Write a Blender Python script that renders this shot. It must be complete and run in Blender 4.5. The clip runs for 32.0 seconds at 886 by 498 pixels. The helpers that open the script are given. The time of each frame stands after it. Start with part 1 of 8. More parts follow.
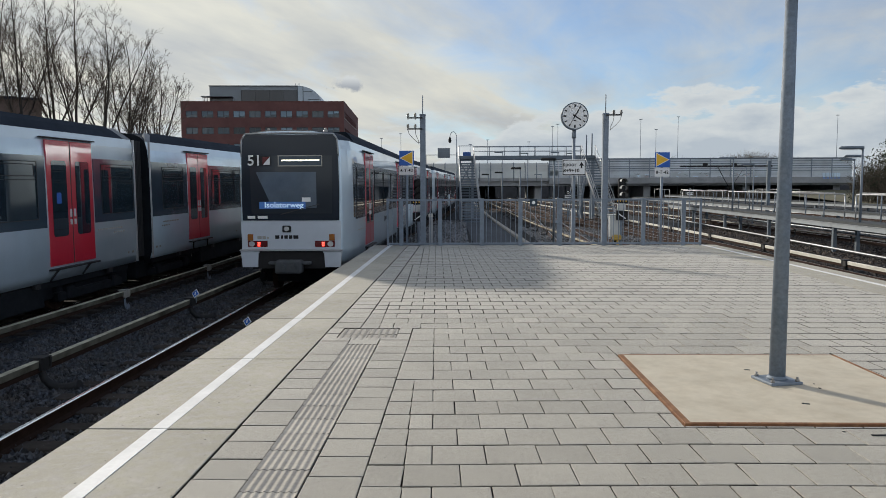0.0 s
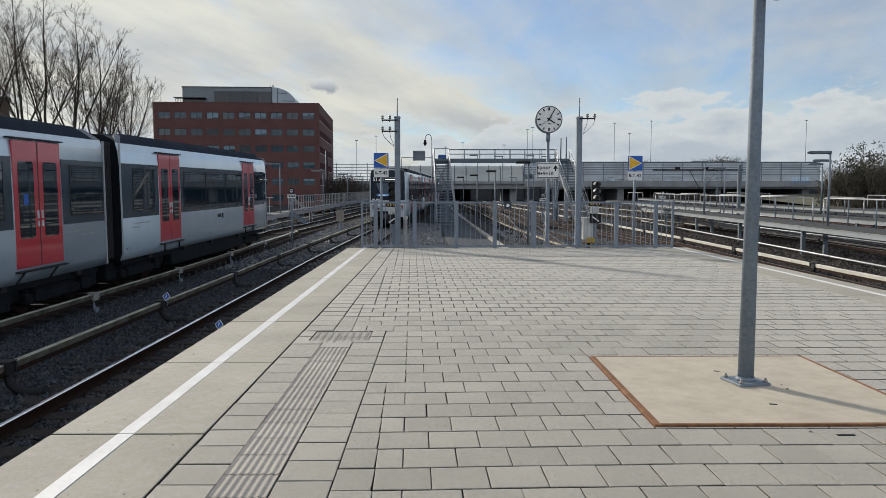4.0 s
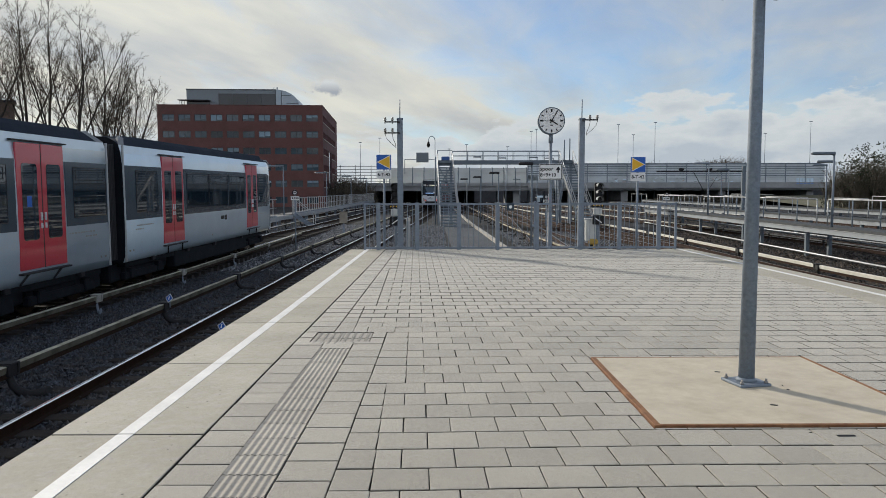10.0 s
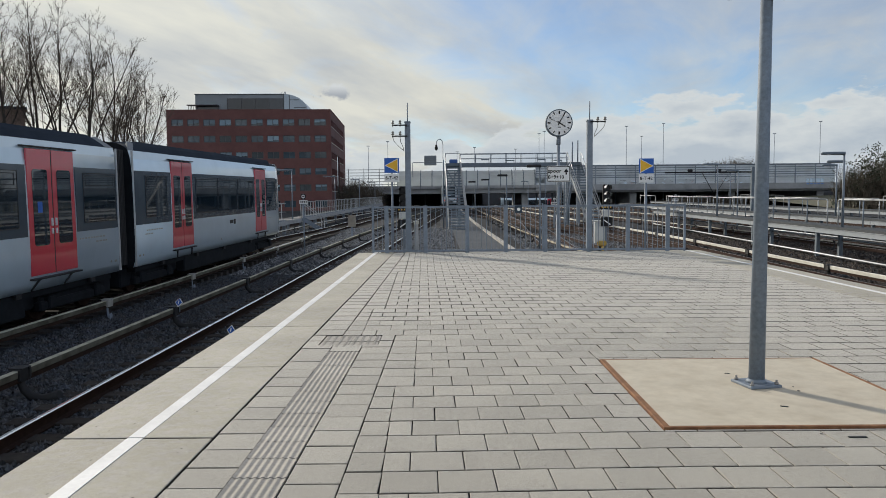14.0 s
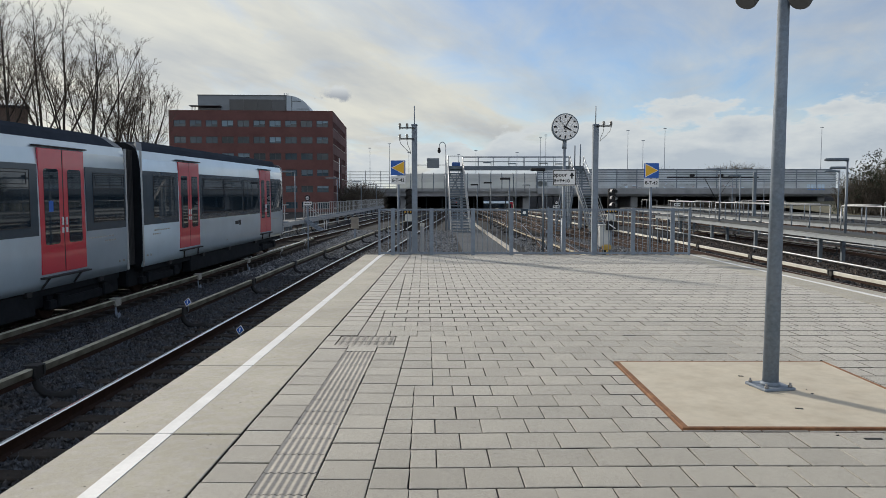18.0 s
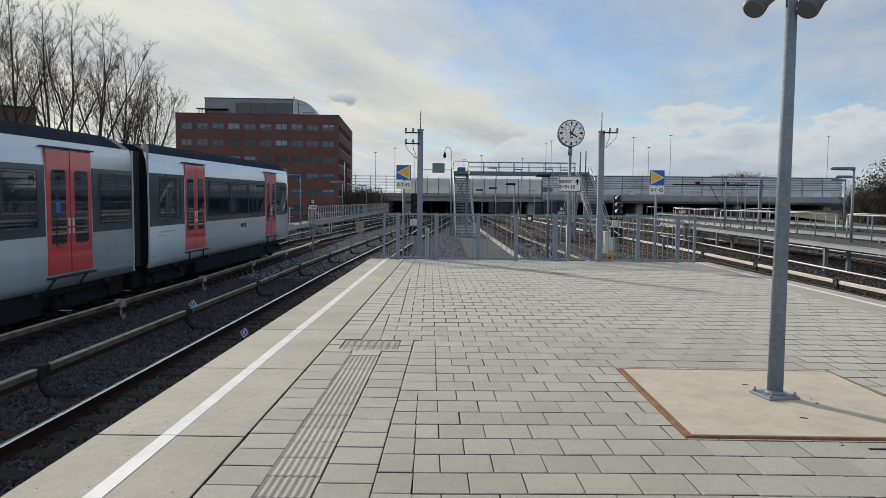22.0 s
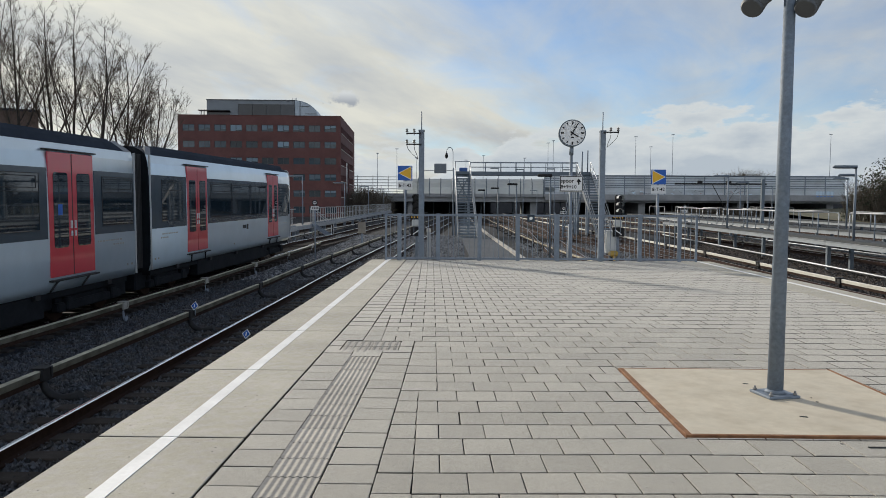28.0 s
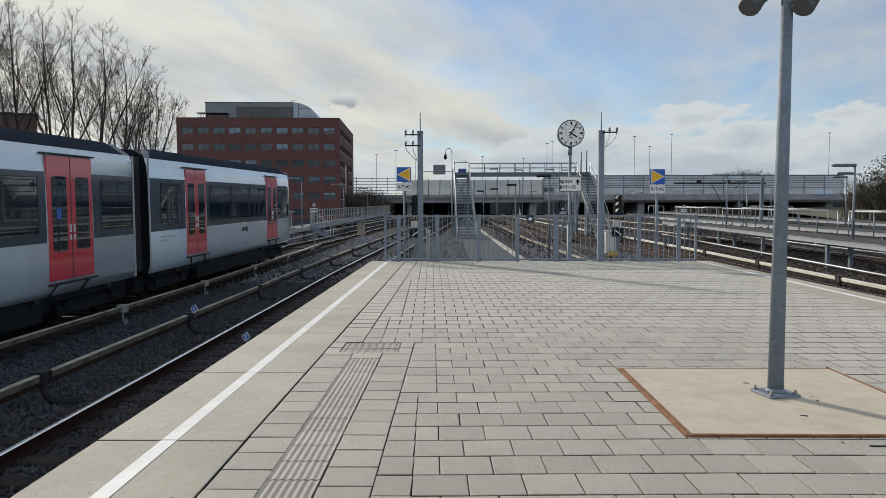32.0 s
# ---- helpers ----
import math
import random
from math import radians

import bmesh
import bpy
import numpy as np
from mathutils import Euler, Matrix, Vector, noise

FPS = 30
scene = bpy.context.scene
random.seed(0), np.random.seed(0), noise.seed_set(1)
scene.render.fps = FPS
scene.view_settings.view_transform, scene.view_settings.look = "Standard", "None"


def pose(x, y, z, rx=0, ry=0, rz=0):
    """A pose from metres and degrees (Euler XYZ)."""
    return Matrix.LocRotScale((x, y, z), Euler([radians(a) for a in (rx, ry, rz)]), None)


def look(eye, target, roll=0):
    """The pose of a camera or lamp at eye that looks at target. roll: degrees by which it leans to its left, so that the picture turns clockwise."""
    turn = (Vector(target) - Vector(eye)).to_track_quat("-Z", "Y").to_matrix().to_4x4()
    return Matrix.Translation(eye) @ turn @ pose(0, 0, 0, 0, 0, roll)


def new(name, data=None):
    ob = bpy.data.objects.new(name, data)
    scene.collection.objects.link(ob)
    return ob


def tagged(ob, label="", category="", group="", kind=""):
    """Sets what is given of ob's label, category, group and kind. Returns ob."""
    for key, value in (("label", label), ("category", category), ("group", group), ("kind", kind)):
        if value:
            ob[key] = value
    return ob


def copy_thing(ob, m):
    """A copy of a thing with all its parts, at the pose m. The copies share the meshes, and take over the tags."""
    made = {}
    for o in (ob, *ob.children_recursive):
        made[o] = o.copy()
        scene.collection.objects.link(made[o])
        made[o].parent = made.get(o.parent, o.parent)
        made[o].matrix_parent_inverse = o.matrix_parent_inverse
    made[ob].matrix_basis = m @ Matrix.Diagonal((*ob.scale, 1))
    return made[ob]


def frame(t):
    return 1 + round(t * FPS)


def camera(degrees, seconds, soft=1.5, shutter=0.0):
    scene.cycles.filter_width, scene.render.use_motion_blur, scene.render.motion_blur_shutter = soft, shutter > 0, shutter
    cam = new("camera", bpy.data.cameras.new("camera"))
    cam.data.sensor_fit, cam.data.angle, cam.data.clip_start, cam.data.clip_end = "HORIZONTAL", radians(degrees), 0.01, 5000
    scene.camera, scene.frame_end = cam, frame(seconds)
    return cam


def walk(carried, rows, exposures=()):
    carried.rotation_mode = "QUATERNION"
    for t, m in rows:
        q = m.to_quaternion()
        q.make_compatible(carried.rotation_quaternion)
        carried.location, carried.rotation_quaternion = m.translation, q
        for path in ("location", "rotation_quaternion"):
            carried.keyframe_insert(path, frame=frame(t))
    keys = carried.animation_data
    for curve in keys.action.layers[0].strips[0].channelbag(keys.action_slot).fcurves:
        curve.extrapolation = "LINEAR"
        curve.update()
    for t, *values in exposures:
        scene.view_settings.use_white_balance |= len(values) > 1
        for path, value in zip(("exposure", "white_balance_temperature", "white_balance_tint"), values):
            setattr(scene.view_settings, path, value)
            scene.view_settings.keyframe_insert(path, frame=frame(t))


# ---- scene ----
cam = camera(61.9, 32.0, soft=0.5)
PATH = [
    (0, (0.024, 0.334, 1.51), (-0.021, 2.327, 1.352), -0.2),
    (0.5, (0.025, 0.341, 1.508), (-0.006, 2.334, 1.348), -0.1),
    (1, (0.018, 0.349, 1.506), (-0.006, 2.343, 1.345), 0.2),
    (1.5, (0.018, 0.354, 1.507), (-0.001, 2.348, 1.345), 0.4),
    (2, (0.025, 0.359, 1.505), (0.012, 2.352, 1.344), 0.5),
    (2.5, (0.029, 0.344, 1.508), (0.025, 2.337, 1.35), 0.5),
    (3, (0.028, 0.341, 1.507), (0.035, 2.335, 1.353), 0.3),
    (3.5, (0.035, 0.343, 1.507), (0.05, 2.338, 1.356), 0.1),
    (5.5, (0.075, 0.349, 1.504), (0.114, 2.343, 1.351), -0.2),
    (6, (0.073, 0.345, 1.506), (0.116, 2.338, 1.351), -0.3),
    (6.5, (0.079, 0.351, 1.503), (0.122, 2.344, 1.348), -0.3),
    (7, (0.084, 0.351, 1.501), (0.125, 2.345, 1.344), -0.3),
    (7.5, (0.087, 0.355, 1.498), (0.125, 2.349, 1.339), -0.3),
    (8, (0.082, 0.352, 1.499), (0.117, 2.345, 1.339), -0.3),
    (8.5, (0.078, 0.352, 1.498), (0.107, 2.345, 1.337), -0.2),
    (9, (0.085, 0.367, 1.495), (0.107, 2.36, 1.337), -0.2),
    (9.5, (0.08, 0.354, 1.503), (0.095, 2.348, 1.349), -0.2),
    (10, (0.08, 0.344, 1.498), (0.091, 2.339, 1.352), -0.1),
    (10.5, (0.085, 0.337, 1.5), (0.092, 2.333, 1.362), -0.0),
    (11, (0.088, 0.335, 1.499), (0.092, 2.331, 1.367), -0.1),
    (11.5, (0.079, 0.328, 1.503), (0.084, 2.324, 1.375), -0.1),
    (12, (0.089, 0.334, 1.497), (0.091, 2.33, 1.372), -0.2),
    (12.5, (0.085, 0.33, 1.499), (0.086, 2.326, 1.374), -0.3),
    (13, (0.087, 0.333, 1.499), (0.084, 2.329, 1.372), -0.4),
    (13.5, (0.086, 0.331, 1.5), (0.079, 2.327, 1.369), -0.5),
    (14, (0.086, 0.343, 1.496), (0.074, 2.338, 1.358), -0.5),
    (14.5, (0.086, 0.344, 1.495), (0.071, 2.339, 1.351), -0.4),
    (16.5, (-0.037, 0.239, 1.509), (-0.055, 2.233, 1.361), 0.0),
    (17, (-0.058, 0.24, 1.507), (-0.075, 2.235, 1.362), 0.0),
    (17.5, (-0.071, 0.238, 1.502), (-0.087, 2.233, 1.363), -0.1),
    (18, (-0.072, 0.246, 1.498), (-0.084, 2.242, 1.367), -0.0),
    (18.5, (-0.066, 0.252, 1.499), (-0.074, 2.248, 1.373), -0.0),
    (19, (-0.061, 0.237, 1.505), (-0.068, 2.233, 1.383), 0.0),
    (19.5, (-0.062, 0.231, 1.505), (-0.069, 2.228, 1.384), 0.1),
    (20, (-0.069, 0.237, 1.503), (-0.08, 2.233, 1.381), 0.3),
    (20.5, (-0.074, 0.238, 1.5), (-0.088, 2.235, 1.377), 0.5),
    (21, (-0.076, 0.241, 1.501), (-0.093, 2.237, 1.378), 0.6),
    (21.5, (-0.078, 0.234, 1.502), (-0.099, 2.23, 1.381), 0.7),
    (22, (-0.08, 0.234, 1.501), (-0.104, 2.23, 1.383), 0.6),
    (22.5, (-0.08, 0.242, 1.503), (-0.106, 2.238, 1.385), 0.5),
    (23, (-0.07, 0.241, 1.508), (-0.1, 2.237, 1.391), 0.2),
    (23.5, (-0.061, 0.241, 1.508), (-0.093, 2.238, 1.39), -0.1),
    (24, (-0.058, 0.239, 1.504), (-0.092, 2.235, 1.385), -0.1),
    (24.5, (-0.054, 0.24, 1.503), (-0.091, 2.236, 1.381), -0.2),
    (25, (-0.061, 0.233, 1.504), (-0.1, 2.229, 1.38), -0.0),
    (25.5, (-0.07, 0.22, 1.506), (-0.11, 2.216, 1.381), 0.0),
    (27.5, (-0.059, 0.227, 1.506), (-0.094, 2.223, 1.388), 0.2),
    (28, (-0.056, 0.223, 1.504), (-0.087, 2.219, 1.387), 0.3),
    (28.5, (-0.065, 0.238, 1.506), (-0.093, 2.234, 1.389), 0.3),
    (29, (-0.071, 0.233, 1.506), (-0.1, 2.229, 1.391), 0.3),
    (29.5, (-0.064, 0.237, 1.509), (-0.097, 2.234, 1.396), 0.1),
    (30, (-0.054, 0.245, 1.504), (-0.091, 2.241, 1.393), -0.1),
    (30.5, (-0.048, 0.245, 1.503), (-0.086, 2.242, 1.393), -0.2),
    (31, (-0.051, 0.24, 1.505), (-0.088, 2.236, 1.394), -0.2),
    (31.5, (-0.047, 0.243, 1.501), (-0.081, 2.239, 1.389), -0.2),
    (32, (-0.05, 0.232, 1.504), (-0.08, 2.229, 1.39), -0.1),
]
walk(cam, [(t, look(eye, target, roll)) for t, eye, target, roll in PATH])

# ---- world, sun, exposure ----
SUN_AZ = 36.5      # degrees to the left of the way along the platform
SUN_EL = 21.0
scene.view_settings.exposure = -0.09


def make_world():
    w = bpy.data.worlds.new("sky")
    scene.world = w
    w.use_nodes = True
    nt = w.node_tree
    nt.nodes.clear()
    N, L = nt.nodes.new, nt.links.new
    out = N("ShaderNodeOutputWorld")
    bg = N("ShaderNodeBackground")
    bg.inputs["Strength"].default_value = 0.108
    sky = N("ShaderNodeTexSky")
    sky.sky_type = "NISHITA"
    sky.sun_disc = False
    sky.sun_elevation = radians(SUN_EL)
    sky.sun_rotation = radians(-SUN_AZ)
    sky.air_density = 1.0
    sky.dust_density = 0.15
    sky.ozone_density = 2.5
    co = N("ShaderNodeTexCoord")
    sep = N("ShaderNodeSeparateXYZ")
    L(co.outputs["Generated"], sep.inputs[0])
    # a cloud layer seen as a flat sheet high above: way / (height + c)
    h = N("ShaderNodeMath"); h.operation = "MAXIMUM"; h.inputs[1].default_value = 0.0
    L(sep.outputs["Z"], h.inputs[0])
    h2 = N("ShaderNodeMath"); h2.operation = "ADD"; h2.inputs[1].default_value = 0.12
    L(h.outputs[0], h2.inputs[0])
    dx = N("ShaderNodeMath"); dx.operation = "DIVIDE"
    dy = N("ShaderNodeMath"); dy.operation = "DIVIDE"
    L(sep.outputs["X"], dx.inputs[0]); L(h2.outputs[0], dx.inputs[1])
    L(sep.outputs["Y"], dy.inputs[0]); L(h2.outputs[0], dy.inputs[1])
    sheet = N("ShaderNodeCombineXYZ")
    L(dx.outputs[0], sheet.inputs[0]); L(dy.outputs[0], sheet.inputs[1])
    mp = N("ShaderNodeMapping")
    turn = N("ShaderNodeMapping")
    turn.inputs["Rotation"].default_value = (0, 0, radians(-72))
    mp.inputs["Scale"].default_value = (0.42, 1.0, 1.0)
    mp.inputs["Location"].default_value = (0.85, 0.4, 0)
    L(sheet.outputs[0], turn.inputs[0]); L(turn.outputs[0], mp.inputs[0])
    n1 = N("ShaderNodeTexNoise")
    n1.inputs["Scale"].default_value = 0.9
    n1.inputs["Detail"].default_value = 9
    n1.inputs["Roughness"].default_value = 0.50
    n1.inputs["Distortion"].default_value = 0.25
    L(mp.outputs[0], n1.inputs["Vector"])
    # thicker cover towards the sun's side, thinner away from it
    side = N("ShaderNodeMath"); side.operation = "MULTIPLY_ADD"
    side.inputs[1].default_value = -0.50; side.inputs[2].default_value = 0.07
    right = N("ShaderNodeMath"); right.operation = "MINIMUM"; right.inputs[1].default_value = 0.16
    L(sep.outputs["X"], right.inputs[0]); L(right.outputs[0], side.inputs[0])
    low = N("ShaderNodeMath"); low.operation = "MULTIPLY_ADD"
    low.inputs[1].default_value = -0.25; low.inputs[2].default_value = 0.04
    L(h.outputs[0], low.inputs[0])
    s1 = N("ShaderNodeMath"); s1.operation = "ADD"
    L(n1.outputs["Fac"], s1.inputs[0]); L(side.outputs[0], s1.inputs[1])
    # fine wisps
    wisp = N("ShaderNodeMapping"); wisp.inputs["Scale"].default_value = (1.2, 2.1, 1.0)
    L(turn.outputs[0], wisp.inputs[0])
    n5 = N("ShaderNodeTexNoise"); n5.inputs["Scale"].default_value = 1.1; n5.inputs["Detail"].default_value = 9; n5.inputs["Roughness"].default_value = 0.6; n5.inputs["Distortion"].default_value = 0.8
    L(wisp.outputs[0], n5.inputs["Vector"])
    fine = N("ShaderNodeMath"); fine.operation = "MULTIPLY_ADD"; fine.inputs[1].default_value = 0.50; fine.inputs[2].default_value = -0.235
    L(n5.outputs["Fac"], fine.inputs[0])
    s0 = N("ShaderNodeMath"); s0.operation = "ADD"
    L(s1.outputs[0], s0.inputs[0]); L(fine.outputs[0], s0.inputs[1])
    s2 = N("ShaderNodeMath"); s2.operation = "ADD"
    L(s0.outputs[0], s2.inputs[0]); L(low.outputs[0], s2.inputs[1])
    cover = N("ShaderNodeValToRGB")
    cover.color_ramp.elements[0].position = 0.30
    cover.color_ramp.elements[0].color = (0.13, 0.13, 0.13, 1)
    cover.color_ramp.elements[1].position = 0.70
    L(s2.outputs[0], cover.inputs[0])
    # cloud brightness: thick parts greyer
    thick = N("ShaderNodeValToRGB")
    e = thick.color_ramp.elements
    e[0].position = 0.40; e[0].color = (6.15, 6.2, 5.85, 1)
    e[1].position = 0.69; e[1].color = (4.15, 4.45, 4.85, 1)
    n2 = N("ShaderNodeTexNoise")
    n2.inputs["Scale"].default_value = 1.7
    n2.inputs["Detail"].default_value = 7
    n2.inputs["Roughness"].default_value = 0.55
    L(mp.outputs[0], n2.inputs["Vector"])
    L(n2.outputs["Fac"], thick.inputs[0])
    # thin cloud glows round the sun
    dotp = N("ShaderNodeVectorMath"); dotp.operation = "DOT_PRODUCT"
    dotp.inputs[1].default_value = (-math.sin(radians(SUN_AZ)) * math.cos(radians(SUN_EL)), math.cos(radians(SUN_AZ)) * math.cos(radians(SUN_EL)), math.sin(radians(SUN_EL)))
    L(co.outputs["Generated"], dotp.inputs[0])
    near_sun = N("ShaderNodeMapRange"); near_sun.inputs["From Min"].default_value = 0.72; near_sun.inputs["From Max"].default_value = 1.0
    near_sun.inputs["To Min"].default_value = 1.04; near_sun.inputs["To Max"].default_value = 1.26
    L(dotp.outputs["Value"], near_sun.inputs["Value"])
    # clouds across from the sun, unseen, are boosted to brighten the trains' shaded sides
    across = N("ShaderNodeMapRange"); across.inputs["From Min"].default_value = 0.35; across.inputs["From Max"].default_value = -0.6
    across.inputs["To Min"].default_value = 1.0; across.inputs["To Max"].default_value = 2.3
    L(dotp.outputs["Value"], across.inputs["Value"])
    both = N("ShaderNodeMath"); both.operation = "MULTIPLY"
    L(near_sun.outputs[0], both.inputs[0]); L(across.outputs[0], both.inputs[1])
    lit = N("ShaderNodeVectorMath"); lit.operation = "SCALE"
    L(thick.outputs[0], lit.inputs[0]); L(both.outputs[0], lit.inputs["Scale"])
    # creamy towards the sun, cooler across from it
    turn_cool = N("ShaderNodeMapRange"); turn_cool.inputs["From Min"].default_value = 0.85; turn_cool.inputs["From Max"].default_value = -0.2
    L(dotp.outputs["Value"], turn_cool.inputs["Value"])
    hue = N("ShaderNodeMix"); hue.data_type = "RGBA"; hue.inputs["A"].default_value = (1.02, 1.01, 0.965, 1); hue.inputs["B"].default_value = (0.975, 1.0, 1.06, 1)
    L(turn_cool.outputs[0], hue.inputs["Factor"])
    tinted = N("ShaderNodeVectorMath"); tinted.operation = "MULTIPLY"
    L(lit.outputs[0], tinted.inputs[0]); L(hue.outputs["Result"], tinted.inputs[1])
    blue = N("ShaderNodeVectorMath"); blue.operation = "MULTIPLY"; blue.inputs[1].default_value = (0.83, 1.00, 1.21)
    L(sky.outputs[0], blue.inputs[0])
    mix = N("ShaderNodeMix"); mix.data_type = "RGBA"
    L(cover.outputs[0], mix.inputs["Factor"])
    L(blue.outputs[0], mix.inputs["A"])
    L(tinted.outputs[0], mix.inputs["B"])
    # a bank of heaped clouds low over the horizon
    lowmap = N("ShaderNodeMapping"); lowmap.inputs["Scale"].default_value = (1.0, 1.0, 2.6); lowmap.inputs["Location"].default_value = (3.1, 1.7, 0.0)
    L(co.outputs["Generated"], lowmap.inputs[0])
    n3 = N("ShaderNodeTexNoise"); n3.inputs["Scale"].default_value = 10.0; n3.inputs["Detail"].default_value = 8; n3.inputs["Roughness"].default_value = 0.55
    L(lowmap.outputs[0], n3.inputs["Vector"])
    fall = N("ShaderNodeMapRange"); fall.inputs["From Min"].default_value = 0.05; fall.inputs["From Max"].default_value = 0.20
    fall.inputs["To Min"].default_value = 0.11; fall.inputs["To Max"].default_value = -0.42
    L(h.outputs[0], fall.inputs["Value"])
    # the bank stands higher away from the sun's side
    bank = N("ShaderNodeMapRange"); bank.inputs["From Min"].default_value = -0.02; bank.inputs["From Max"].default_value = 0.30
    bank.inputs["To Min"].default_value = 0.0; bank.inputs["To Max"].default_value = 0.11
    L(sep.outputs["X"], bank.inputs["Value"])
    fall2 = N("ShaderNodeMath"); fall2.operation = "ADD"
    L(fall.outputs[0], fall2.inputs[0]); L(bank.outputs[0], fall2.inputs[1])
    s3 = N("ShaderNodeMath"); s3.operation = "ADD"
    L(n3.outputs["Fac"], s3.inputs[0]); L(fall2.outputs[0], s3.inputs[1])
    heap = N("ShaderNodeValToRGB"); heap.color_ramp.elements[0].position = 0.49; heap.color_ramp.elements[1].position = 0.545
    L(s3.outputs[0], heap.inputs[0])
    tone = N("ShaderNodeValToRGB")
    e = tone.color_ramp.elements
    e[0].position = 0.50; e[0].color = (6.5, 6.85, 6.9, 1)
    e[1].position = 0.76; e[1].color = (4.5, 5.1, 5.7, 1)
    L(s3.outputs[0], tone.inputs[0])
    mix2 = N("ShaderNodeMix"); mix2.data_type = "RGBA"
    L(heap.outputs[0], mix2.inputs["Factor"]); L(mix.outputs["Result"], mix2.inputs["A"]); L(tone.outputs[0], mix2.inputs["B"])
    # one small grey puff of cloud
    off = N("ShaderNodeVectorMath"); off.operation = "SUBTRACT"; off.inputs[1].default_value = (-0.148, 0.980, 0.140)
    L(co.outputs["Generated"], off.inputs[0])
    size = N("ShaderNodeVectorMath"); size.operation = "MULTIPLY"; size.inputs[1].default_value = (47.0, 47.0, 105.0)
    L(off.outputs[0], size.inputs[0])
    far = N("ShaderNodeVectorMath"); far.operation = "LENGTH"
    L(size.outputs[0], far.inputs[0])
    n6 = N("ShaderNodeTexNoise"); n6.inputs["Scale"].default_value = 70.0; n6.inputs["Detail"].default_value = 6; n6.inputs["Roughness"].default_value = 0.6
    L(co.outputs["Generated"], n6.inputs["Vector"])
    ragged = N("ShaderNodeMath"); ragged.operation = "MULTIPLY_ADD"; ragged.inputs[1].default_value = -2.6
    L(n6.outputs["Fac"], ragged.inputs[0]); L(far.outputs["Value"], ragged.inputs[2])
    puff = N("ShaderNodeMapRange"); puff.inputs["From Min"].default_value = -0.15; puff.inputs["From Max"].default_value = -0.65
    L(ragged.outputs[0], puff.inputs["Value"])
    shade = N("ShaderNodeMapRange"); shade.inputs["From Min"].default_value = -0.005; shade.inputs["From Max"].default_value = 0.007
    offsep = N("ShaderNodeSeparateXYZ"); L(off.outputs[0], offsep.inputs[0]); L(offsep.outputs["Z"], shade.inputs["Value"])
    puffcol = N("ShaderNodeMix"); puffcol.data_type = "RGBA"; puffcol.inputs["A"].default_value = (3.6, 3.9, 4.3, 1); puffcol.inputs["B"].default_value = (6.3, 6.6, 6.7, 1)
    L(shade.outputs[0], puffcol.inputs["Factor"])
    mix3 = N("ShaderNodeMix"); mix3.data_type = "RGBA"
    L(puff.outputs[0], mix3.inputs["Factor"]); L(mix2.outputs["Result"], mix3.inputs["A"]); L(puffcol.outputs["Result"], mix3.inputs["B"])
    L(mix3.outputs["Result"], bg.inputs["Color"])
    L(bg.outputs[0], out.inputs[0])


make_world()
sun = new("sun", bpy.data.lights.new("sun", "SUN"))
sun.data.energy = 4.5
sun.data.angle = radians(2.4)
sun.data.color = (1.0, 0.93, 0.82)
_a, _e = radians(SUN_AZ), radians(SUN_EL)
sun.matrix_world = look((-math.sin(_a) * math.cos(_e) * 200, math.cos(_a) * math.cos(_e) * 200, math.sin(_e) * 200), (0, 0, 0))

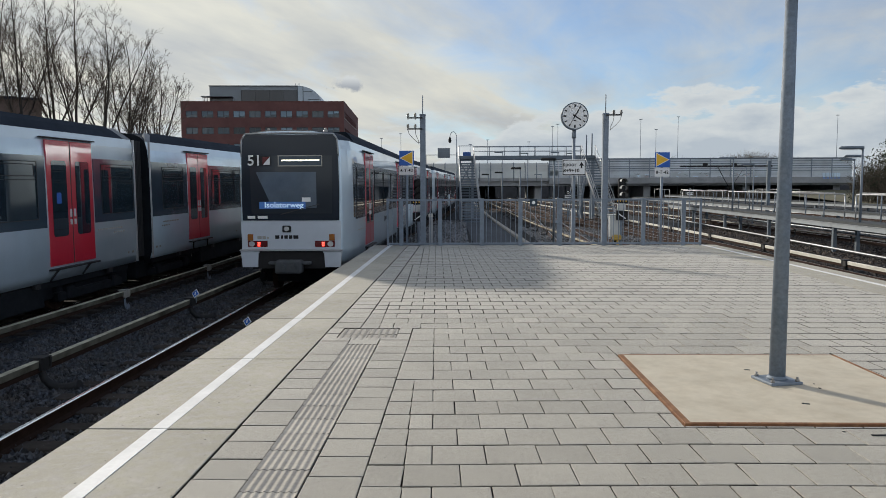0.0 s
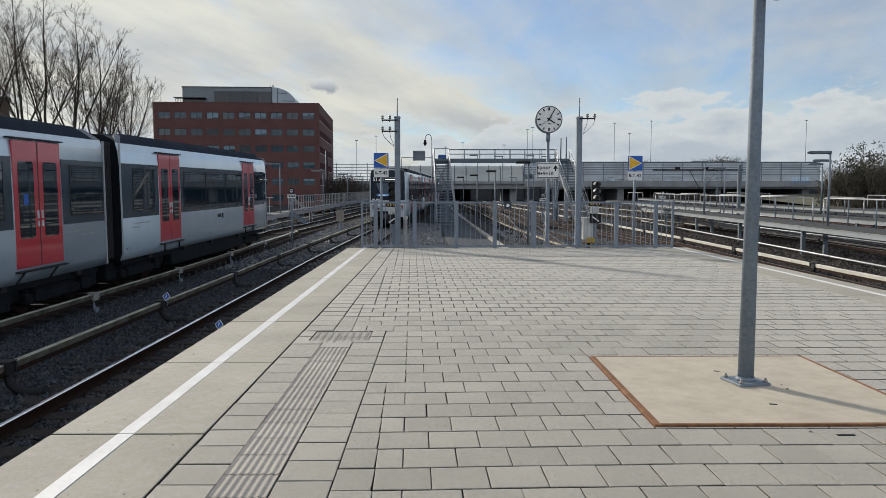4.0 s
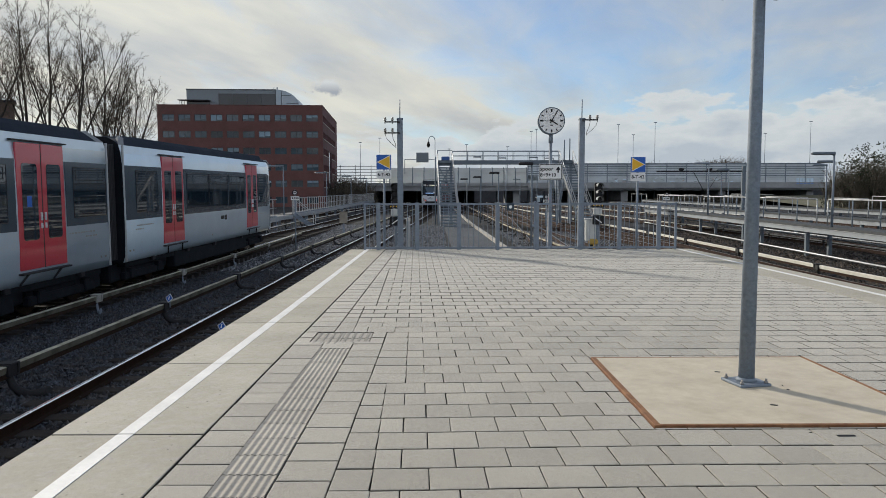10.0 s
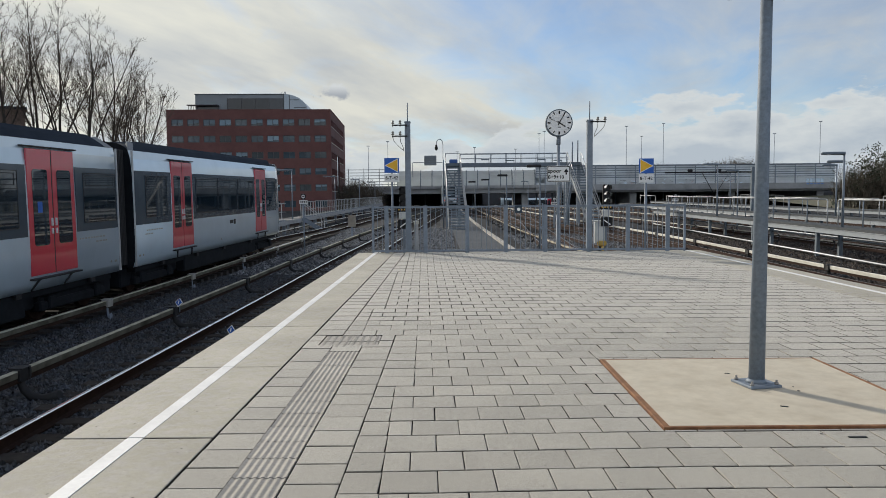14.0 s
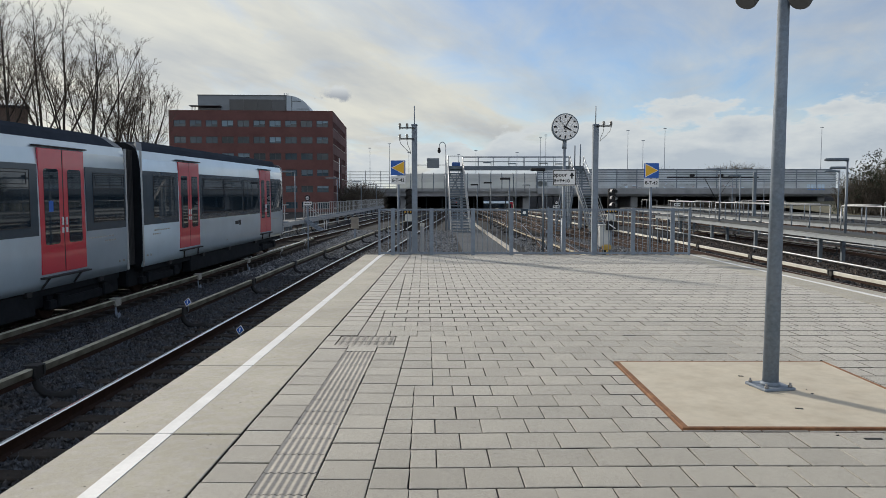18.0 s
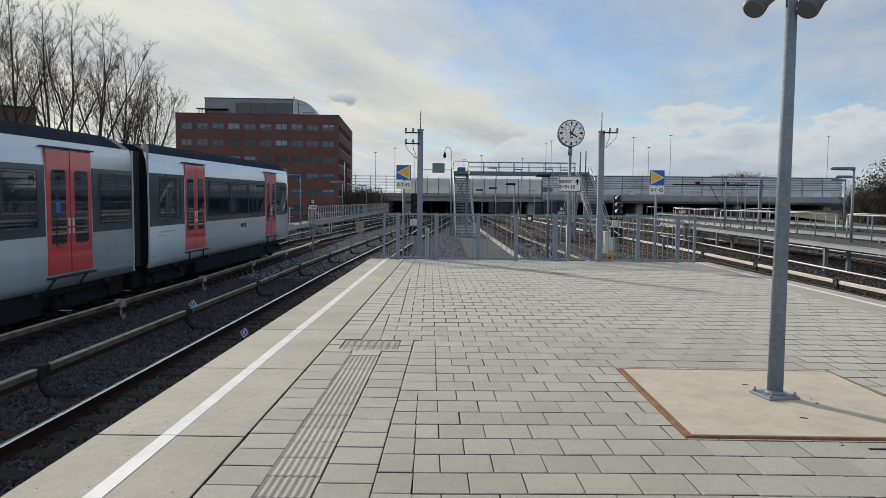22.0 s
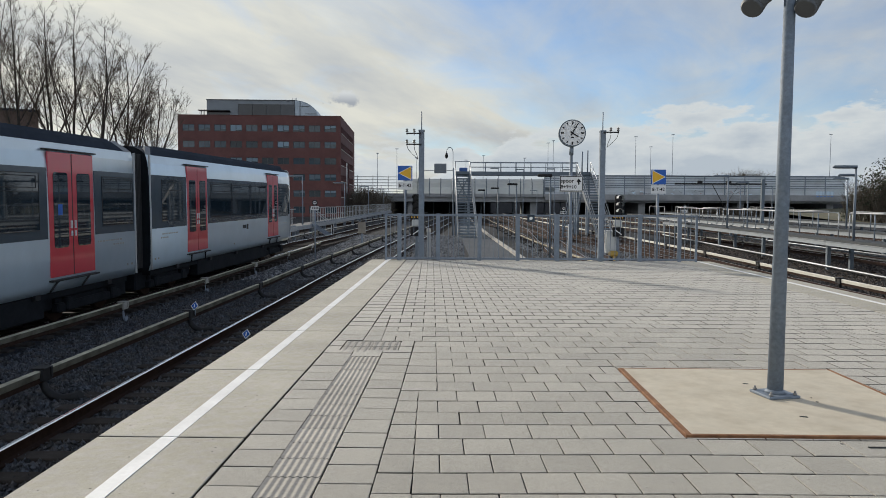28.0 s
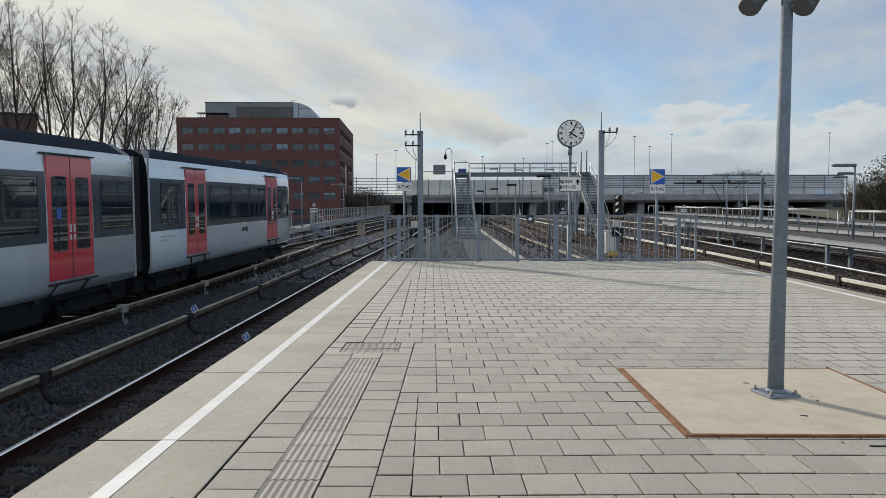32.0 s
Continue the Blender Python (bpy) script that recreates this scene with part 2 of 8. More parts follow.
# ---- materials ----
def material(name, base, rough=0.6, metal=0.0, var=0.15, scale=8.0, bump=0.0, bscale=60.0, tint=None, spread=0.0, stain=0.0, stain_scale=0.6, coat=0.0, isl=0.0, spec=0.5, speck=0.0, pock=0.0, sheen=0.0, alpha=1.0):
    """Two scales of noise over a base colour, an optional change from piece to piece, and fine relief."""
    m = bpy.data.materials.new(name)
    m.use_nodes = True
    nt = m.node_tree
    b = nt.nodes["Principled BSDF"]
    N, L = nt.nodes.new, nt.links.new
    co = N("ShaderNodeTexCoord")
    n1 = N("ShaderNodeTexNoise"); n1.inputs["Scale"].default_value = scale; n1.inputs["Detail"].default_value = 6
    n1.inputs["Roughness"].default_value = 0.65
    L(co.outputs["Object"], n1.inputs["Vector"])
    r1 = N("ShaderNodeMapRange"); r1.inputs["From Min"].default_value = 0.25; r1.inputs["From Max"].default_value = 0.75
    r1.inputs["To Min"].default_value = 1 - var; r1.inputs["To Max"].default_value = 1 + var
    L(n1.outputs["Fac"], r1.inputs["Value"])
    val = r1.outputs[0]
    if stain:
        geo = N("ShaderNodeNewGeometry")
        n2 = N("ShaderNodeTexNoise"); n2.inputs["Scale"].default_value = stain_scale; n2.inputs["Detail"].default_value = 5
        L(geo.outputs["Position"], n2.inputs["Vector"])
        r2 = N("ShaderNodeMapRange"); r2.inputs["From Min"].default_value = 0.3; r2.inputs["From Max"].default_value = 0.7
        r2.inputs["To Min"].default_value = 1 - stain; r2.inputs["To Max"].default_value = 1 + stain * 0.6
        L(n2.outputs["Fac"], r2.inputs["Value"])
        mu = N("ShaderNodeMath"); mu.operation = "MULTIPLY"
        L(val, mu.inputs[0]); L(r2.outputs[0], mu.inputs[1]); val = mu.outputs[0]
    if spread or isl:
        if isl:
            src = N("ShaderNodeNewGeometry").outputs["Random Per Island"]
        else:
            src = N("ShaderNodeObjectInfo").outputs["Random"]
        r3 = N("ShaderNodeMapRange")
        k = spread or isl
        r3.inputs["To Min"].default_value = 1 - k; r3.inputs["To Max"].default_value = 1 + k
        L(src, r3.inputs["Value"])
        mu = N("ShaderNodeMath"); mu.operation = "MULTIPLY"
        L(val, mu.inputs[0]); L(r3.outputs[0], mu.inputs[1]); val = mu.outputs[0]
    if speck:
        nf = N("ShaderNodeTexNoise"); nf.inputs["Scale"].default_value = 260; nf.inputs["Detail"].default_value = 3
        L(co.outputs["Object"], nf.inputs["Vector"])
        r5 = N("ShaderNodeMapRange"); r5.inputs["From Min"].default_value = 0.3; r5.inputs["From Max"].default_value = 0.7
        r5.inputs["To Min"].default_value = 1 - speck; r5.inputs["To Max"].default_value = 1 + speck
        L(nf.outputs["Fac"], r5.inputs["Value"])
        mu = N("ShaderNodeMath"); mu.operation = "MULTIPLY"
        L(val, mu.inputs[0]); L(r5.outputs[0], mu.inputs[1]); val = mu.outputs[0]
    if pock:
        geo = N("ShaderNodeNewGeometry")
        vo = N("ShaderNodeTexVoronoi"); vo.inputs["Scale"].default_value = 10.0
        L(geo.outputs["Position"], vo.inputs["Vector"])
        r6 = N("ShaderNodeMapRange"); r6.inputs["From Min"].default_value = 0.05; r6.inputs["From Max"].default_value = 0.09
        r6.inputs["To Min"].default_value = 1 - pock; r6.inputs["To Max"].default_value = 1.0
        L(vo.outputs["Distance"], r6.inputs["Value"])
        mu = N("ShaderNodeMath"); mu.operation = "MULTIPLY"
        L(val, mu.inputs[0]); L(r6.outputs[0], mu.inputs[1]); val = mu.outputs[0]
        # pale and dark grains of the aggregate
        for gs, lo_f, hi_f in ((34.0, 1.25, 0.12), (47.0, 0.62, 0.12), (21.0, 1.15, 0.07)):
            vg = N("ShaderNodeTexVoronoi"); vg.inputs["Scale"].default_value = gs
            L(geo.outputs["Position"], vg.inputs["Vector"])
            r7 = N("ShaderNodeMapRange"); r7.inputs["From Min"].default_value = hi_f * 0.7; r7.inputs["From Max"].default_value = hi_f * 1.5
            r7.inputs["To Min"].default_value = lo_f; r7.inputs["To Max"].default_value = 1.0
            L(vg.outputs["Distance"], r7.inputs["Value"])
            mu = N("ShaderNodeMath"); mu.operation = "MULTIPLY"
            L(val, mu.inputs[0]); L(r7.outputs[0], mu.inputs[1]); val = mu.outputs[0]
    mixed = N("ShaderNodeMix"); mixed.data_type = "RGBA"; mixed.blend_type = "MIX"
    mixed.inputs["A"].default_value = (*base, 1)
    mixed.inputs["B"].default_value = (*(tint or base), 1)
    n3 = N("ShaderNodeTexNoise"); n3.inputs["Scale"].default_value = scale * 0.33; n3.inputs["Detail"].default_value = 4
    L(co.outputs["Object"], n3.inputs["Vector"])
    r4 = N("ShaderNodeMapRange"); r4.inputs["From Min"].default_value = 0.42; r4.inputs["From Max"].default_value = 0.68
    L(n3.outputs["Fac"], r4.inputs["Value"])
    L(r4.outputs[0], mixed.inputs["Factor"])
    sc = N("ShaderNodeVectorMath"); sc.operation = "SCALE"
    L(mixed.outputs["Result"], sc.inputs[0]); L(val, sc.inputs["Scale"])
    L(sc.outputs[0], b.inputs["Base Color"])
    rr = N("ShaderNodeMapRange"); rr.inputs["To Min"].default_value = max(0.015, rough - min(0.1, rough * 0.5)); rr.inputs["To Max"].default_value = min(1, rough + min(0.1, rough * 0.5))
    L(n3.outputs["Fac"], rr.inputs["Value"]); L(rr.outputs[0], b.inputs["Roughness"])
    b.inputs["Metallic"].default_value = metal
    b.inputs["Specular IOR Level"].default_value = spec
    b.inputs["Alpha"].default_value = alpha
    if sheen:
        b.inputs["Sheen Weight"].default_value = sheen
        b.inputs["Sheen Roughness"].default_value = 0.45
    if coat:
        b.inputs["Coat Weight"].default_value = coat
        b.inputs["Coat Roughness"].default_value = 0.06
    if bump:
        n4 = N("ShaderNodeTexNoise"); n4.inputs["Scale"].default_value = bscale; n4.inputs["Detail"].default_value = 4
        L(co.outputs["Object"], n4.inputs["Vector"])
        bp = N("ShaderNodeBump"); bp.inputs["Strength"].default_value = bump; bp.inputs["Distance"].default_value = 0.01
        L(n4.outputs["Fac"], bp.inputs["Height"]); L(bp.outputs[0], b.inputs["Normal"])
    return m


def glow(name, colour, strength):
    m = bpy.data.materials.new(name)
    m.use_nodes = True
    b = m.node_tree.nodes["Principled BSDF"]
    b.inputs["Base Color"].default_value = (*colour, 1)
    b.inputs["Emission Color"].default_value = (*colour, 1)
    b.inputs["Emission Strength"].default_value = strength
    return m


M = {}
M["paver"] = material("concrete_paver", (0.338, 0.312, 0.260), 0.78, spec=0.35, sheen=0.22, speck=0.62, pock=0.5, var=0.20, scale=75, bump=0.35, bscale=220, tint=(0.300, 0.276, 0.230), spread=0.12, stain=0.10, stain_scale=1.3)
M["paver_far"] = material("concrete_paver_rows", (0.338, 0.312, 0.260), 0.78, spec=0.35, sheen=0.22, speck=0.62, pock=0.5, var=0.20, scale=75, tint=(0.305, 0.282, 0.238), isl=0.07, stain=0.10, stain_scale=1.3)
# joint grime and joint shade, both put into one dark edge colour
M["paver_side_far"] = material("dusty_shaded_paver_edge", (0.095, 0.087, 0.076), 0.95, spec=0.1, var=0.35, scale=60)
M["paver_side"] = material("dirty_shaded_paver_edge", (0.075, 0.068, 0.06), 0.95, spec=0.1, var=0.35, scale=60)
M["slab"] = material("edge_slab", (0.385, 0.358, 0.286), 0.82, spec=0.2, sheen=0.05, speck=0.22, pock=0.85, var=0.10, scale=30, bump=0.25, bscale=200, tint=(0.42, 0.39, 0.35), spread=0.09, stain=0.16, stain_scale=0.9)
M["tactile"] = material("tactile_paver", (0.385, 0.358, 0.315), 0.85, spec=0.25, var=0.15, scale=30, bump=0.3, bscale=160, tint=(0.37, 0.345, 0.31), spread=0.08)
M["joint"] = material("joint_sand", (0.055, 0.05, 0.044), 0.95, var=0.35, scale=40)
M["white_line"] = material("white_line_paint", (0.74, 0.735, 0.72), 0.7, spec=0.2, var=0.08, scale=25, stain=0.10, stain_scale=3.0)
M["concrete"] = material("old_concrete", (0.33, 0.31, 0.28), 0.9, var=0.2, scale=5, bump=0.3, bscale=50, stain=0.2)
M["ballast"] = material("ballast", (0.037, 0.040, 0.046), 1.0, spec=0.05, var=0.55, scale=22, bump=1.0, bscale=26, tint=(0.085, 0.080, 0.075), stain=0.25, stain_scale=0.35)
M["stone"] = material("ballast_stone", (0.037, 0.043, 0.053), 0.55, spec=0.45, var=0.45, scale=14, tint=(0.052, 0.046, 0.042), isl=0.85)
M["stone_yard"] = material("yard_gravel_stone", (0.15, 0.155, 0.165), 0.85, spec=0.3, var=0.35, scale=14, tint=(0.19, 0.185, 0.18), isl=0.7)
M["cover_old"] = material("weathered_rail_cover", (0.60, 0.54, 0.41), 0.85, spec=0.2, var=0.3, scale=3, tint=(0.10, 0.085, 0.065), stain=0.5, stain_scale=0.35)
M["stone_brown"] = material("rusty_ballast_stone", (0.082, 0.074, 0.070), 0.95, spec=0.1, var=0.3, scale=14, tint=(0.088, 0.066, 0.052), isl=0.8)
M["sleeper"] = material("sleeper", (0.046, 0.040, 0.036), 0.95, spec=0.1, var=0.3, scale=6, bump=0.4, bscale=40, spread=0.2)
M["rail_web"] = material("rail_rust", (0.034, 0.020, 0.015), 0.9, 0.0, spec=0.08, var=0.3, scale=10)
# paler copy of the rail rust, with sunlight on the yard rails put in
M["rail_brown_lit"] = material("sunlit_brown_rail_rust", (0.048, 0.031, 0.026), 0.9, 0.0, spec=0.1, var=0.3, scale=10)
M["rail_top"] = material("rail_head", (0.90, 0.90, 0.91), 0.24, 1.0, var=0.1, scale=6)
M["rail_dull"] = material("dull_rail_head", (0.42, 0.40, 0.38), 0.42, 1.0, var=0.2, scale=4)
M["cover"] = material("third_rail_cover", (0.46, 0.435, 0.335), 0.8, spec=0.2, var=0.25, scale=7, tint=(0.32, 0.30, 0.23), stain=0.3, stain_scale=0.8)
M["cover_side"] = material("dark_cover_side", (0.135, 0.13, 0.10), 0.85, spec=0.15, var=0.3, scale=6, tint=(0.06, 0.055, 0.04))
M["cover_white"] = material("pale_rail_cover", (0.62, 0.60, 0.54), 0.8, spec=0.2, var=0.15, scale=5, stain=0.2, stain_scale=0.6)
M["bracket"] = material("cast_bracket", (0.017, 0.017, 0.018), 0.65, 0.3, var=0.25, scale=14)
M["insul"] = material("grey_insulator", (0.30, 0.29, 0.26), 0.5, var=0.2, scale=12)
M["relay"] = material("weathered_beige_box", (0.24, 0.21, 0.175), 0.7, var=0.15, scale=5, stain=0.2, stain_scale=2.0)
M["galv"] = material("galvanised_steel", (0.19, 0.225, 0.272), 0.6, 0.1, spec=0.3, var=0.14, scale=14, tint=(0.17, 0.20, 0.235), stain=0.08)
M["pole_galv"] = material("mottled_galvanised_steel", (0.17, 0.205, 0.25), 0.65, 0.0, spec=0.3, var=0.25, scale=32, tint=(0.15, 0.19, 0.24), stain=0.12, stain_scale=3.0)
M["speaker"] = material("dark_grey_speaker_paint", (0.085, 0.09, 0.095), 0.6, var=0.08, scale=10)
M["galv_light"] = material("pale_galvanised_steel", (0.40, 0.41, 0.42), 0.5, 0.4, var=0.12, scale=10, tint=(0.33, 0.34, 0.35))
M["beam"] = material("grey_painted_beam", (0.23, 0.255, 0.28), 0.55, 0.1, var=0.12, scale=3, stain=0.15, stain_scale=0.7)
M["cowl"] = material("matte_grey_cowl", (0.23, 0.24, 0.25), 0.85, spec=0.15, var=0.1, scale=5)
M["galv_bright"] = material("bright_galvanised_steel", (0.58, 0.60, 0.61), 0.5, 0.2, var=0.12, scale=10)
M["galv_paint"] = material("blue_grey_painted_steel", (0.135, 0.165, 0.195), 0.6, 0.0, spec=0.3, var=0.10, scale=14, tint=(0.12, 0.145, 0.17), stain=0.08, bump=0.05, bscale=60)
M["deck"] = material("walkway_deck", (0.10, 0.105, 0.11), 0.95, 0.0, var=0.15, scale=4, stain=0.15)
M["rust"] = material("rusty_steel_angle", (0.20, 0.085, 0.036), 0.85, 0.1, var=0.35, scale=18, tint=(0.28, 0.14, 0.065), bump=0.3, bscale=90)
M["hatch"] = material("hatch_cover", (0.55, 0.49, 0.385), 0.75, var=0.07, scale=14, tint=(0.49, 0.425, 0.325), stain=0.10, stain_scale=1.6, bump=0.08, bscale=120)
M["zinc"] = material("zinc_bolt", (0.26, 0.25, 0.24), 0.55, 0.5)
M["silver"] = material("silver_car_paint", (0.52, 0.625, 0.71), 0.34, 0.50, var=0.04, scale=2.5, stain=0.08, stain_scale=0.8, coat=1.0)
M["white_body"] = material("pale_grey_car_paint", (0.46, 0.50, 0.55), 0.35, 0.0, var=0.05, scale=2.5, stain=0.08, stain_scale=0.9, coat=0.3)
M["red"] = material("red_door_paint", (0.50, 0.012, 0.034), 0.34, 0.0, var=0.06, scale=3, coat=1.0, stain=0.06)
M["dark_band"] = material("dark_window_band", (0.034, 0.053, 0.073), 0.12, 0.0, var=0.1, scale=3, spec=0.5)
M["black"] = material("black_plastic", (0.014, 0.014, 0.015), 0.6, spec=0.25, var=0.2, scale=8)
M["rubber"] = material("black_rubber", (0.02, 0.02, 0.021), 0.75, var=0.2, scale=8)
M["glass"] = material("tinted_glass", (0.015, 0.026, 0.036), 0.02, 0.0, var=0.05, scale=2, spec=1.0)
M["screen"] = material("cab_windscreen", (0.022, 0.028, 0.036), 0.08, 0.0, var=0.05, scale=2, spec=0.5)
M["roof"] = material("dark_roof", (0.030, 0.039, 0.054), 0.9, spec=0.1, var=0.15, scale=3, stain=0.15)
M["mask"] = material("front_mask_gloss", (0.012, 0.018, 0.028), 0.14, 0.0, var=0.1, scale=2, spec=0.4)
M["under"] = material("underframe_dirt", (0.0095, 0.0115, 0.0145), 0.9, 0.0, spec=0.15, var=0.35, scale=5)
M["cab_inside"] = material("cab_interior", (0.055, 0.085, 0.125), 0.2, var=0.35, scale=1.2, tint=(0.10, 0.12, 0.14))
M["grating"] = material("open_grating", (0.075, 0.08, 0.085), 0.95, 0.0, var=0.2, scale=6, spec=0.1)
M["lens_dark"] = material("unlit_signal_lens", (0.012, 0.012, 0.014), 0.35, spec=0.3)
M["lens_clear"] = material("clear_lamp_lens", (0.6, 0.6, 0.6), 0.15, 0.3)
M["amber"] = material("amber_lens", (0.28, 0.10, 0.02), 0.25)
M["dark_red"] = material("dark_red_lens", (0.10, 0.008, 0.01), 0.25)
M["tail"] = glow("tail_light", (1.0, 0.06, 0.04), 4.0)
M["tube"] = glow("cab_light_tube", (1.0, 0.95, 0.75), 2.2)
M["blue_led"] = glow("blue_display", (0.03, 0.10, 0.28), 0.35)
M["white_led"] = glow("pale_display_letters", (0.50, 0.66, 0.85), 0.45)
M["white"] = material("white_sign_face", (0.74, 0.74, 0.73), 0.5, var=0.04, scale=6, stain=0.05, stain_scale=4)
M["blue"] = material("blue_sign_face", (0.012, 0.10, 0.42), 0.45, var=0.06, scale=6)
M["yellow"] = material("yellow_sign_face", (0.75, 0.42, 0.02), 0.5, var=0.06, scale=6)
M["brick"] = material("red_brick", (0.128, 0.053, 0.048), 0.85, var=0.14, scale=1.6, tint=(0.106, 0.045, 0.041), stain=0.08, stain_scale=0.15, bump=0.1, bscale=4)
# brick darkened for the shade in the reveals; the roof edge shares it
M["brick_dark"] = material("shaded_brick_reveal", (0.12, 0.045, 0.038), 0.9, var=0.15, scale=1.6)
M["window_far"] = material("office_glass", (0.024, 0.042, 0.056), 0.06, 0.0, var=0.3, scale=0.6, spread=0.6, spec=0.5)
M["glazing_dark"] = material("dark_roof_glazing", (0.030, 0.034, 0.042), 0.12, 0.0, var=0.3, scale=0.4, spread=0.4, spec=0.4)
M["frame_far"] = material("dark_window_frame", (0.045, 0.05, 0.055), 0.5, var=0.1, scale=2)
M["sill_far"] = material("pale_concrete_sill", (0.50, 0.46, 0.40), 0.8, var=0.12, scale=2)
M["blind"] = material("pale_blind", (0.17, 0.24, 0.29), 0.6, spread=0.5)
M["zinc_clad"] = material("grey_roof_cladding", (0.17, 0.19, 0.21), 0.5, 0.3, var=0.08, scale=0.6)
M["pale_clad"] = material("pale_curved_cladding", (0.26, 0.30, 0.34), 0.35, 0.5, var=0.06, scale=0.6)
M["graffiti_pale"] = material("pale_graffiti_paint", (0.55, 0.66, 0.75), 0.6, var=0.15, scale=2)
M["graffiti_dark"] = material("dark_graffiti_paint", (0.26, 0.27, 0.28), 0.6, var=0.15, scale=2)
M["graffiti_red"] = material("red_graffiti_paint", (0.42, 0.30, 0.28), 0.6, var=0.15, scale=2)
M["bark"] = material("bark", (0.034, 0.028, 0.023), 0.9, var=0.3, scale=2.0, bump=0.4, bscale=12)
M["twig"] = material("twig", (0.075, 0.056, 0.042), 0.9, var=0.25, scale=2.0, isl=0.2)
M["bush"] = material("bare_shrub", (0.095, 0.078, 0.058), 0.9, var=0.3, scale=1.0, isl=0.4)
M["ivy"] = material("ivy_leaf", (0.040, 0.048, 0.026), 0.8, var=0.3, scale=1.0, isl=0.4)
M["grass"] = material("embankment_grass", (0.085, 0.085, 0.045), 0.95, var=0.4, scale=1.5, tint=(0.12, 0.10, 0.065), stain=0.2, stain_scale=0.1)
M["barrier"] = material("noise_barrier", (0.50, 0.54, 0.57), 0.55, 0.25, var=0.10, scale=0.8, tint=(0.44, 0.45, 0.465), stain=0.15, stain_scale=0.12, spread=0.12)
M["barrier_clear"] = material("translucent_barrier_panel", (0.27, 0.30, 0.31), 0.35, 0.0, alpha=0.82, var=0.08, scale=0.5, stain=0.1, stain_scale=0.2, spread=0.1)
M["barrier_clear"].node_tree.nodes["Principled BSDF"].inputs["Transmission Weight"].default_value = 0.55
M["bridge"] = material("bridge_concrete", (0.27, 0.275, 0.28), 0.85, var=0.15, scale=0.6, stain=0.2, stain_scale=0.15)
# near-black colour that paints the shade under the viaduct deck
M["shade_backdrop"] = material("underpass_shade_backdrop", (0.04, 0.042, 0.048), 0.9, var=0.3, scale=0.5)
M["cloth_blue"] = material("blue_tarpaulin", (0.03, 0.09, 0.28), 0.6, var=0.15, scale=6)
M["cabinet"] = material("pale_cabinet", (0.55, 0.56, 0.55), 0.5, var=0.08, scale=6, stain=0.15, stain_scale=2)
M["cable_yellow"] = material("yellow_cable_cover", (0.45, 0.30, 0.06), 0.6, var=0.2, scale=6)
M["bricklow"] = material("dark_brick_house", (0.11, 0.075, 0.06), 0.9, var=0.15, scale=1.0)
M["graffiti"] = material("blue_graffiti", (0.10, 0.22, 0.50), 0.6, var=0.3, scale=1.0)
M["path"] = material("yard_path", (0.084, 0.092, 0.104), 0.95, spec=0.1, var=0.35, scale=14, bump=0.5, bscale=40, stain=0.15)

# ---- builders ----
def bm_new():
    return bmesh.new()


def mesh_of(name, bm, mats):
    me = bpy.data.meshes.new(name)
    bmesh.ops.recalc_face_normals(bm, faces=bm.faces)
    bm.to_mesh(me)
    bm.free()
    for m in (mats if isinstance(mats, (list, tuple)) else [mats]):
        me.materials.append(m)
    return me


def part(name, bm, mats, parent=None, label="", smooth=False, m=None, kind=""):
    """One mesh object from a bmesh, under a thing or a part."""
    me = bm if isinstance(bm, bpy.types.Mesh) else mesh_of(name, bm, mats)
    if smooth:
        for p in me.polygons:
            p.use_smooth = True
    ob = new(name, me)
    if parent is not None:
        ob.parent = parent
    if m is not None:
        ob.matrix_basis = m
    if label or kind:
        tagged(ob, label, kind=kind)
    return ob


def thing(name, m, label, category, group="", kind=""):
    ob = new(name)
    ob.empty_display_size = 0.2
    ob.matrix_basis = m
    return tagged(ob, label, category, group, kind)


def box(bm, a, b, bev=0.0, mi=0, m=None):
    """A box from corner a to corner b, its edges bevelled by bev."""
    vs = []
    for z in (a[2], b[2]):
        for x, y in ((a[0], a[1]), (b[0], a[1]), (b[0], b[1]), (a[0], b[1])):
            v = Vector((x, y, z))
            vs.append(bm.verts.new(m @ v if m is not None else v))
    fs = []
    for i in ((3, 2, 1, 0), (4, 5, 6, 7), (0, 1, 5, 4), (1, 2, 6, 5), (2, 3, 7, 6), (3, 0, 4, 7)):
        f = bm.faces.new([vs[k] for k in i])
        f.material_index = mi
        fs.append(f)
    if bev:
        es = {e for f in fs for e in f.edges}
        bmesh.ops.bevel(bm, geom=list(es), offset=bev, segments=1, affect="EDGES", profile=0.5)
    return fs


def rod(bm, p, q, r, r2=None, n=8, mi=0, cap=True):
    """A round bar from p to q."""
    p, q = Vector(p), Vector(q)
    d = (q - p)
    if d.length < 1e-6:
        return
    d.normalize()
    u = d.cross(Vector((0, 0, 1)) if abs(d.z) < 0.9 else Vector((1, 0, 0))).normalized()
    v = d.cross(u)
    r2 = r if r2 is None else r2
    A, C = [], []
    for i in range(n):
        a = 2 * math.pi * i / n
        o = u * math.cos(a) + v * math.sin(a)
        A.append(bm.verts.new(p + o * r))
        C.append(bm.verts.new(q + o * r2))
    for i in range(n):
        j = (i + 1) % n
        f = bm.faces.new((A[i], A[j], C[j], C[i]))
        f.material_index = mi
        f.smooth = n > 5
    if cap:
        bm.faces.new(A[::-1]).material_index = mi
        bm.faces.new(C).material_index = mi


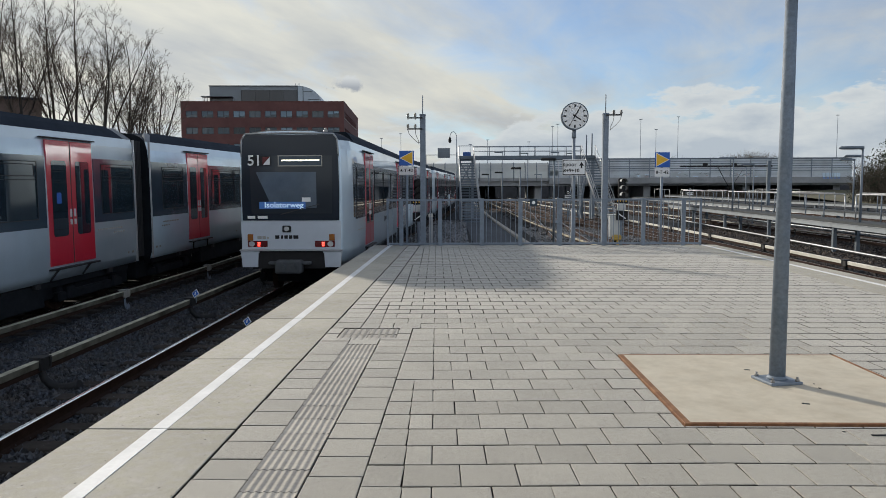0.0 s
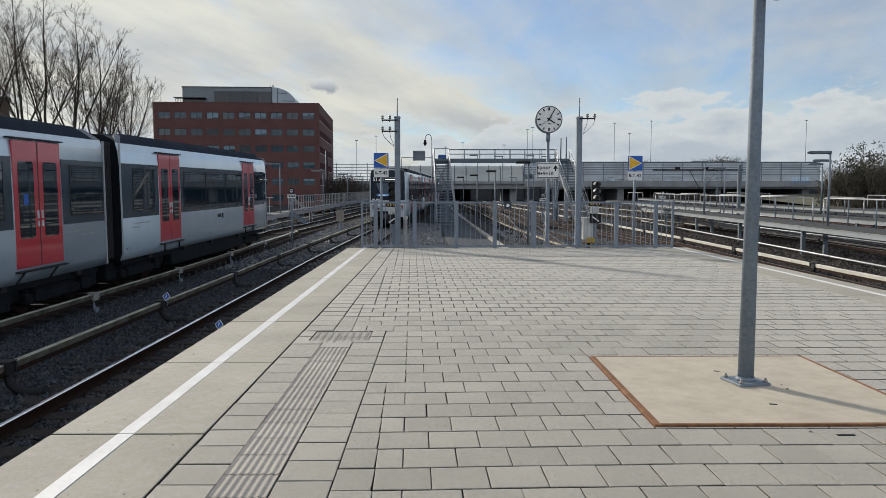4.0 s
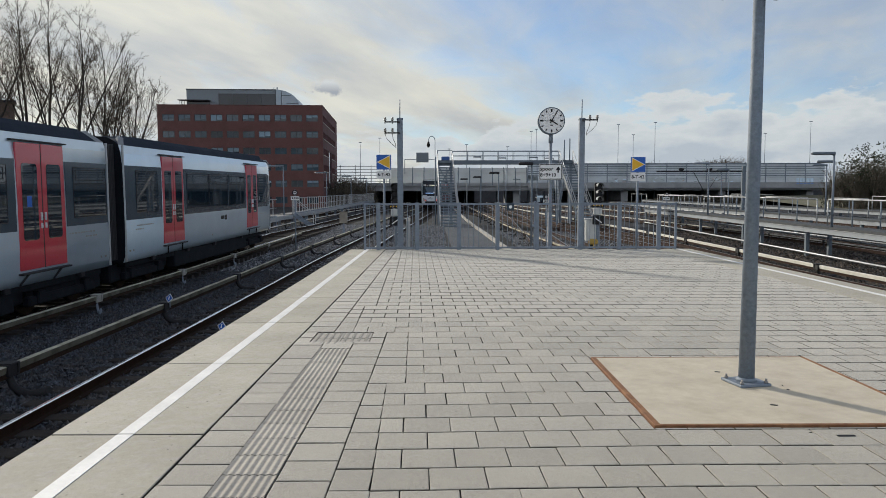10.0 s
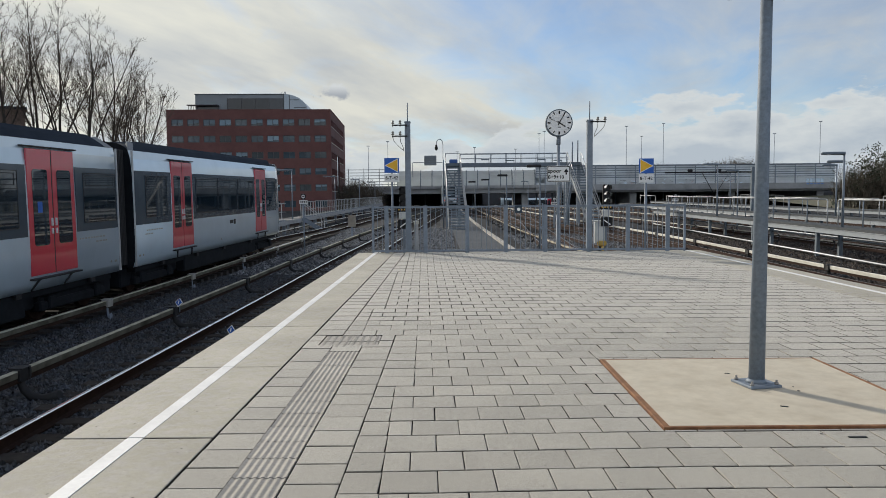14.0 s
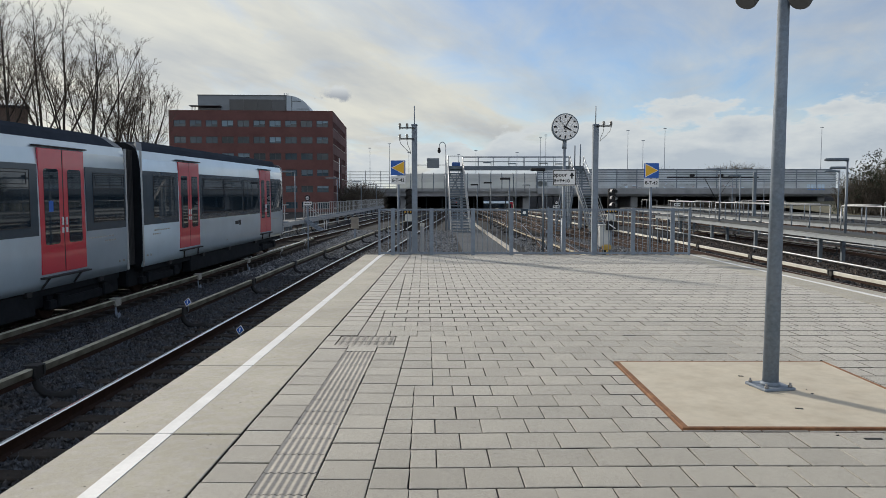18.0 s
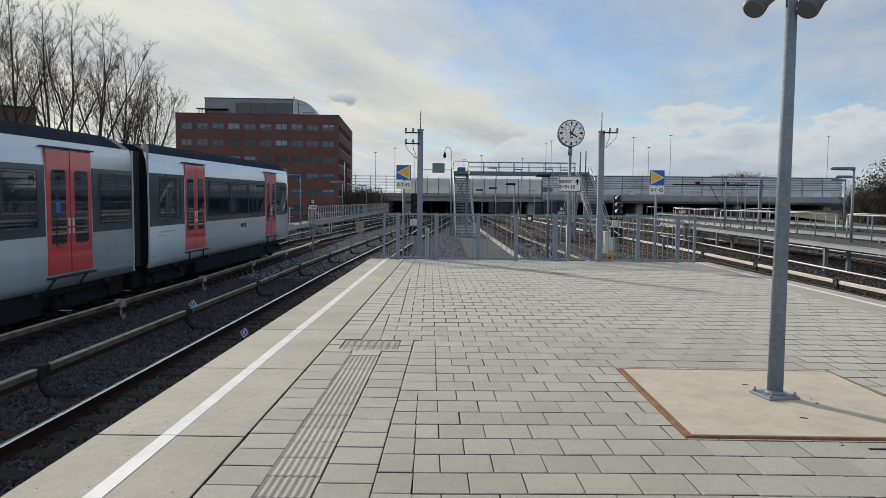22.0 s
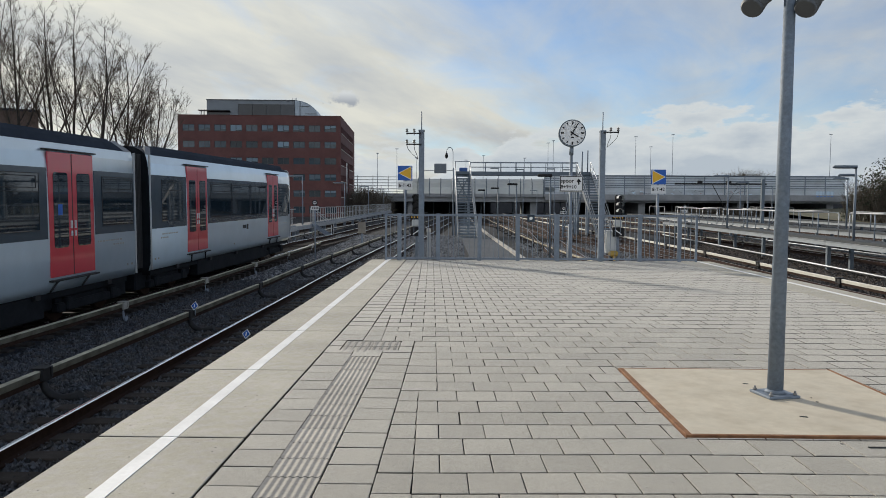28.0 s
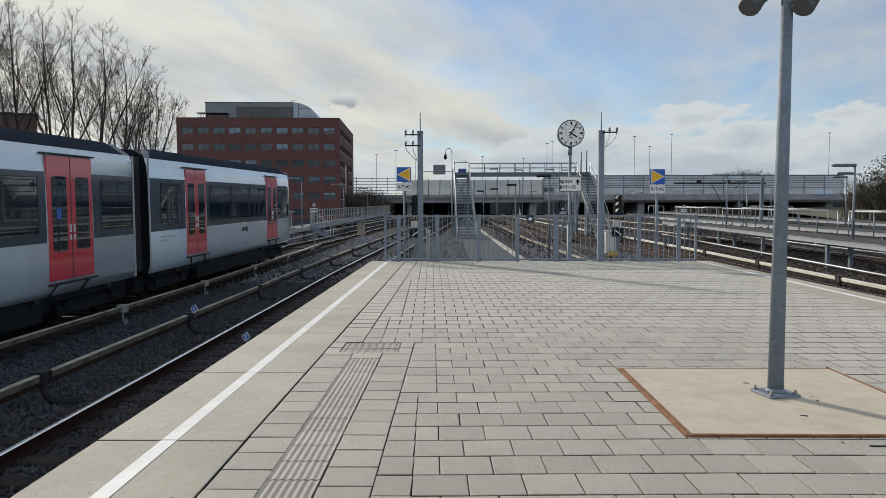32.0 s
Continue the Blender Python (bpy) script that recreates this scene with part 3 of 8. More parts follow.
def bar(bm, p, q, w, h, mi=0):
    """A square bar from p to q, w wide across, h deep."""
    p, q = Vector(p), Vector(q)
    d = (q - p).normalized()
    side = d.cross(Vector((0, 0, 1)) if abs(d.z) < 0.95 else Vector((0, 1, 0))).normalized()
    up = side.cross(d)
    A = [bm.verts.new(p + side * w / 2 * i + up * h / 2 * j) for i, j in ((-1, -1), (1, -1), (1, 1), (-1, 1))]
    C = [bm.verts.new(q + side * w / 2 * i + up * h / 2 * j) for i, j in ((-1, -1), (1, -1), (1, 1), (-1, 1))]
    for i in range(4):
        j = (i + 1) % 4
        bm.faces.new((A[i], A[j], C[j], C[i])).material_index = mi
    bm.faces.new(A[::-1]).material_index = mi
    bm.faces.new(C).material_index = mi


def tube(bm, pts, r, n=8, mi=0):
    for a, b in zip(pts, pts[1:]):
        rod(bm, a, b, r, n=n, mi=mi)


def pipe(bm, pts, r, n=8, r_end=None):
    """One bent pipe along the points, with shared rings."""
    pts = [Vector(p) for p in pts]
    rings = []
    for i, p in enumerate(pts):
        d = (pts[min(i + 1, len(pts) - 1)] - pts[max(i - 1, 0)]).normalized()
        u = d.cross(Vector((0, 1, 0))).normalized()
        v = d.cross(u)
        k = r if r_end is None else r_end + (r - r_end) * i / (len(pts) - 1)
        rings.append([bm.verts.new(p + (u * math.cos(2 * math.pi * j / n) + v * math.sin(2 * math.pi * j / n)) * k) for j in range(n)])
    for a, b in zip(rings, rings[1:]):
        for j in range(n):
            bm.faces.new((a[j], a[(j + 1) % n], b[(j + 1) % n], b[j])).smooth = True
    bm.faces.new(rings[0]); bm.faces.new(rings[-1][::-1])


def one(fn, *a, **k):
    bm = bm_new()
    fn(bm, *a, **k)
    return bm


def words(name, text, size, mat, parent, m, label="", squeeze=1.0, thick=0.004):
    """Flat raised letters from the built-in font, as a mesh."""
    cu = bpy.data.curves.new(name, "FONT")
    cu.body = text
    cu.size = size
    cu.align_x, cu.align_y = "CENTER", "CENTER"
    cu.extrude = thick / 2
    cu.resolution_u = 3
    cu.offset = size * 0.016
    tmp = bpy.data.objects.new("tmp", cu)
    scene.collection.objects.link(tmp)
    me = bpy.data.meshes.new_from_object(tmp.evaluated_get(bpy.context.evaluated_depsgraph_get()))
    bpy.data.objects.remove(tmp)
    me.transform(Matrix.Diagonal((squeeze, 1, 1, 1)))
    me.materials.clear()
    me.materials.append(mat)
    ob = new(name, me)
    ob.parent = parent
    ob.matrix_basis = m
    if label:
        tagged(ob, label)
    return ob


def prism(bm, outline, h, mi=0, m=None):
    """An upright prism over a flat outline of (x, y), h thick along z."""
    lo = [bm.verts.new((m or Matrix()) @ Vector((x, y, 0))) for x, y in outline]
    hi = [bm.verts.new((m or Matrix()) @ Vector((x, y, h))) for x, y in outline]
    n = len(lo)
    bm.faces.new(lo[::-1]).material_index = mi
    bm.faces.new(hi).material_index = mi
    for i in range(n):
        j = (i + 1) % n
        bm.faces.new((lo[i], lo[j], hi[j], hi[i])).material_index = mi

# ---- ground and platform ----
RAIL_Z = -1.0          # rail heads, below the platform's top at 0
BED_Z = -1.2           # ballast
EDGE_L, EDGE_R = -2.36, 7.04


def gz(y):
    """The yard rises gently beyond the platform's end."""
    return 0.0072 * min(max(0.0, y - 22.0), 120.0)


Y0, Y1 = -14.0, 20.75  # platform's ends


LOW = 2.3             # drop of the ground beyond the viaduct


def ground():
    bm = bm_new()
    xs = [-3000, -300, -60, -30, -12, 0, 12, 30, 60, 120, 300, 3000]
    ys = [-3000, -300, -40, 0, 22, 40, 80, 142, 177, 180, 300, 1000, 4000]
    g = [[bm.verts.new((x, y, BED_Z + gz(y) - (LOW if y > 178 else 0.0))) for x in xs] for y in ys]
    for j in range(len(ys) - 1):
        for i in range(len(xs) - 1):
            bm.faces.new((g[j][i], g[j][i + 1], g[j + 1][i + 1], g[j + 1][i]))
    tagged(part("ground", bm, M["ballast"]), "dark grey ballast ground of the rail yard", "ground", kind="structure")


ground()
platform = tagged(new("platform"), "paved concrete metro platform with pale edge slabs", "platform", kind="structure")
bm = bm_new()
box(bm, (EDGE_L + 0.25, Y0, BED_Z - 0.3), (EDGE_R - 0.25, Y1 - 0.1, -0.10))
part("platform_wall", bm, M["concrete"], platform, "weathered concrete platform wall")
bm = bm_new()
box(bm, (EDGE_L + 0.945, Y0, -0.098), (EDGE_R - 0.98, Y1 - 0.02, -0.03))
part("paving_bed", bm, M["joint"], platform, "dark sand in the paving joints")

# the yard path beyond the fence with its pale kerb
bm = bm_new()
for (ya, xa, wa), (yb, xb, wb) in zip(((22, 2.45, 1.3), (34, 1.95, 1.2), (60, 1.5, 1.1), (95, 1.4, 0.8)), ((34, 1.95, 1.2), (60, 1.5, 1.1), (95, 1.4, 0.8), (130, 1.6, 0.6))):
    v = [bm.verts.new(c) for c in ((xa - wa, ya, BED_Z + gz(ya) + 0.03), (xa + wa, ya, BED_Z + gz(ya) + 0.03), (xb + wb, yb, BED_Z + gz(yb) + 0.03), (xb - wb, yb, BED_Z + gz(yb) + 0.03))]
    w = [bm.verts.new((c.co.x, c.co.y, c.co.z - 0.13)) for c in v]
    bm.faces.new(v)
    for i in range(4):
        bm.faces.new((w[i], w[(i + 1) % 4], v[(i + 1) % 4], v[i]))
tagged(part("pavement_path", bm, M["path"]), "grey asphalt path between the yard tracks", "path", kind="structure")
bm = bm_new()
for (ya, xa), (yb, xb) in zip(((22, 3.9), (34, 3.25), (60, 2.7), (95, 2.3)), ((34, 3.25), (60, 2.7), (95, 2.3), (130, 2.3))):
    bar(bm, (xa, ya, BED_Z + gz(ya) + 0.06), (xb, yb, BED_Z + gz(yb) + 0.06), 0.22, 0.2)
tagged(part("kerb", bm, M["concrete"]), "pale concrete kerb beside the yard path", "kerb", kind="structure")

# ---- tracks ----
def smooth_line(knots, ya=-14, yb=260):
    """A smooth way x(y) through knots of (y, x)."""
    ys = np.arange(ya - 20, yb + 21, 1.0)
    xs = np.interp(ys, [k[0] for k in knots], [k[1] for k in knots])
    k = np.hanning(19); k /= k.sum()
    pad = np.concatenate([np.full(9, xs[0]), xs, np.full(9, xs[-1])])
    xs = np.convolve(pad, k, "valid")
    return lambda y: float(np.interp(y, ys, xs))


def sweep(bm, fx, ya, yb, profile, step=4.0, off=0.0, z=0.0, mi=0, top=None, lift=None):
    """A closed profile of (x, z) carried along the way x(y) + off."""
    n = max(2, int((yb - ya) / step) + 1)
    rings = []
    for y in np.linspace(ya, yb, n):
        x = fx(y) + off
        zz = z + gz(y) + (lift(y) if lift else 0.0)
        rings.append([bm.verts.new((x + px, y, zz + pz)) for px, pz in profile])
    for a, b in zip(rings, rings[1:]):
        for i in range(len(profile)):
            j = (i + 1) % len(profile)
            f = bm.faces.new((a[i], a[j], b[j], b[i]))
            f.material_index = top[1] if top and i in top[0] else mi
    bm.faces.new(rings[0][::-1]).material_index = mi
    bm.faces.new(rings[-1]).material_index = mi


RAIL = [(-0.07, -0.17), (0.07, -0.17), (0.07, -0.15), (0.012, -0.13), (0.012, -0.045), (0.036, -0.035), (0.036, -0.008), (0.018, 0.0), (-0.018, 0.0), (-0.036, -0.008), (-0.036, -0.035), (-0.012, -0.045), (-0.012, -0.13), (-0.07, -0.15)]
COVER = [(-0.032, -0.10), (0.032, -0.10), (0.043, -0.012), (0.034, 0.0), (-0.034, 0.0), (-0.043, -0.012)]

T1 = smooth_line([(-20, -3.93), (26, -3.93), (43, -3.40), (66, -2.40), (98, -0.95), (130, 0.45), (260, 3.5)])
T2 = smooth_line([(-20, -10.39), (35, -8.79), (60, -8.75), (100, -7.3), (140, -4.2), (260, 0)])
T2_RAIL = smooth_line([(-20, -9.25), (60, -9.25), (100, -7.4), (140, -4.2), (260, 0)])
T3 = smooth_line([(-20, 8.6), (16, 8.55), (32, 6.9), (50, 6.2), (90, 5.9), (150, 4.8), (260, 4.0)])
T4 = smooth_line([(-20, 11.25), (40, 11.15), (55, 10.6), (80, 9.4), (110, 8.4), (260, 6.4)])
T5 = smooth_line([(-20, 19.6), (40, 19.8), (70, 17.5), (110, 13.5), (260, 9.5)])
T6 = smooth_line([(-20, 25.0), (60, 25.2), (110, 20.0), (260, 14)])
T7 = smooth_line([(-20, 30.5), (70, 30.5), (130, 25.5), (260, 19)])
T0 = smooth_line([(-20, -14.8), (70, -14.6), (120, -10.5), (260, -4)])


_b = bm_new()
box(_b, (-1.3, -0.12, -0.1), (1.3, 0.12, 0.052), 0.01)
SLEEPER = mesh_of("sleeper", _b, M["sleeper"])


def parked_rise(y):
    """The parked train's track climbs a little earlier than the rest of the yard."""
    return max(0.0, 0.0118 * min(max(0.0, y - 14.0), 24.0) * (1 - min(1.0, max(0.0, (y - 42.0) / 25.0))) - gz(y) * (1.0 if y < 42 else 0.5))


def track(fx, ya, yb, label, sleepers=True, single=None, lift=None, web="rail_brown_lit"):
    t = thing("railway_track", Matrix(), label, "railway track", "yard tracks")
    for s in (-1, 1):
        bm = bm_new()
        sweep(bm, fx, ya, yb, RAIL, 3.0, s * 0.7525, RAIL_Z, 0, ((6, 7, 8) if web == "rail_web" else (7,), 1), lift)
        part("rail", bm, [M[web], M["rail_top" if web == "rail_web" else "rail_dull"]], t)
    if sleepers:
        bm = bm_new()
        for y in np.arange(ya, yb, 0.62):
            x = fx(y)
            if single and single[0] < y < single[1]:
                o = part("sleeper", SLEEPER, None, t)
                o.matrix_basis = Matrix.Translation((x, y, BED_Z + gz(y)))
                continue
            up = lift(y) if lift else 0.0
            box(bm, (x - 1.3, y - 0.12, BED_Z + gz(y) - 0.1), (x + 1.3, y + 0.12, BED_Z + gz(y) + 0.035 + up))
        part("sleeper_bed", bm, M["sleeper"], t, "row of dark wooden sleepers", kind="stuff")
    return t


track(T1, -12, 170, "track with worn rails on dark sleepers beside the platform", single=(4, 45), web="rail_web")
track(T2, -12, 170, "track under the parked metro train", lift=parked_rise, web="rail_web")
track(T3, -12, 170, "track along the far platform edge with rusty rails")
track(T4, -12, 170, "yard track with rusty rails and brown sleepers", single=(18, 50))
track(T5, -12, 170, "yard track with brown sleepers beyond the walkway")
track(T6, -12, 170, "yard track with rusty rails far across the yard", False)
track(T7, -12, 170, "yard track with rusty rails far across the yard", False)
track(T0, 20, 170, "yard track under the long walkway")


def bracket_mesh(mat):
    """A cast foot that curves up from the ballast to hold the conductor rail."""
    bm = bm_new()
    pts = [(0.52, 0, -0.36), (0.40, 0, -0.40), (0.26, 0, -0.41), (0.13, 0, -0.37), (0.04, 0, -0.29), (0.0, 0, -0.20), (0.0, 0, -0.10)]
    pipe(bm, pts, 0.048, 8, 0.075)
    return mesh_of("bracket", bm, M[mat])


BRACKET = bracket_mesh("bracket")
PALE_BRACKET = bracket_mesh("galv")
_b = bm_new()
box(_b, (-0.09, -0.13, -0.15), (0.09, 0.13, 0.012), 0.012)
box(_b, (-0.14, -0.11, 0.013), (0.11, 0.11, 0.03), 0.006)
box(_b, (-0.11, 0.06, -0.12), (0.11, 0.11, 0.012), 0.006)
CLAMP = mesh_of("clamp", _b.copy(), M["bracket"])
PALE_CLAMP = mesh_of("clamp", _b, M["insul"])


def third_rail(fx, off, ya, yb, mat, label, z=-0.76, gap=5.55, first=0.0, side=1, k=1.0, pale=False, dark=False):
    t = thing("third_rail", Matrix(), label, "third rail", "third rails")
    bm = bm_new()
    # dark: the cover's sides get a darker colour than its top
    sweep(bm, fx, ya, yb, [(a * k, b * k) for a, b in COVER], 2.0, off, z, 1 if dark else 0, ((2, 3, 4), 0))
    part("cover", bm, [mat, M["cover_side"]], t)
    bm = bm_new()
    sweep(bm, fx, ya, yb, [(-0.03 * k, -0.17 * k), (0.03 * k, -0.17 * k), (0.03 * k, -0.111 * k), (-0.03 * k, -0.111 * k)], 2.0, off, z)
    part("conductor", bm, M["rail_web"], t, "rusty steel conductor rail")
    y = ya + first
    while y < yb:
        b = part("bracket", PALE_BRACKET if pale else BRACKET, None, t)
        b.matrix_basis = Matrix.Translation((fx(y) + off, y, z + gz(y))) @ pose(0, 0, 0, 0, 0, 0 if side > 0 else 180) @ Matrix.Diagonal((0.15 if pale else k, k, 1, 1))
        c = part("clamp", PALE_CLAMP if pale else CLAMP, None, t)
        c.matrix_basis = Matrix.Translation((fx(y) + off, y, z + gz(y))) @ Matrix.Diagonal((0.8 * k, k, k, 1))
        y += gap
    return t


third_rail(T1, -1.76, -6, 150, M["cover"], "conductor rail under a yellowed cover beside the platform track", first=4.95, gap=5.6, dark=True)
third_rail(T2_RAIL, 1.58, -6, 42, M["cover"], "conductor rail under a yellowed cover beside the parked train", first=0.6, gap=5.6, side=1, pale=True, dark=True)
third_rail(T3, -1.55, 24, 140, M["cover_old"], "conductor rail with a yellowed cover curving through the yard", side=-1, gap=3.6, k=0.7)
third_rail(T4, 1.05, -6, 140, M["cover_white"], "conductor rail with a pale cover on box clamps", first=4.89, gap=6.24, k=1.1)
third_rail(T5, -1.62, -6, 140, M["cover_white"], "conductor rail with a pale cover beyond the walkway", first=2.0, side=-1, k=0.6)
third_rail(T6, -1.62, 10, 140, M["cover_white"], "conductor rail with a pale cover across the yard", k=0.7)
third_rail(T2_RAIL, -1.62, 42, 150, M["cover_white"], "pale conductor rail beyond the parked train", k=0.7)
third_rail(T0, 1.62, 30, 150, M["cover_white"], "pale conductor rail under the long walkway", k=0.7)


def stones(name, n, zones, size, label, mat="stone"):
    """Loose ballast stones as low heaps of small uneven octahedra."""
    rng = np.random.default_rng(7)
    V, F = [], []
    unit = np.array([(1, 0, 0), (-1, 0, 0), (0, 1, 0), (0, -1, 0), (0, 0, 1), (0, 0, -1)], float)
    tri = np.array([(0, 2, 4), (2, 1, 4), (1, 3, 4), (3, 0, 4), (2, 0, 5), (1, 2, 5), (3, 1, 5), (0, 3, 5)])
    k = 0
    for x0, x1, y0, y1, share in zones:
        m = int(n * share)
        c = np.stack([rng.uniform(x0, x1, m), rng.uniform(y0, y1, m), BED_Z + rng.uniform(-0.01, 0.03, m)], 1)
        c[:, 2] += 0.0072 * np.maximum(0, c[:, 1] - 22)
        s = rng.uniform(0.6, 1.4, (m, 1, 3)) * size
        v = unit[None] * s * rng.uniform(0.7, 1.25, (m, 6, 1)) + rng.normal(0, size * 0.18, (m, 6, 3))
        a = rng.uniform(0, 6.28, m)
        ca, sa = np.cos(a)[:, None], np.sin(a)[:, None]
        v = np.stack([v[..., 0] * ca - v[..., 1] * sa, v[..., 0] * sa + v[..., 1] * ca, v[..., 2]], -1)
        V.append((v + c[:, None]).reshape(-1, 3))
        F.append((tri[None] + (np.arange(m) * 6 + k)[:, None, None]).reshape(-1, 3))
        k += m * 6
    V, F = np.concatenate(V), np.concatenate(F)
    me = bpy.data.meshes.new(name)
    me.from_pydata(V.tolist(), [], F.tolist())
    me.materials.append(M[mat])
    tagged(new(name, me), label, "ballast", kind="stuff")


stones("ballast_stones", 110000, ((-7.9, -2.3, 4.5, 14, 0.36), (-8.0, -2.2, 14, 26, 0.28), (-7.6, -2.5, 26, 40, 0.14), (-2.0, 1.05, 21.2, 36, 0.15)), 0.028, "loose dark grey crushed stone between the rails")
stones("yard_gravel", 40000, ((-7.6, 0.45, 26, 60, 0.48), (-12, -7.5, 36, 60, 0.17), (4.0, 10.5, 21, 50, 0.35)), 0.055, "loose grey gravel among the yard tracks", "stone_yard")
stones("brown_gravel", 46000, ((7.0, 13.0, 24, 60, 0.30), (9.0, 19.0, 14, 50, 0.42), (17.0, 36.0, 18, 75, 0.28)), 0.045, "loose rusty brown gravel among the yard tracks", "stone_brown")


def extra_track(knots, label):
    """A crossover that fans out of the yard throat."""
    track(smooth_line(knots), knots[0][0], knots[-1][0], label)


extra_track([(36, 10.9), (48, 9.6), (62, 7.4), (90, 4.0), (140, 2.2)], "crossover track with rusty rails in the yard throat")
extra_track([(26, 4.9), (45, 6.0), (70, 7.6), (110, 8.4)], "crossover track with rusty rails beside the yard path")

# ---- metro cars ----
CAR_L = 16.1           # from the cab's face to the joint
HALF = 1.34
PROFILE = [(1.27, -0.28), (1.33, -0.10), (1.345, 0.45), (1.345, 1.3), (1.335, 2.15), (1.305, 2.50), (1.25, 2.715), (1.15, 2.81), (0.98, 2.90), (0.6, 2.945), (0.0, 2.955)]


def shell(bm, stations, prof, mi_of):
    """A body of cross sections (y, narrowing, lowering)."""
    rings = []
    full = prof + [(-x, z) for x, z in reversed(prof[:-1])]
    for y, k, dz in stations:
        rings.append([bm.verts.new((x * k, y, z - (dz if z > 2.4 else 0))) for x, z in full])
    for a, b in zip(rings, rings[1:]):
        for i in range(len(full) - 1):
            f = bm.faces.new((a[i], a[i + 1], b[i + 1], b[i]))
            f.material_index = mi_of(min(i, len(full) - 2 - i))
            f.smooth = min(i, len(full) - 2 - i) < 5
        f = bm.faces.new((a[-1], a[0], b[0], b[-1]))
        f.material_index = 2
    bm.faces.new(rings[0][::-1]).material_index = 0
    bm.faces.new(rings[-1]).material_index = 2


def side_panel(bm, s, y0, y1, z0, z1, proud, thick=0.03, bev=0.0):
    """A panel on the side s = -1 or 1 of a car."""
    x = HALF + proud
    box(bm, (s * x - thick / 2 - (thick / 2) * s, y0, z0), (s * x + thick / 2 - (thick / 2) * s, y1, z1), bev)


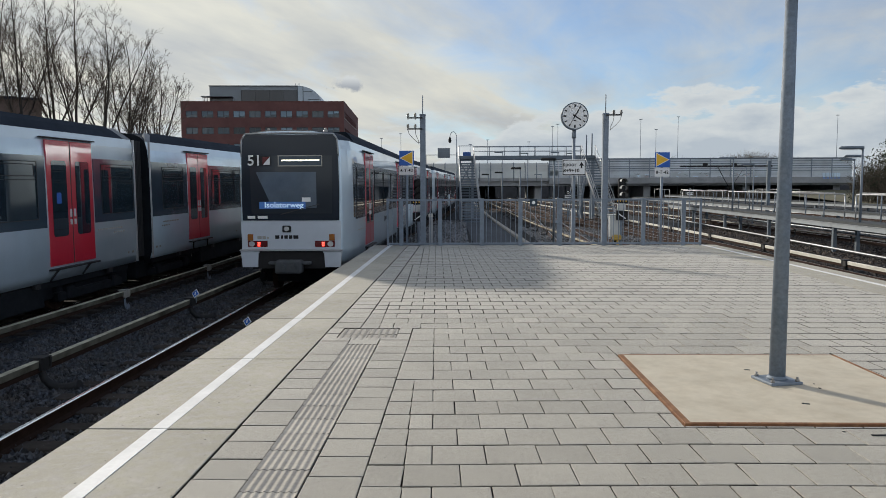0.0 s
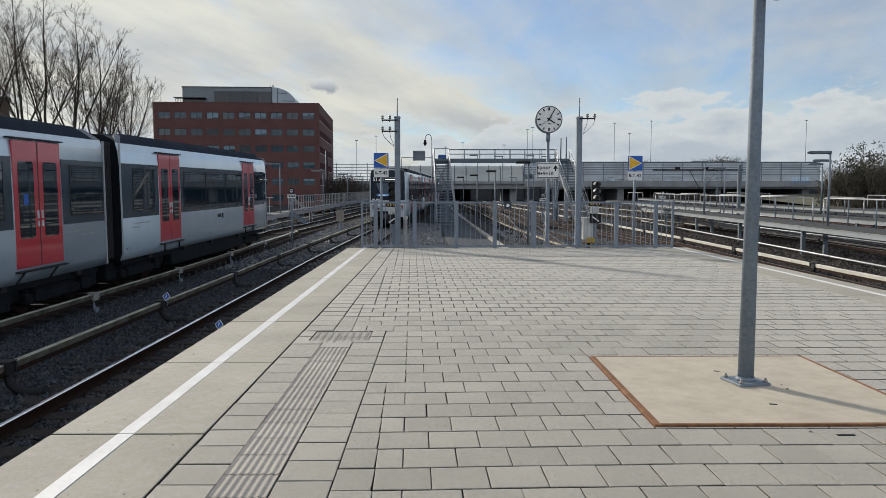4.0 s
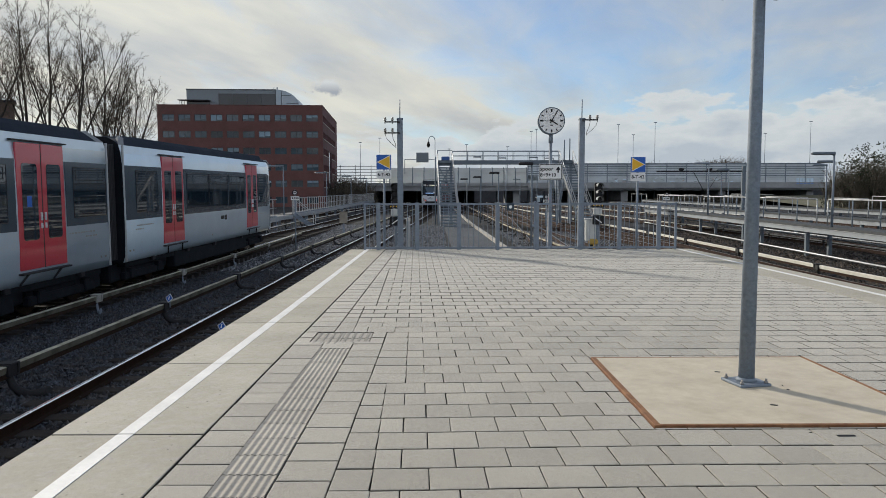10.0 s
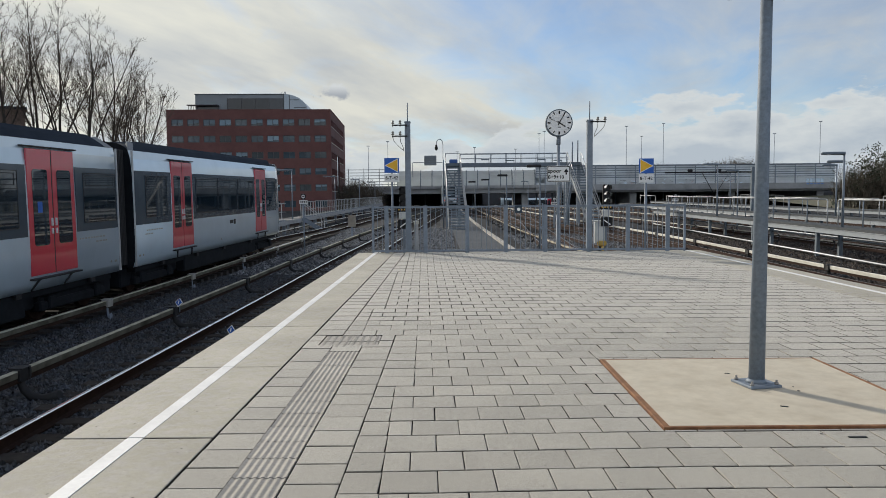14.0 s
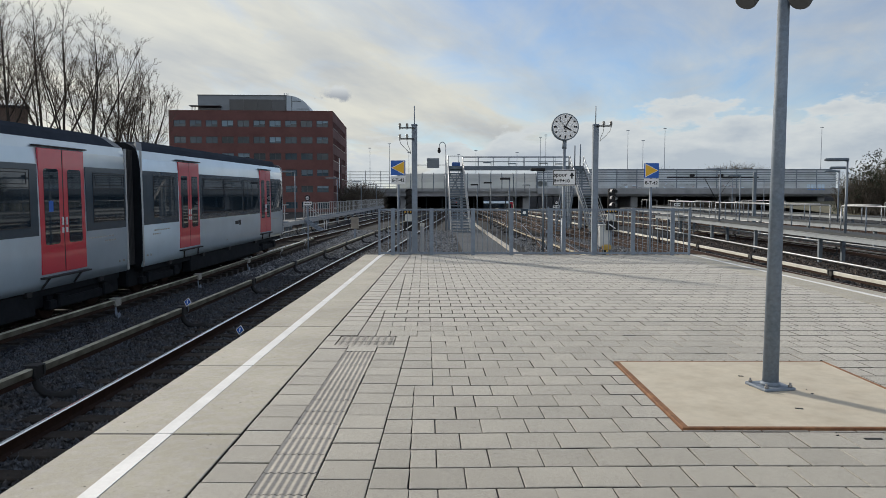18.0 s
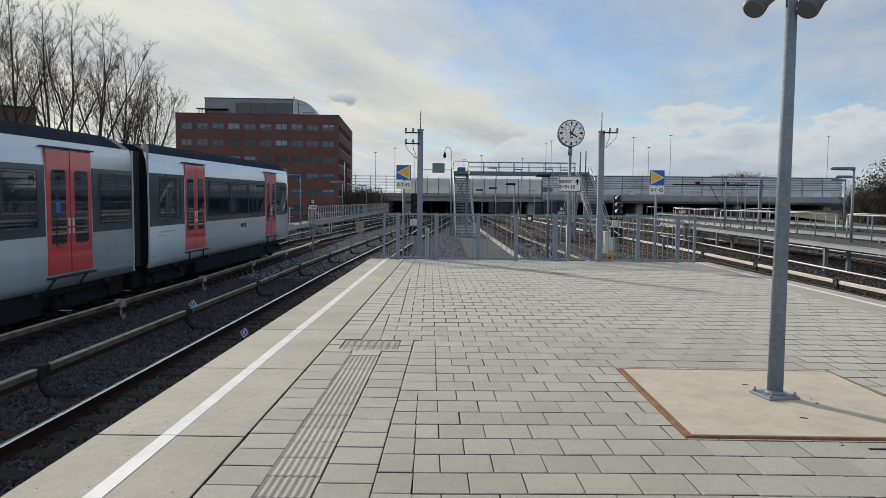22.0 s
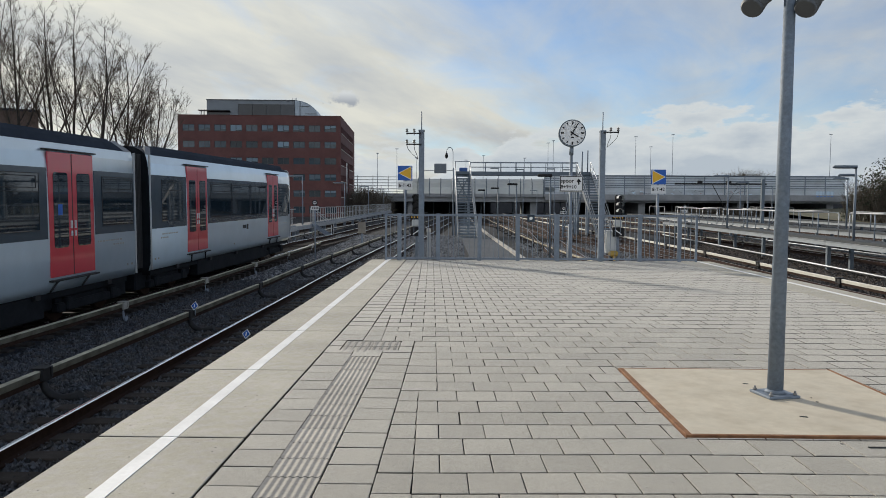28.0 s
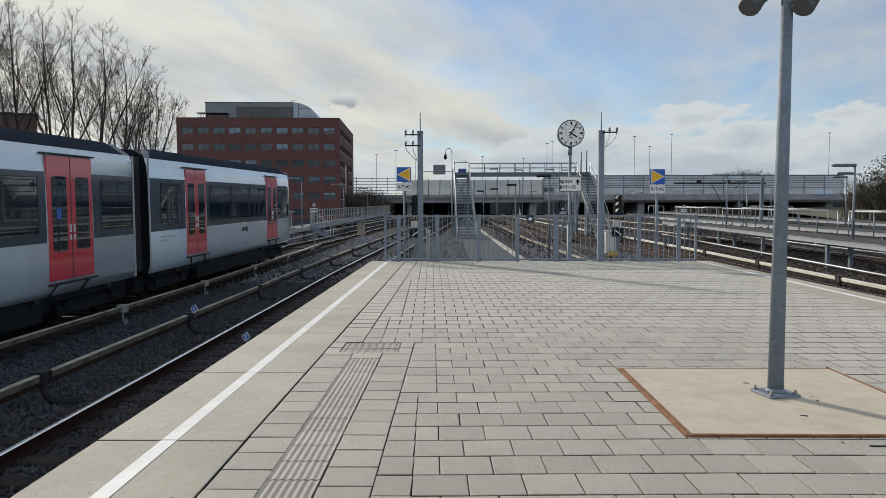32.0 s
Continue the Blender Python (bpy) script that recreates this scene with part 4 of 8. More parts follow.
def metro_car(name_group, label, d2=11.75):
    """Half of an articulated unit: the cab's face at y = 0 looks along -y, the joint is at y = CAR_L."""
    t = thing("metro_car", Matrix(), label, "metro train", name_group)
    bm = bm_new()
    shell(bm, [(0.0, 0.875, 0.05), (0.10, 0.90, 0.02), (0.85, 0.998, 0), (4, 1, 0), (8, 1, 0), (12, 1, 0), (CAR_L - 0.02, 1, 0)], PROFILE, lambda i: 0 if i < 6 else 1)
    part("body", bm, [M["silver"], M["roof"], M["under"]], t, "silver grey car body with a dark roof")
    for s in (-1, 1):
        # dark band between the doors, then glass on it
        for y0, y1 in ((1.15, 2.85), (4.60, d2 - 0.05), (d2 + 1.75, CAR_L - 0.12)):
            bm = bm_new()
            side_panel(bm, s, y0, y1, 0.80, 2.20, 0.006, 0.02)
            part("window_band", bm, M["dark_band"], t, "dark grey band between the windows")
        wins = [(1.35, 2.7), (4.85, 6.9), (7.1, 9.2), (d2 - 2.45, d2 - 0.33), (d2 + 2.08, d2 + 3.55)]
        for y0, y1 in wins:
            bm = bm_new()
            side_panel(bm, s, y0, y1, 0.98, 2.08, 0.012, 0.02, 0.004)
            w = part("window", bm, M["glass"], t, "dark tinted side window")
            bm = bm_new()
            for a, b, c, d in ((y0 - 0.006, y1 + 0.006, 2.075, 2.088), (y0 - 0.006, y1 + 0.006, 0.972, 0.985), (y0 - 0.006, y0 + 0.006, 0.985, 2.075), (y1 - 0.006, y1 + 0.006, 0.985, 2.075), (y0 + 0.006, y1 - 0.006, 1.73, 1.742), (y0 + 0.09, y1 - 0.09, 1.80, 1.815), (y0 + 0.09, y1 - 0.09, 2.02, 2.035), (y0 + 0.09, y0 + 0.105, 1.815, 2.02), (y1 - 0.105, y1 - 0.09, 1.815, 2.02)):
                side_panel(bm, s, a, b, c, d, 0.018, 0.02)
            part("frame", bm, M["rubber"], w, "black rubber window frame")
        for y0, y1 in ((2.90, 4.55), (d2, d2 + 1.70)):
            ym = (y0 + y1) / 2
            for a, b, hy in ((y0, ym - 0.020, ym - 0.075), (ym + 0.020, y1, ym + 0.075)):
                bm = bm_new()
                side_panel(bm, s, a, b, 0.02, 2.52, 0.013, 0.04, 0.006)
                d = part("door", bm, M["red"], t, "red sliding door leaf")
                bm = bm_new()
                wy, wz, rr = (b - a) / 2 - 0.15, 0.76, 0.07
                ring = [(cy * (wy - rr) + rr * math.cos(radians(q)), cz * (wz - rr) + rr * math.sin(radians(q))) for cy, cz, q0 in ((1, 1, 0), (-1, 1, 90), (-1, -1, 180), (1, -1, 270)) for q in (q0, q0 + 30, q0 + 60, q0 + 90)]
                out = [bm.verts.new((s * (HALF + 0.018), (a + b) / 2 + qy, 1.36 + qz)) for qy, qz in ring]
                inn = [bm.verts.new((s * (HALF + 0.004), (a + b) / 2 + qy, 1.36 + qz)) for qy, qz in ring]
                bm.faces.new(out if s > 0 else out[::-1])
                for q in range(len(ring)):
                    bm.faces.new((inn[q], inn[(q + 1) % len(ring)], out[(q + 1) % len(ring)], out[q]))
                part("door_window", bm, M["glass"], d, "tall dark door window")
                bm = bm_new()
                side_panel(bm, s, hy - 0.018, hy + 0.018, 0.98, 1.14, 0.042, 0.04, 0.006)
                side_panel(bm, s, hy - 0.018, hy + 0.018, 0.82, 0.93, 0.042, 0.04, 0.006)
                part("handle", bm, M["galv_bright"], d, "pale metal door handle")
                if a == y0 and y0 == d2 > 12:
                    bm = bm_new(); side_panel(bm, s, a + 0.30, a + 0.46, 1.26, 1.48, 0.021, 0.01); part("sticker", bm, M["blue"], d, "blue door sticker")
            bm = bm_new()
            side_panel(bm, s, ym - 0.020, ym + 0.020, 0.02, 2.52, 0.007, 0.03)
            part("door_seal", bm, M["rubber"], t, "black rubber seal between door leaves")
            bm = bm_new()
            side_panel(bm, s, y0 - 0.14, y1 + 0.14, 2.555, 2.58, 0.022, 0.09)
            part("rain_gutter", bm, M["rubber"], t, "dark gutter over the door")
            bm = bm_new()
            box(bm, (s * (HALF + 0.02) - 0.07, y0 - 0.05, -0.06), (s * (HALF + 0.02) + 0.07, y1 + 0.05, -0.025), 0.006)
            for yy in (y0 + 0.25, y1 - 0.25):
                rod(bm, (s * (HALF + 0.03), yy, -0.04), (s * (HALF - 0.06), yy - 0.20, -0.27), 0.022, n=6)
            part("step_plate", bm, M["bracket"], t, "dark step plate under the door")
        # lettering and marks as plain bars
        for y0, y1, z0 in ((CAR_L - 1.9, CAR_L - 0.75, 0.62), (CAR_L - 1.2, CAR_L - 0.75, 0.52)):
            k = y0
            while k < y1:
                w = 0.05 + 0.06 * ((int(k * 37) % 5) / 4)
                bm = bm_new(); side_panel(bm, s, k, k + w, z0, z0 + 0.035, 0.0075, 0.006); part("print_bar", bm, M["insul"], t)
                k += w + 0.035
        for k, w in ((CAR_L - 0.55, 0.06), (CAR_L - 0.35, 0.10), (0.9 + CAR_L / 2, 0.09)):
            bm = bm_new(); side_panel(bm, s, k, k + w, -0.02, 0.03, 0.0075, 0.006); part("stencil_mark", bm, M["insul"], t)
        bm = bm_new(); side_panel(bm, s, 1.4, 2.75, 0.50, 0.515, 0.010, 0.01); part("side_scratch", bm, M["insul"], t, "thin grey scratch line")
        bm = bm_new()
        side_panel(bm, s, 7.3, 7.52, 0.46, 0.64, 0.010, 0.01)
        side_panel(bm, s, 7.58, 8.0, 0.50, 0.62, 0.010, 0.01)
        part("side_mark", bm, M["bracket"], t, "small dark mark on the car side")
        # skirt boxes under the body
        bm = bm_new()
        box(bm, (s * 1.08 - 0.14, 4.3, -0.78), (s * 1.08 + 0.14, 12.3, -0.285), 0.03)
        box(bm, (s * 0.98 - 0.10, 5.6, -0.86), (s * 0.98 + 0.10, 8.0, -0.785), 0.02)
        part("equipment_box", bm, M["under"], t, "dirty black equipment box under the floor")
        for yy in (5.2, 8.6, d2 - 0.4, d2 + 2.4):
            bm = bm_new(); box(bm, (s * 1.28 - 0.04, yy - 0.09, -0.37), (s * 1.28 + 0.04, yy + 0.09, -0.27), 0.01)
            part("lifting_lug", bm, M["black"], t, "black lug under the car's edge")
        # joint-end corner post and cab-side door
        bm = bm_new()
        side_panel(bm, s, CAR_L - 0.10, CAR_L - 0.03, -0.25, 2.70, 0.01, 0.03)
        part("corner_strip", bm, M["galv_light"], t, "pale strip at the car end")
        bm = bm_new()
        side_panel(bm, s, 0.86, 1.12, 0.86, 2.16, 0.006, 0.02)
        part("cab_side_window", bm, M["glass"], t, "narrow dark cab side window")
    # bogies with wheels
    for yc in (2.6, 14.3):
        bm = bm_new()
        box(bm, (-1.05, yc - 1.25, -0.80), (1.05, yc + 1.25, -0.45), 0.05)
        for s in (-1, 1):
            box(bm, (s * 1.05 - 0.08, yc - 1.35, -0.78), (s * 1.05 + 0.08, yc + 1.35, -0.58), 0.03)
            for w in (-0.95, 0.95):
                box(bm, (s * 1.08 - 0.1, yc + w - 0.14, -0.76), (s * 1.08 + 0.1, yc + w + 0.14, -0.48), 0.03)
        bog = part("bogie", bm, M["under"], t, "dirty black bogie frame")
        for w in (-0.95, 0.95):
            for s in (-1, 1):
                bm = bm_new()
                rod(bm, (s * 0.69, yc + w, RAIL_Z + 0.37), (s * 0.82, yc + w, RAIL_Z + 0.37), 0.37, n=20)
                part("wheel", bm, M["rail_web"], bog, "brown steel wheel")
    bm = bm_new()
    box(bm, (-1.2, 0.9, -0.42), (1.2, CAR_L - 0.3, -0.26))
    part("floor_frame", bm, M["under"], t)
    # roof gear
    bm = bm_new()
    prof = [(1.238, 2.722), (1.16, 2.88), (1.08, 2.975), (-1.08, 2.975), (-1.16, 2.88), (-1.238, 2.722)]
    ra = [bm.verts.new((x, 1.2 + (2.92 - z) * 1.0 + 0.3, z + 0.004)) for x, z in prof]
    rb = [bm.verts.new((x, CAR_L - 0.35 - (z - 2.722) * 2.2, z + 0.004)) for x, z in prof]
    for i in range(5):
        bm.faces.new((ra[i], ra[i + 1], rb[i + 1], rb[i]))
    bm.faces.new(ra[::-1]); bm.faces.new(rb)
    part("roof_fairing", bm, M["roof"], t, "dark slanted roof fairing")
    bm = bm_new()
    box(bm, (-0.85, 3.2, 2.90), (0.85, 7.4, 3.01), 0.05)
    box(bm, (-0.85, 9.0, 2.90), (0.85, 13.2, 3.01), 0.05)
    part("roof_unit", bm, M["roof"], t, "low dark roof unit")
    # full-width blocks added to hide sunlit ground and darken the underside
    for ya, yb, zl in ((CAR_L - 0.75, CAR_L + 0.12, -0.80), (12.35, 13.0, -0.72), (3.9, 4.28, -0.70)):
        bm = bm_new(); box(bm, (-0.98, ya, zl), (0.98, yb, -0.30), 0.04)
        part("underfloor_gear", bm, M["under"], t, "black filler block added to keep the space under the floor dark")
    # joint: dark bellows and a slanted grey roof cowl
    bm = bm_new()
    for i in range(4):
        y = CAR_L + i * 0.085
        box(bm, (-1.14, y, -0.2), (1.14, y + 0.045, 2.72), 0.01)
        box(bm, (-1.08, y + 0.045, -0.16), (1.08, y + 0.085, 2.68))
    part("bellows", bm, M["rubber"], t, "black folded gangway bellows")
    for s in (-1, 1):
        bm = bm_new()
        v = [bm.verts.new(c) for c in ((s * 1.06, CAR_L - 0.80, 2.93), (s * 1.256, CAR_L - 0.34, 2.722), (s * 1.256, CAR_L - 0.02, 2.722), (s * 1.06, CAR_L - 0.44, 2.97),
                                       (s * 0.98, CAR_L - 0.80, 2.83), (s * 1.15, CAR_L - 0.34, 2.60), (s * 1.15, CAR_L - 0.02, 2.60), (s * 0.98, CAR_L - 0.44, 2.86))]
        for q in ((0, 1, 2, 3), (7, 6, 5, 4), (0, 4, 5, 1), (1, 5, 6, 2), (2, 6, 7, 3), (3, 7, 4, 0)):
            bm.faces.new([v[k] for k in q])
        part("roof_cowl", bm, M["cowl"], t, "slanted grey cowl at the roof end")
    had = set(t.children_recursive)
    cab_face(t)
    bpy.context.view_layer.update()
    # the lower front is drawn in towards the windscreen
    for o in t.children_recursive:
        if o in had:
            continue
        o.data.transform(o.matrix_basis)
        o.matrix_basis = Matrix()
        for v in o.data.vertices:
            if v.co.z < 2.0:
                v.co.z = 2.0 - (2.0 - v.co.z) * 0.913
            if v.co.z < 2.3:
                v.co.z += 0.08
    return t


def cab_face(t):
    """All that the cab's end shows: windscreen, lamps, display, apron, coupler."""
    w = 1.17
    # upper dark mask with rounded corners, over the white lower front
    bm = bm_new()
    prism(bm, [(-w + 0.03, 0.62), (w - 0.03, 0.62), (w - 0.02, 1.4), (w - 0.04, 2.40), (w - 0.06, 2.70), (w - 0.15, 2.815), (-w + 0.15, 2.815), (-w + 0.06, 2.70), (-w + 0.04, 2.40), (-w + 0.02, 1.4)], 0.05, m=pose(0, 0.02, 0, 90))
    part("front_mask", bm, M["mask"], t, "glossy black front mask")
    bm = bm_new()
    prism(bm, [(-0.92, 0.80), (0.98, 0.80), (1.0, 2.25), (-0.95, 2.25)], 0.02, m=pose(0, -0.022, 0, 90))
    part("windscreen", bm, M["screen"], t, "wide dark windscreen")
    bm = bm_new()
    prism(bm, [(-0.42, 0.94), (0.62, 0.94), (0.62, 1.86), (-0.80, 1.86)], 0.008, m=pose(0, -0.044, 0, 90))
    part("cab_window_back", bm, M["cab_inside"], t, "grey inner cab wall behind the windscreen")
    # roof rim
    bm = bm_new()
    pts = [(-w + 0.03, -0.02, 2.3), (-w + 0.05, -0.02, 2.71), (-w + 0.14, -0.02, 2.835), (0, -0.03, 2.855), (w - 0.14, -0.02, 2.835), (w - 0.05, -0.02, 2.71), (w - 0.03, -0.02, 2.3)]
    tube(bm, pts, 0.022, 6)
    part("roof_rim", bm, M["galv_light"], t, "pale rim round the front")
    for x in (-0.55, 0.80):
        bm = bm_new()
        rod(bm, (x, 0.25, 2.82), (x, 0.25, 2.93), 0.075, 0.05, 10)
        rod(bm, (x, 0.25, 2.93), (x, 0.25, 2.99), 0.05, 0.012, 10)
        part("marker_lamp", bm, M["insul"], t, "small grey marker lamp on the roof")
    # line number and tube light
    bm = bm_new()
    box(bm, (-0.97, -0.055, 2.02), (-0.44, -0.042, 2.24))
    d = part("line_display", bm, M["black"], t, "dark line number display")
    words("line_number", "51", 0.34, M["white"], d, pose(-0.82, -0.058, 2.13, 90), "white route number")
    bm = bm_new()
    prism(bm, [(-0.62, 2.04), (-0.46, 2.04), (-0.46, 2.22)], 0.004, m=pose(0, -0.056, 0, 90))
    part("line_mark", bm, M["white"], d, "white and red corner mark")
    bm = bm_new()
    prism(bm, [(-0.63, 2.05), (-0.47, 2.22), (-0.63, 2.22)], 0.004, m=pose(0, -0.056, 0, 90))
    part("line_mark", bm, M["dark_red"], d)
    bm = bm_new()
    box(bm, (-0.25, -0.056, 2.02), (0.75, -0.042, 2.24), 0.006)
    d = part("light_box", bm, M["dark_band"], t, "grey light box behind the glass")
    bm = bm_new()
    box(bm, (-0.18, -0.062, 2.125), (0.70, -0.056, 2.155))
    part("light_tube", bm, M["tube"], d, "lit white tube light")
    bm = bm_new()
    for a, b, c, e in ((-0.27, 0.77, 2.235, 2.26), (-0.27, 0.77, 2.0, 2.025), (-0.27, -0.245, 2.025, 2.235), (0.745, 0.77, 2.025, 2.235)):
        box(bm, (a, -0.062, c), (b, -0.05, e))
    part("light_box_rim", bm, M["insul"], d, "grey rim of the light box")
    # destination
    bm = bm_new()
    box(bm, (-0.73, -0.058, 0.92), (0.36, -0.043, 1.10), 0.004)
    d = part("destination_display", bm, M["blue_led"], t, "lit blue destination display")
    words("destination", "Isolatorweg", 0.195, M["white_led"], d, pose(-0.15, -0.061, 1.015, 90), "pale lit letters")
    bm = bm_new()
    box(bm, (0.28, -0.056, 1.10), (0.48, -0.046, 1.21))
    part("notice", bm, M["white"], t, "small white notice behind the glass")
    bm = bm_new()
    bar(bm, (-0.22, -0.06, 0.78), (0.68, -0.06, 1.04), 0.018, 0.018)
    part("wiper", bm, M["rubber"], t, "black windscreen wiper")
    bm = bm_new()
    for x0, x1 in ((-1.02, -0.84), (-0.78, -0.55)):
        box(bm, (x0, -0.036, 0.67), (x1, -0.031, 0.74))
    part("operator_mark", bm, M["white"], t, "small white mark on the mask")
    # lower front: pale apron
    bm = bm_new()
    prism(bm, [(-w, -0.12), (w, -0.12), (w + 0.01, 0.61), (-w - 0.01, 0.61)], 0.05, m=pose(0, 0.02, 0, 90))
    part("front_apron", bm, M["white_body"], t, "pale grey lower front")
    bm = bm_new()
    box(bm, (-w - 0.05, -0.10, -0.165), (w + 0.05, 0.03, -0.125), 0.012)
    part("bumper_strip", bm, M["galv_light"], t, "pale bumper strip")
    for s in (-1, 1):
        bm = bm_new()
        prism(bm, [(s * 0.76, -0.22), (s * 1.20, -0.22), (s * 1.20, -0.17), (s * 0.76, -0.17)] if s > 0 else [(-1.20, -0.22), (-0.76, -0.22), (-0.76, -0.17), (-1.20, -0.17)], 0.12, m=pose(0, 0.06, 0, 90))
        o = [(0.80, -0.58), (1.16, -0.58), (1.19, -0.22), (0.78, -0.22)]
        prism(bm, o if s > 0 else [(-x, z) for x, z in reversed(o)], 0.12, m=pose(0, 0.06, 0, 90))
        part("corner_skirt", bm, M["white_body"], t, "pale grey corner skirt")
        # lamp cluster: tail lamp inside, white lamp outside, amber lamp above
        def lamp_pos(x0, x1):
            return (min(s * x0, s * x1), max(s * x0, s * x1))
        a, b = lamp_pos(0.56, 1.03)
        bm = bm_new(); box(bm, (a, -0.05, -0.06), (b, -0.028, 0.10), 0.008)
        h = part("lamp_housing", bm, M["dark_red"], t, "dark red lamp cluster")
        a, b = lamp_pos(0.73, 0.79)
        bm = bm_new()
        for z in (-0.03, 0.015, 0.05):
            box(bm, (a, -0.058, z - 0.012), (b, -0.05, z + 0.016))
        part("tail_lamp", bm, M["tail"], h, "lit red tail lamp")
        bm = bm_new(); rod(bm, (s * 0.93, -0.05, 0.02), (s * 0.93, -0.062, 0.02), 0.07, n=14)
        part("head_lamp", bm, M["lens_clear"], h, "round unlit white lamp")
        a, b = lamp_pos(0.90, 1.03)
        bm = bm_new(); box(bm, (a, -0.048, 0.105), (b, -0.03, 0.27), 0.006)
        part("turn_lamp", bm, M["amber"], h, "amber lamp")
    bm = bm_new(); box(bm, (-0.20, -0.05, 0.32), (0.0, -0.028, 0.49), 0.02)
    c = part("centre_lamp", bm, M["black"], t, "square black centre lamp")
    bm = bm_new(); rod(bm, (-0.10, -0.05, 0.405), (-0.10, -0.06, 0.405), 0.062, n=14)
    part("centre_lens", bm, M["lens_clear"], c)
    bm = bm_new()
    for x0, x1, z0, z1 in ((-0.80, -0.70, 0.14, 0.22), (-0.68, -0.60, 0.14, 0.22), (-0.58, -0.53, 0.15, 0.20)):
        box(bm, (x0, -0.034, z0), (x1, -0.029, z1))
    part("fleet_mark", bm, M["insul"], t, "grey fleet mark")
    bm = bm_new()
    for x0, x1 in ((-0.38, -0.28), (-0.24, -0.19), (-0.16, -0.08), (-0.05, 0.03), (0.05, 0.17)):
        box(bm, (x0, -0.034, 0.15), (x1, -0.029, 0.24))
    part("network_mark", bm, M["black"], t, "dark network mark")
    # coupler
    bm = bm_new()
    # solid block whose black colour paints the shade of the open recess
    box(bm, (-0.82, -0.014, -0.62), (0.82, 0.5, -0.17))
    part("coupler_recess", bm, M["black"], t, "black block standing in for the shaded recess round the coupler")
    bm = bm_new()
    box(bm, (-0.32, -0.38, -0.72), (0.30, -0.05, -0.38), 0.04)
    rod(bm, (-0.14, -0.44, -0.56), (-0.14, -0.37, -0.56), 0.10, n=12)
    rod(bm, (0.12, -0.44, -0.52), (0.12, -0.37, -0.52), 0.06, n=12)
    box(bm, (-0.5, -0.25, -0.5), (0.5, -0.1, -0.42), 0.02)
    part("coupler", bm, M["grating"], t, "dirty grey automatic coupler")


unit_a = metro_car("departing metro train", "silver metro car with red doors, black front and lit tail lamps")
departing = [unit_a]
for i in range(3):
    departing.append(copy_thing(unit_a, Matrix()))
unit_b = metro_car("parked metro train", "parked silver metro car with red doors and dirty skirts", d2=12.35)
RISE = Matrix.Translation((-9.40, 14.0, 0)) @ pose(0, 0, 0, 0.68, 0, -1.66)
unit_b.matrix_basis = RISE @ pose(0, 18.45 - CAR_L - 14.0, 0)
unit_c = metro_car("parked metro train", "parked silver metro car with red doors and dirty skirts")
for o in unit_c.children_recursive:       # the end car of the parked train is a little shorter
    o.data.transform(o.matrix_basis)
    o.matrix_basis = Matrix()
    o.data.transform(Matrix.Diagonal((1, 0.935, 1, 1)))
unit_c.matrix_basis = RISE @ pose(0, 20.25, 0, 0, 0, 180)

# a metro train that passes beyond the viaduct
T9_Y = 188.0
crossing = [copy_thing(unit_a, Matrix()) for _ in range(2)]
for c in crossing:
    tagged(c, "silver metro car passing slowly beyond the viaduct", group="passing metro train")
bm = bm_new()
for o in (-0.7525, 0.7525):
    bar(bm, (-60, T9_Y + o, RAIL_Z + gz(T9_Y) - LOW - 0.08), (120, T9_Y + o, RAIL_Z + gz(T9_Y) - LOW - 0.08), 0.07, 0.16)
tagged(part("railway_track", bm, M["rail_web"]), "pair of rusty rails beyond the viaduct", "railway track", "yard tracks")

# ---- things on the platform ----
def hatch():
    t = thing("access_hatch", pose(2.445, 6.015, 0), "pale concrete-coloured hatch cover in a rusty steel frame", "hatch")
    bm = bm_new(); box(bm, (-0.945, -0.985, -0.02), (0.945, 0.985, 0.012), 0.004)
    part("cover", bm, M["hatch"], t)
    for a, b in (((-0.975, -1.005), (0.975, -0.975)), ((-0.975, 0.98), (0.975, 1.005)), ((-0.975, -0.975), (-0.93, 0.98)), ((0.945, -0.975), (0.975, 0.98))):
        bm = bm_new(); box(bm, (a[0], a[1], -0.02), (b[0], b[1], 0.0135), 0.003)
        part("frame_angle", bm, M["rust"], t, "rusty steel angle")
    for x, y, w in ((-0.03, 0.425, 0.022), (0.0, -0.555, 0.026), (0.295, -0.145, 0.010), (0.31, -0.02, 0.004)):
        bm = bm_new(); box(bm, (-w, -0.012, 0.0125), (w, 0.012, 0.0145), m=pose(x, y, 0, 0, 0, -20))
        part("lifting_slot", bm, M["black"], t, "dark lifting slot")
    for lo, hi in (((-0.035, -1.132, -0.01), (-0.018, -1.122, 0.004)), ((0.11, -1.198, -0.01), (0.22, -1.178, 0.004))):
        bm = bm_new(); box(bm, lo, hi)
        part("drain_gap", bm, M["black"], t, "dark gap beside the frame")


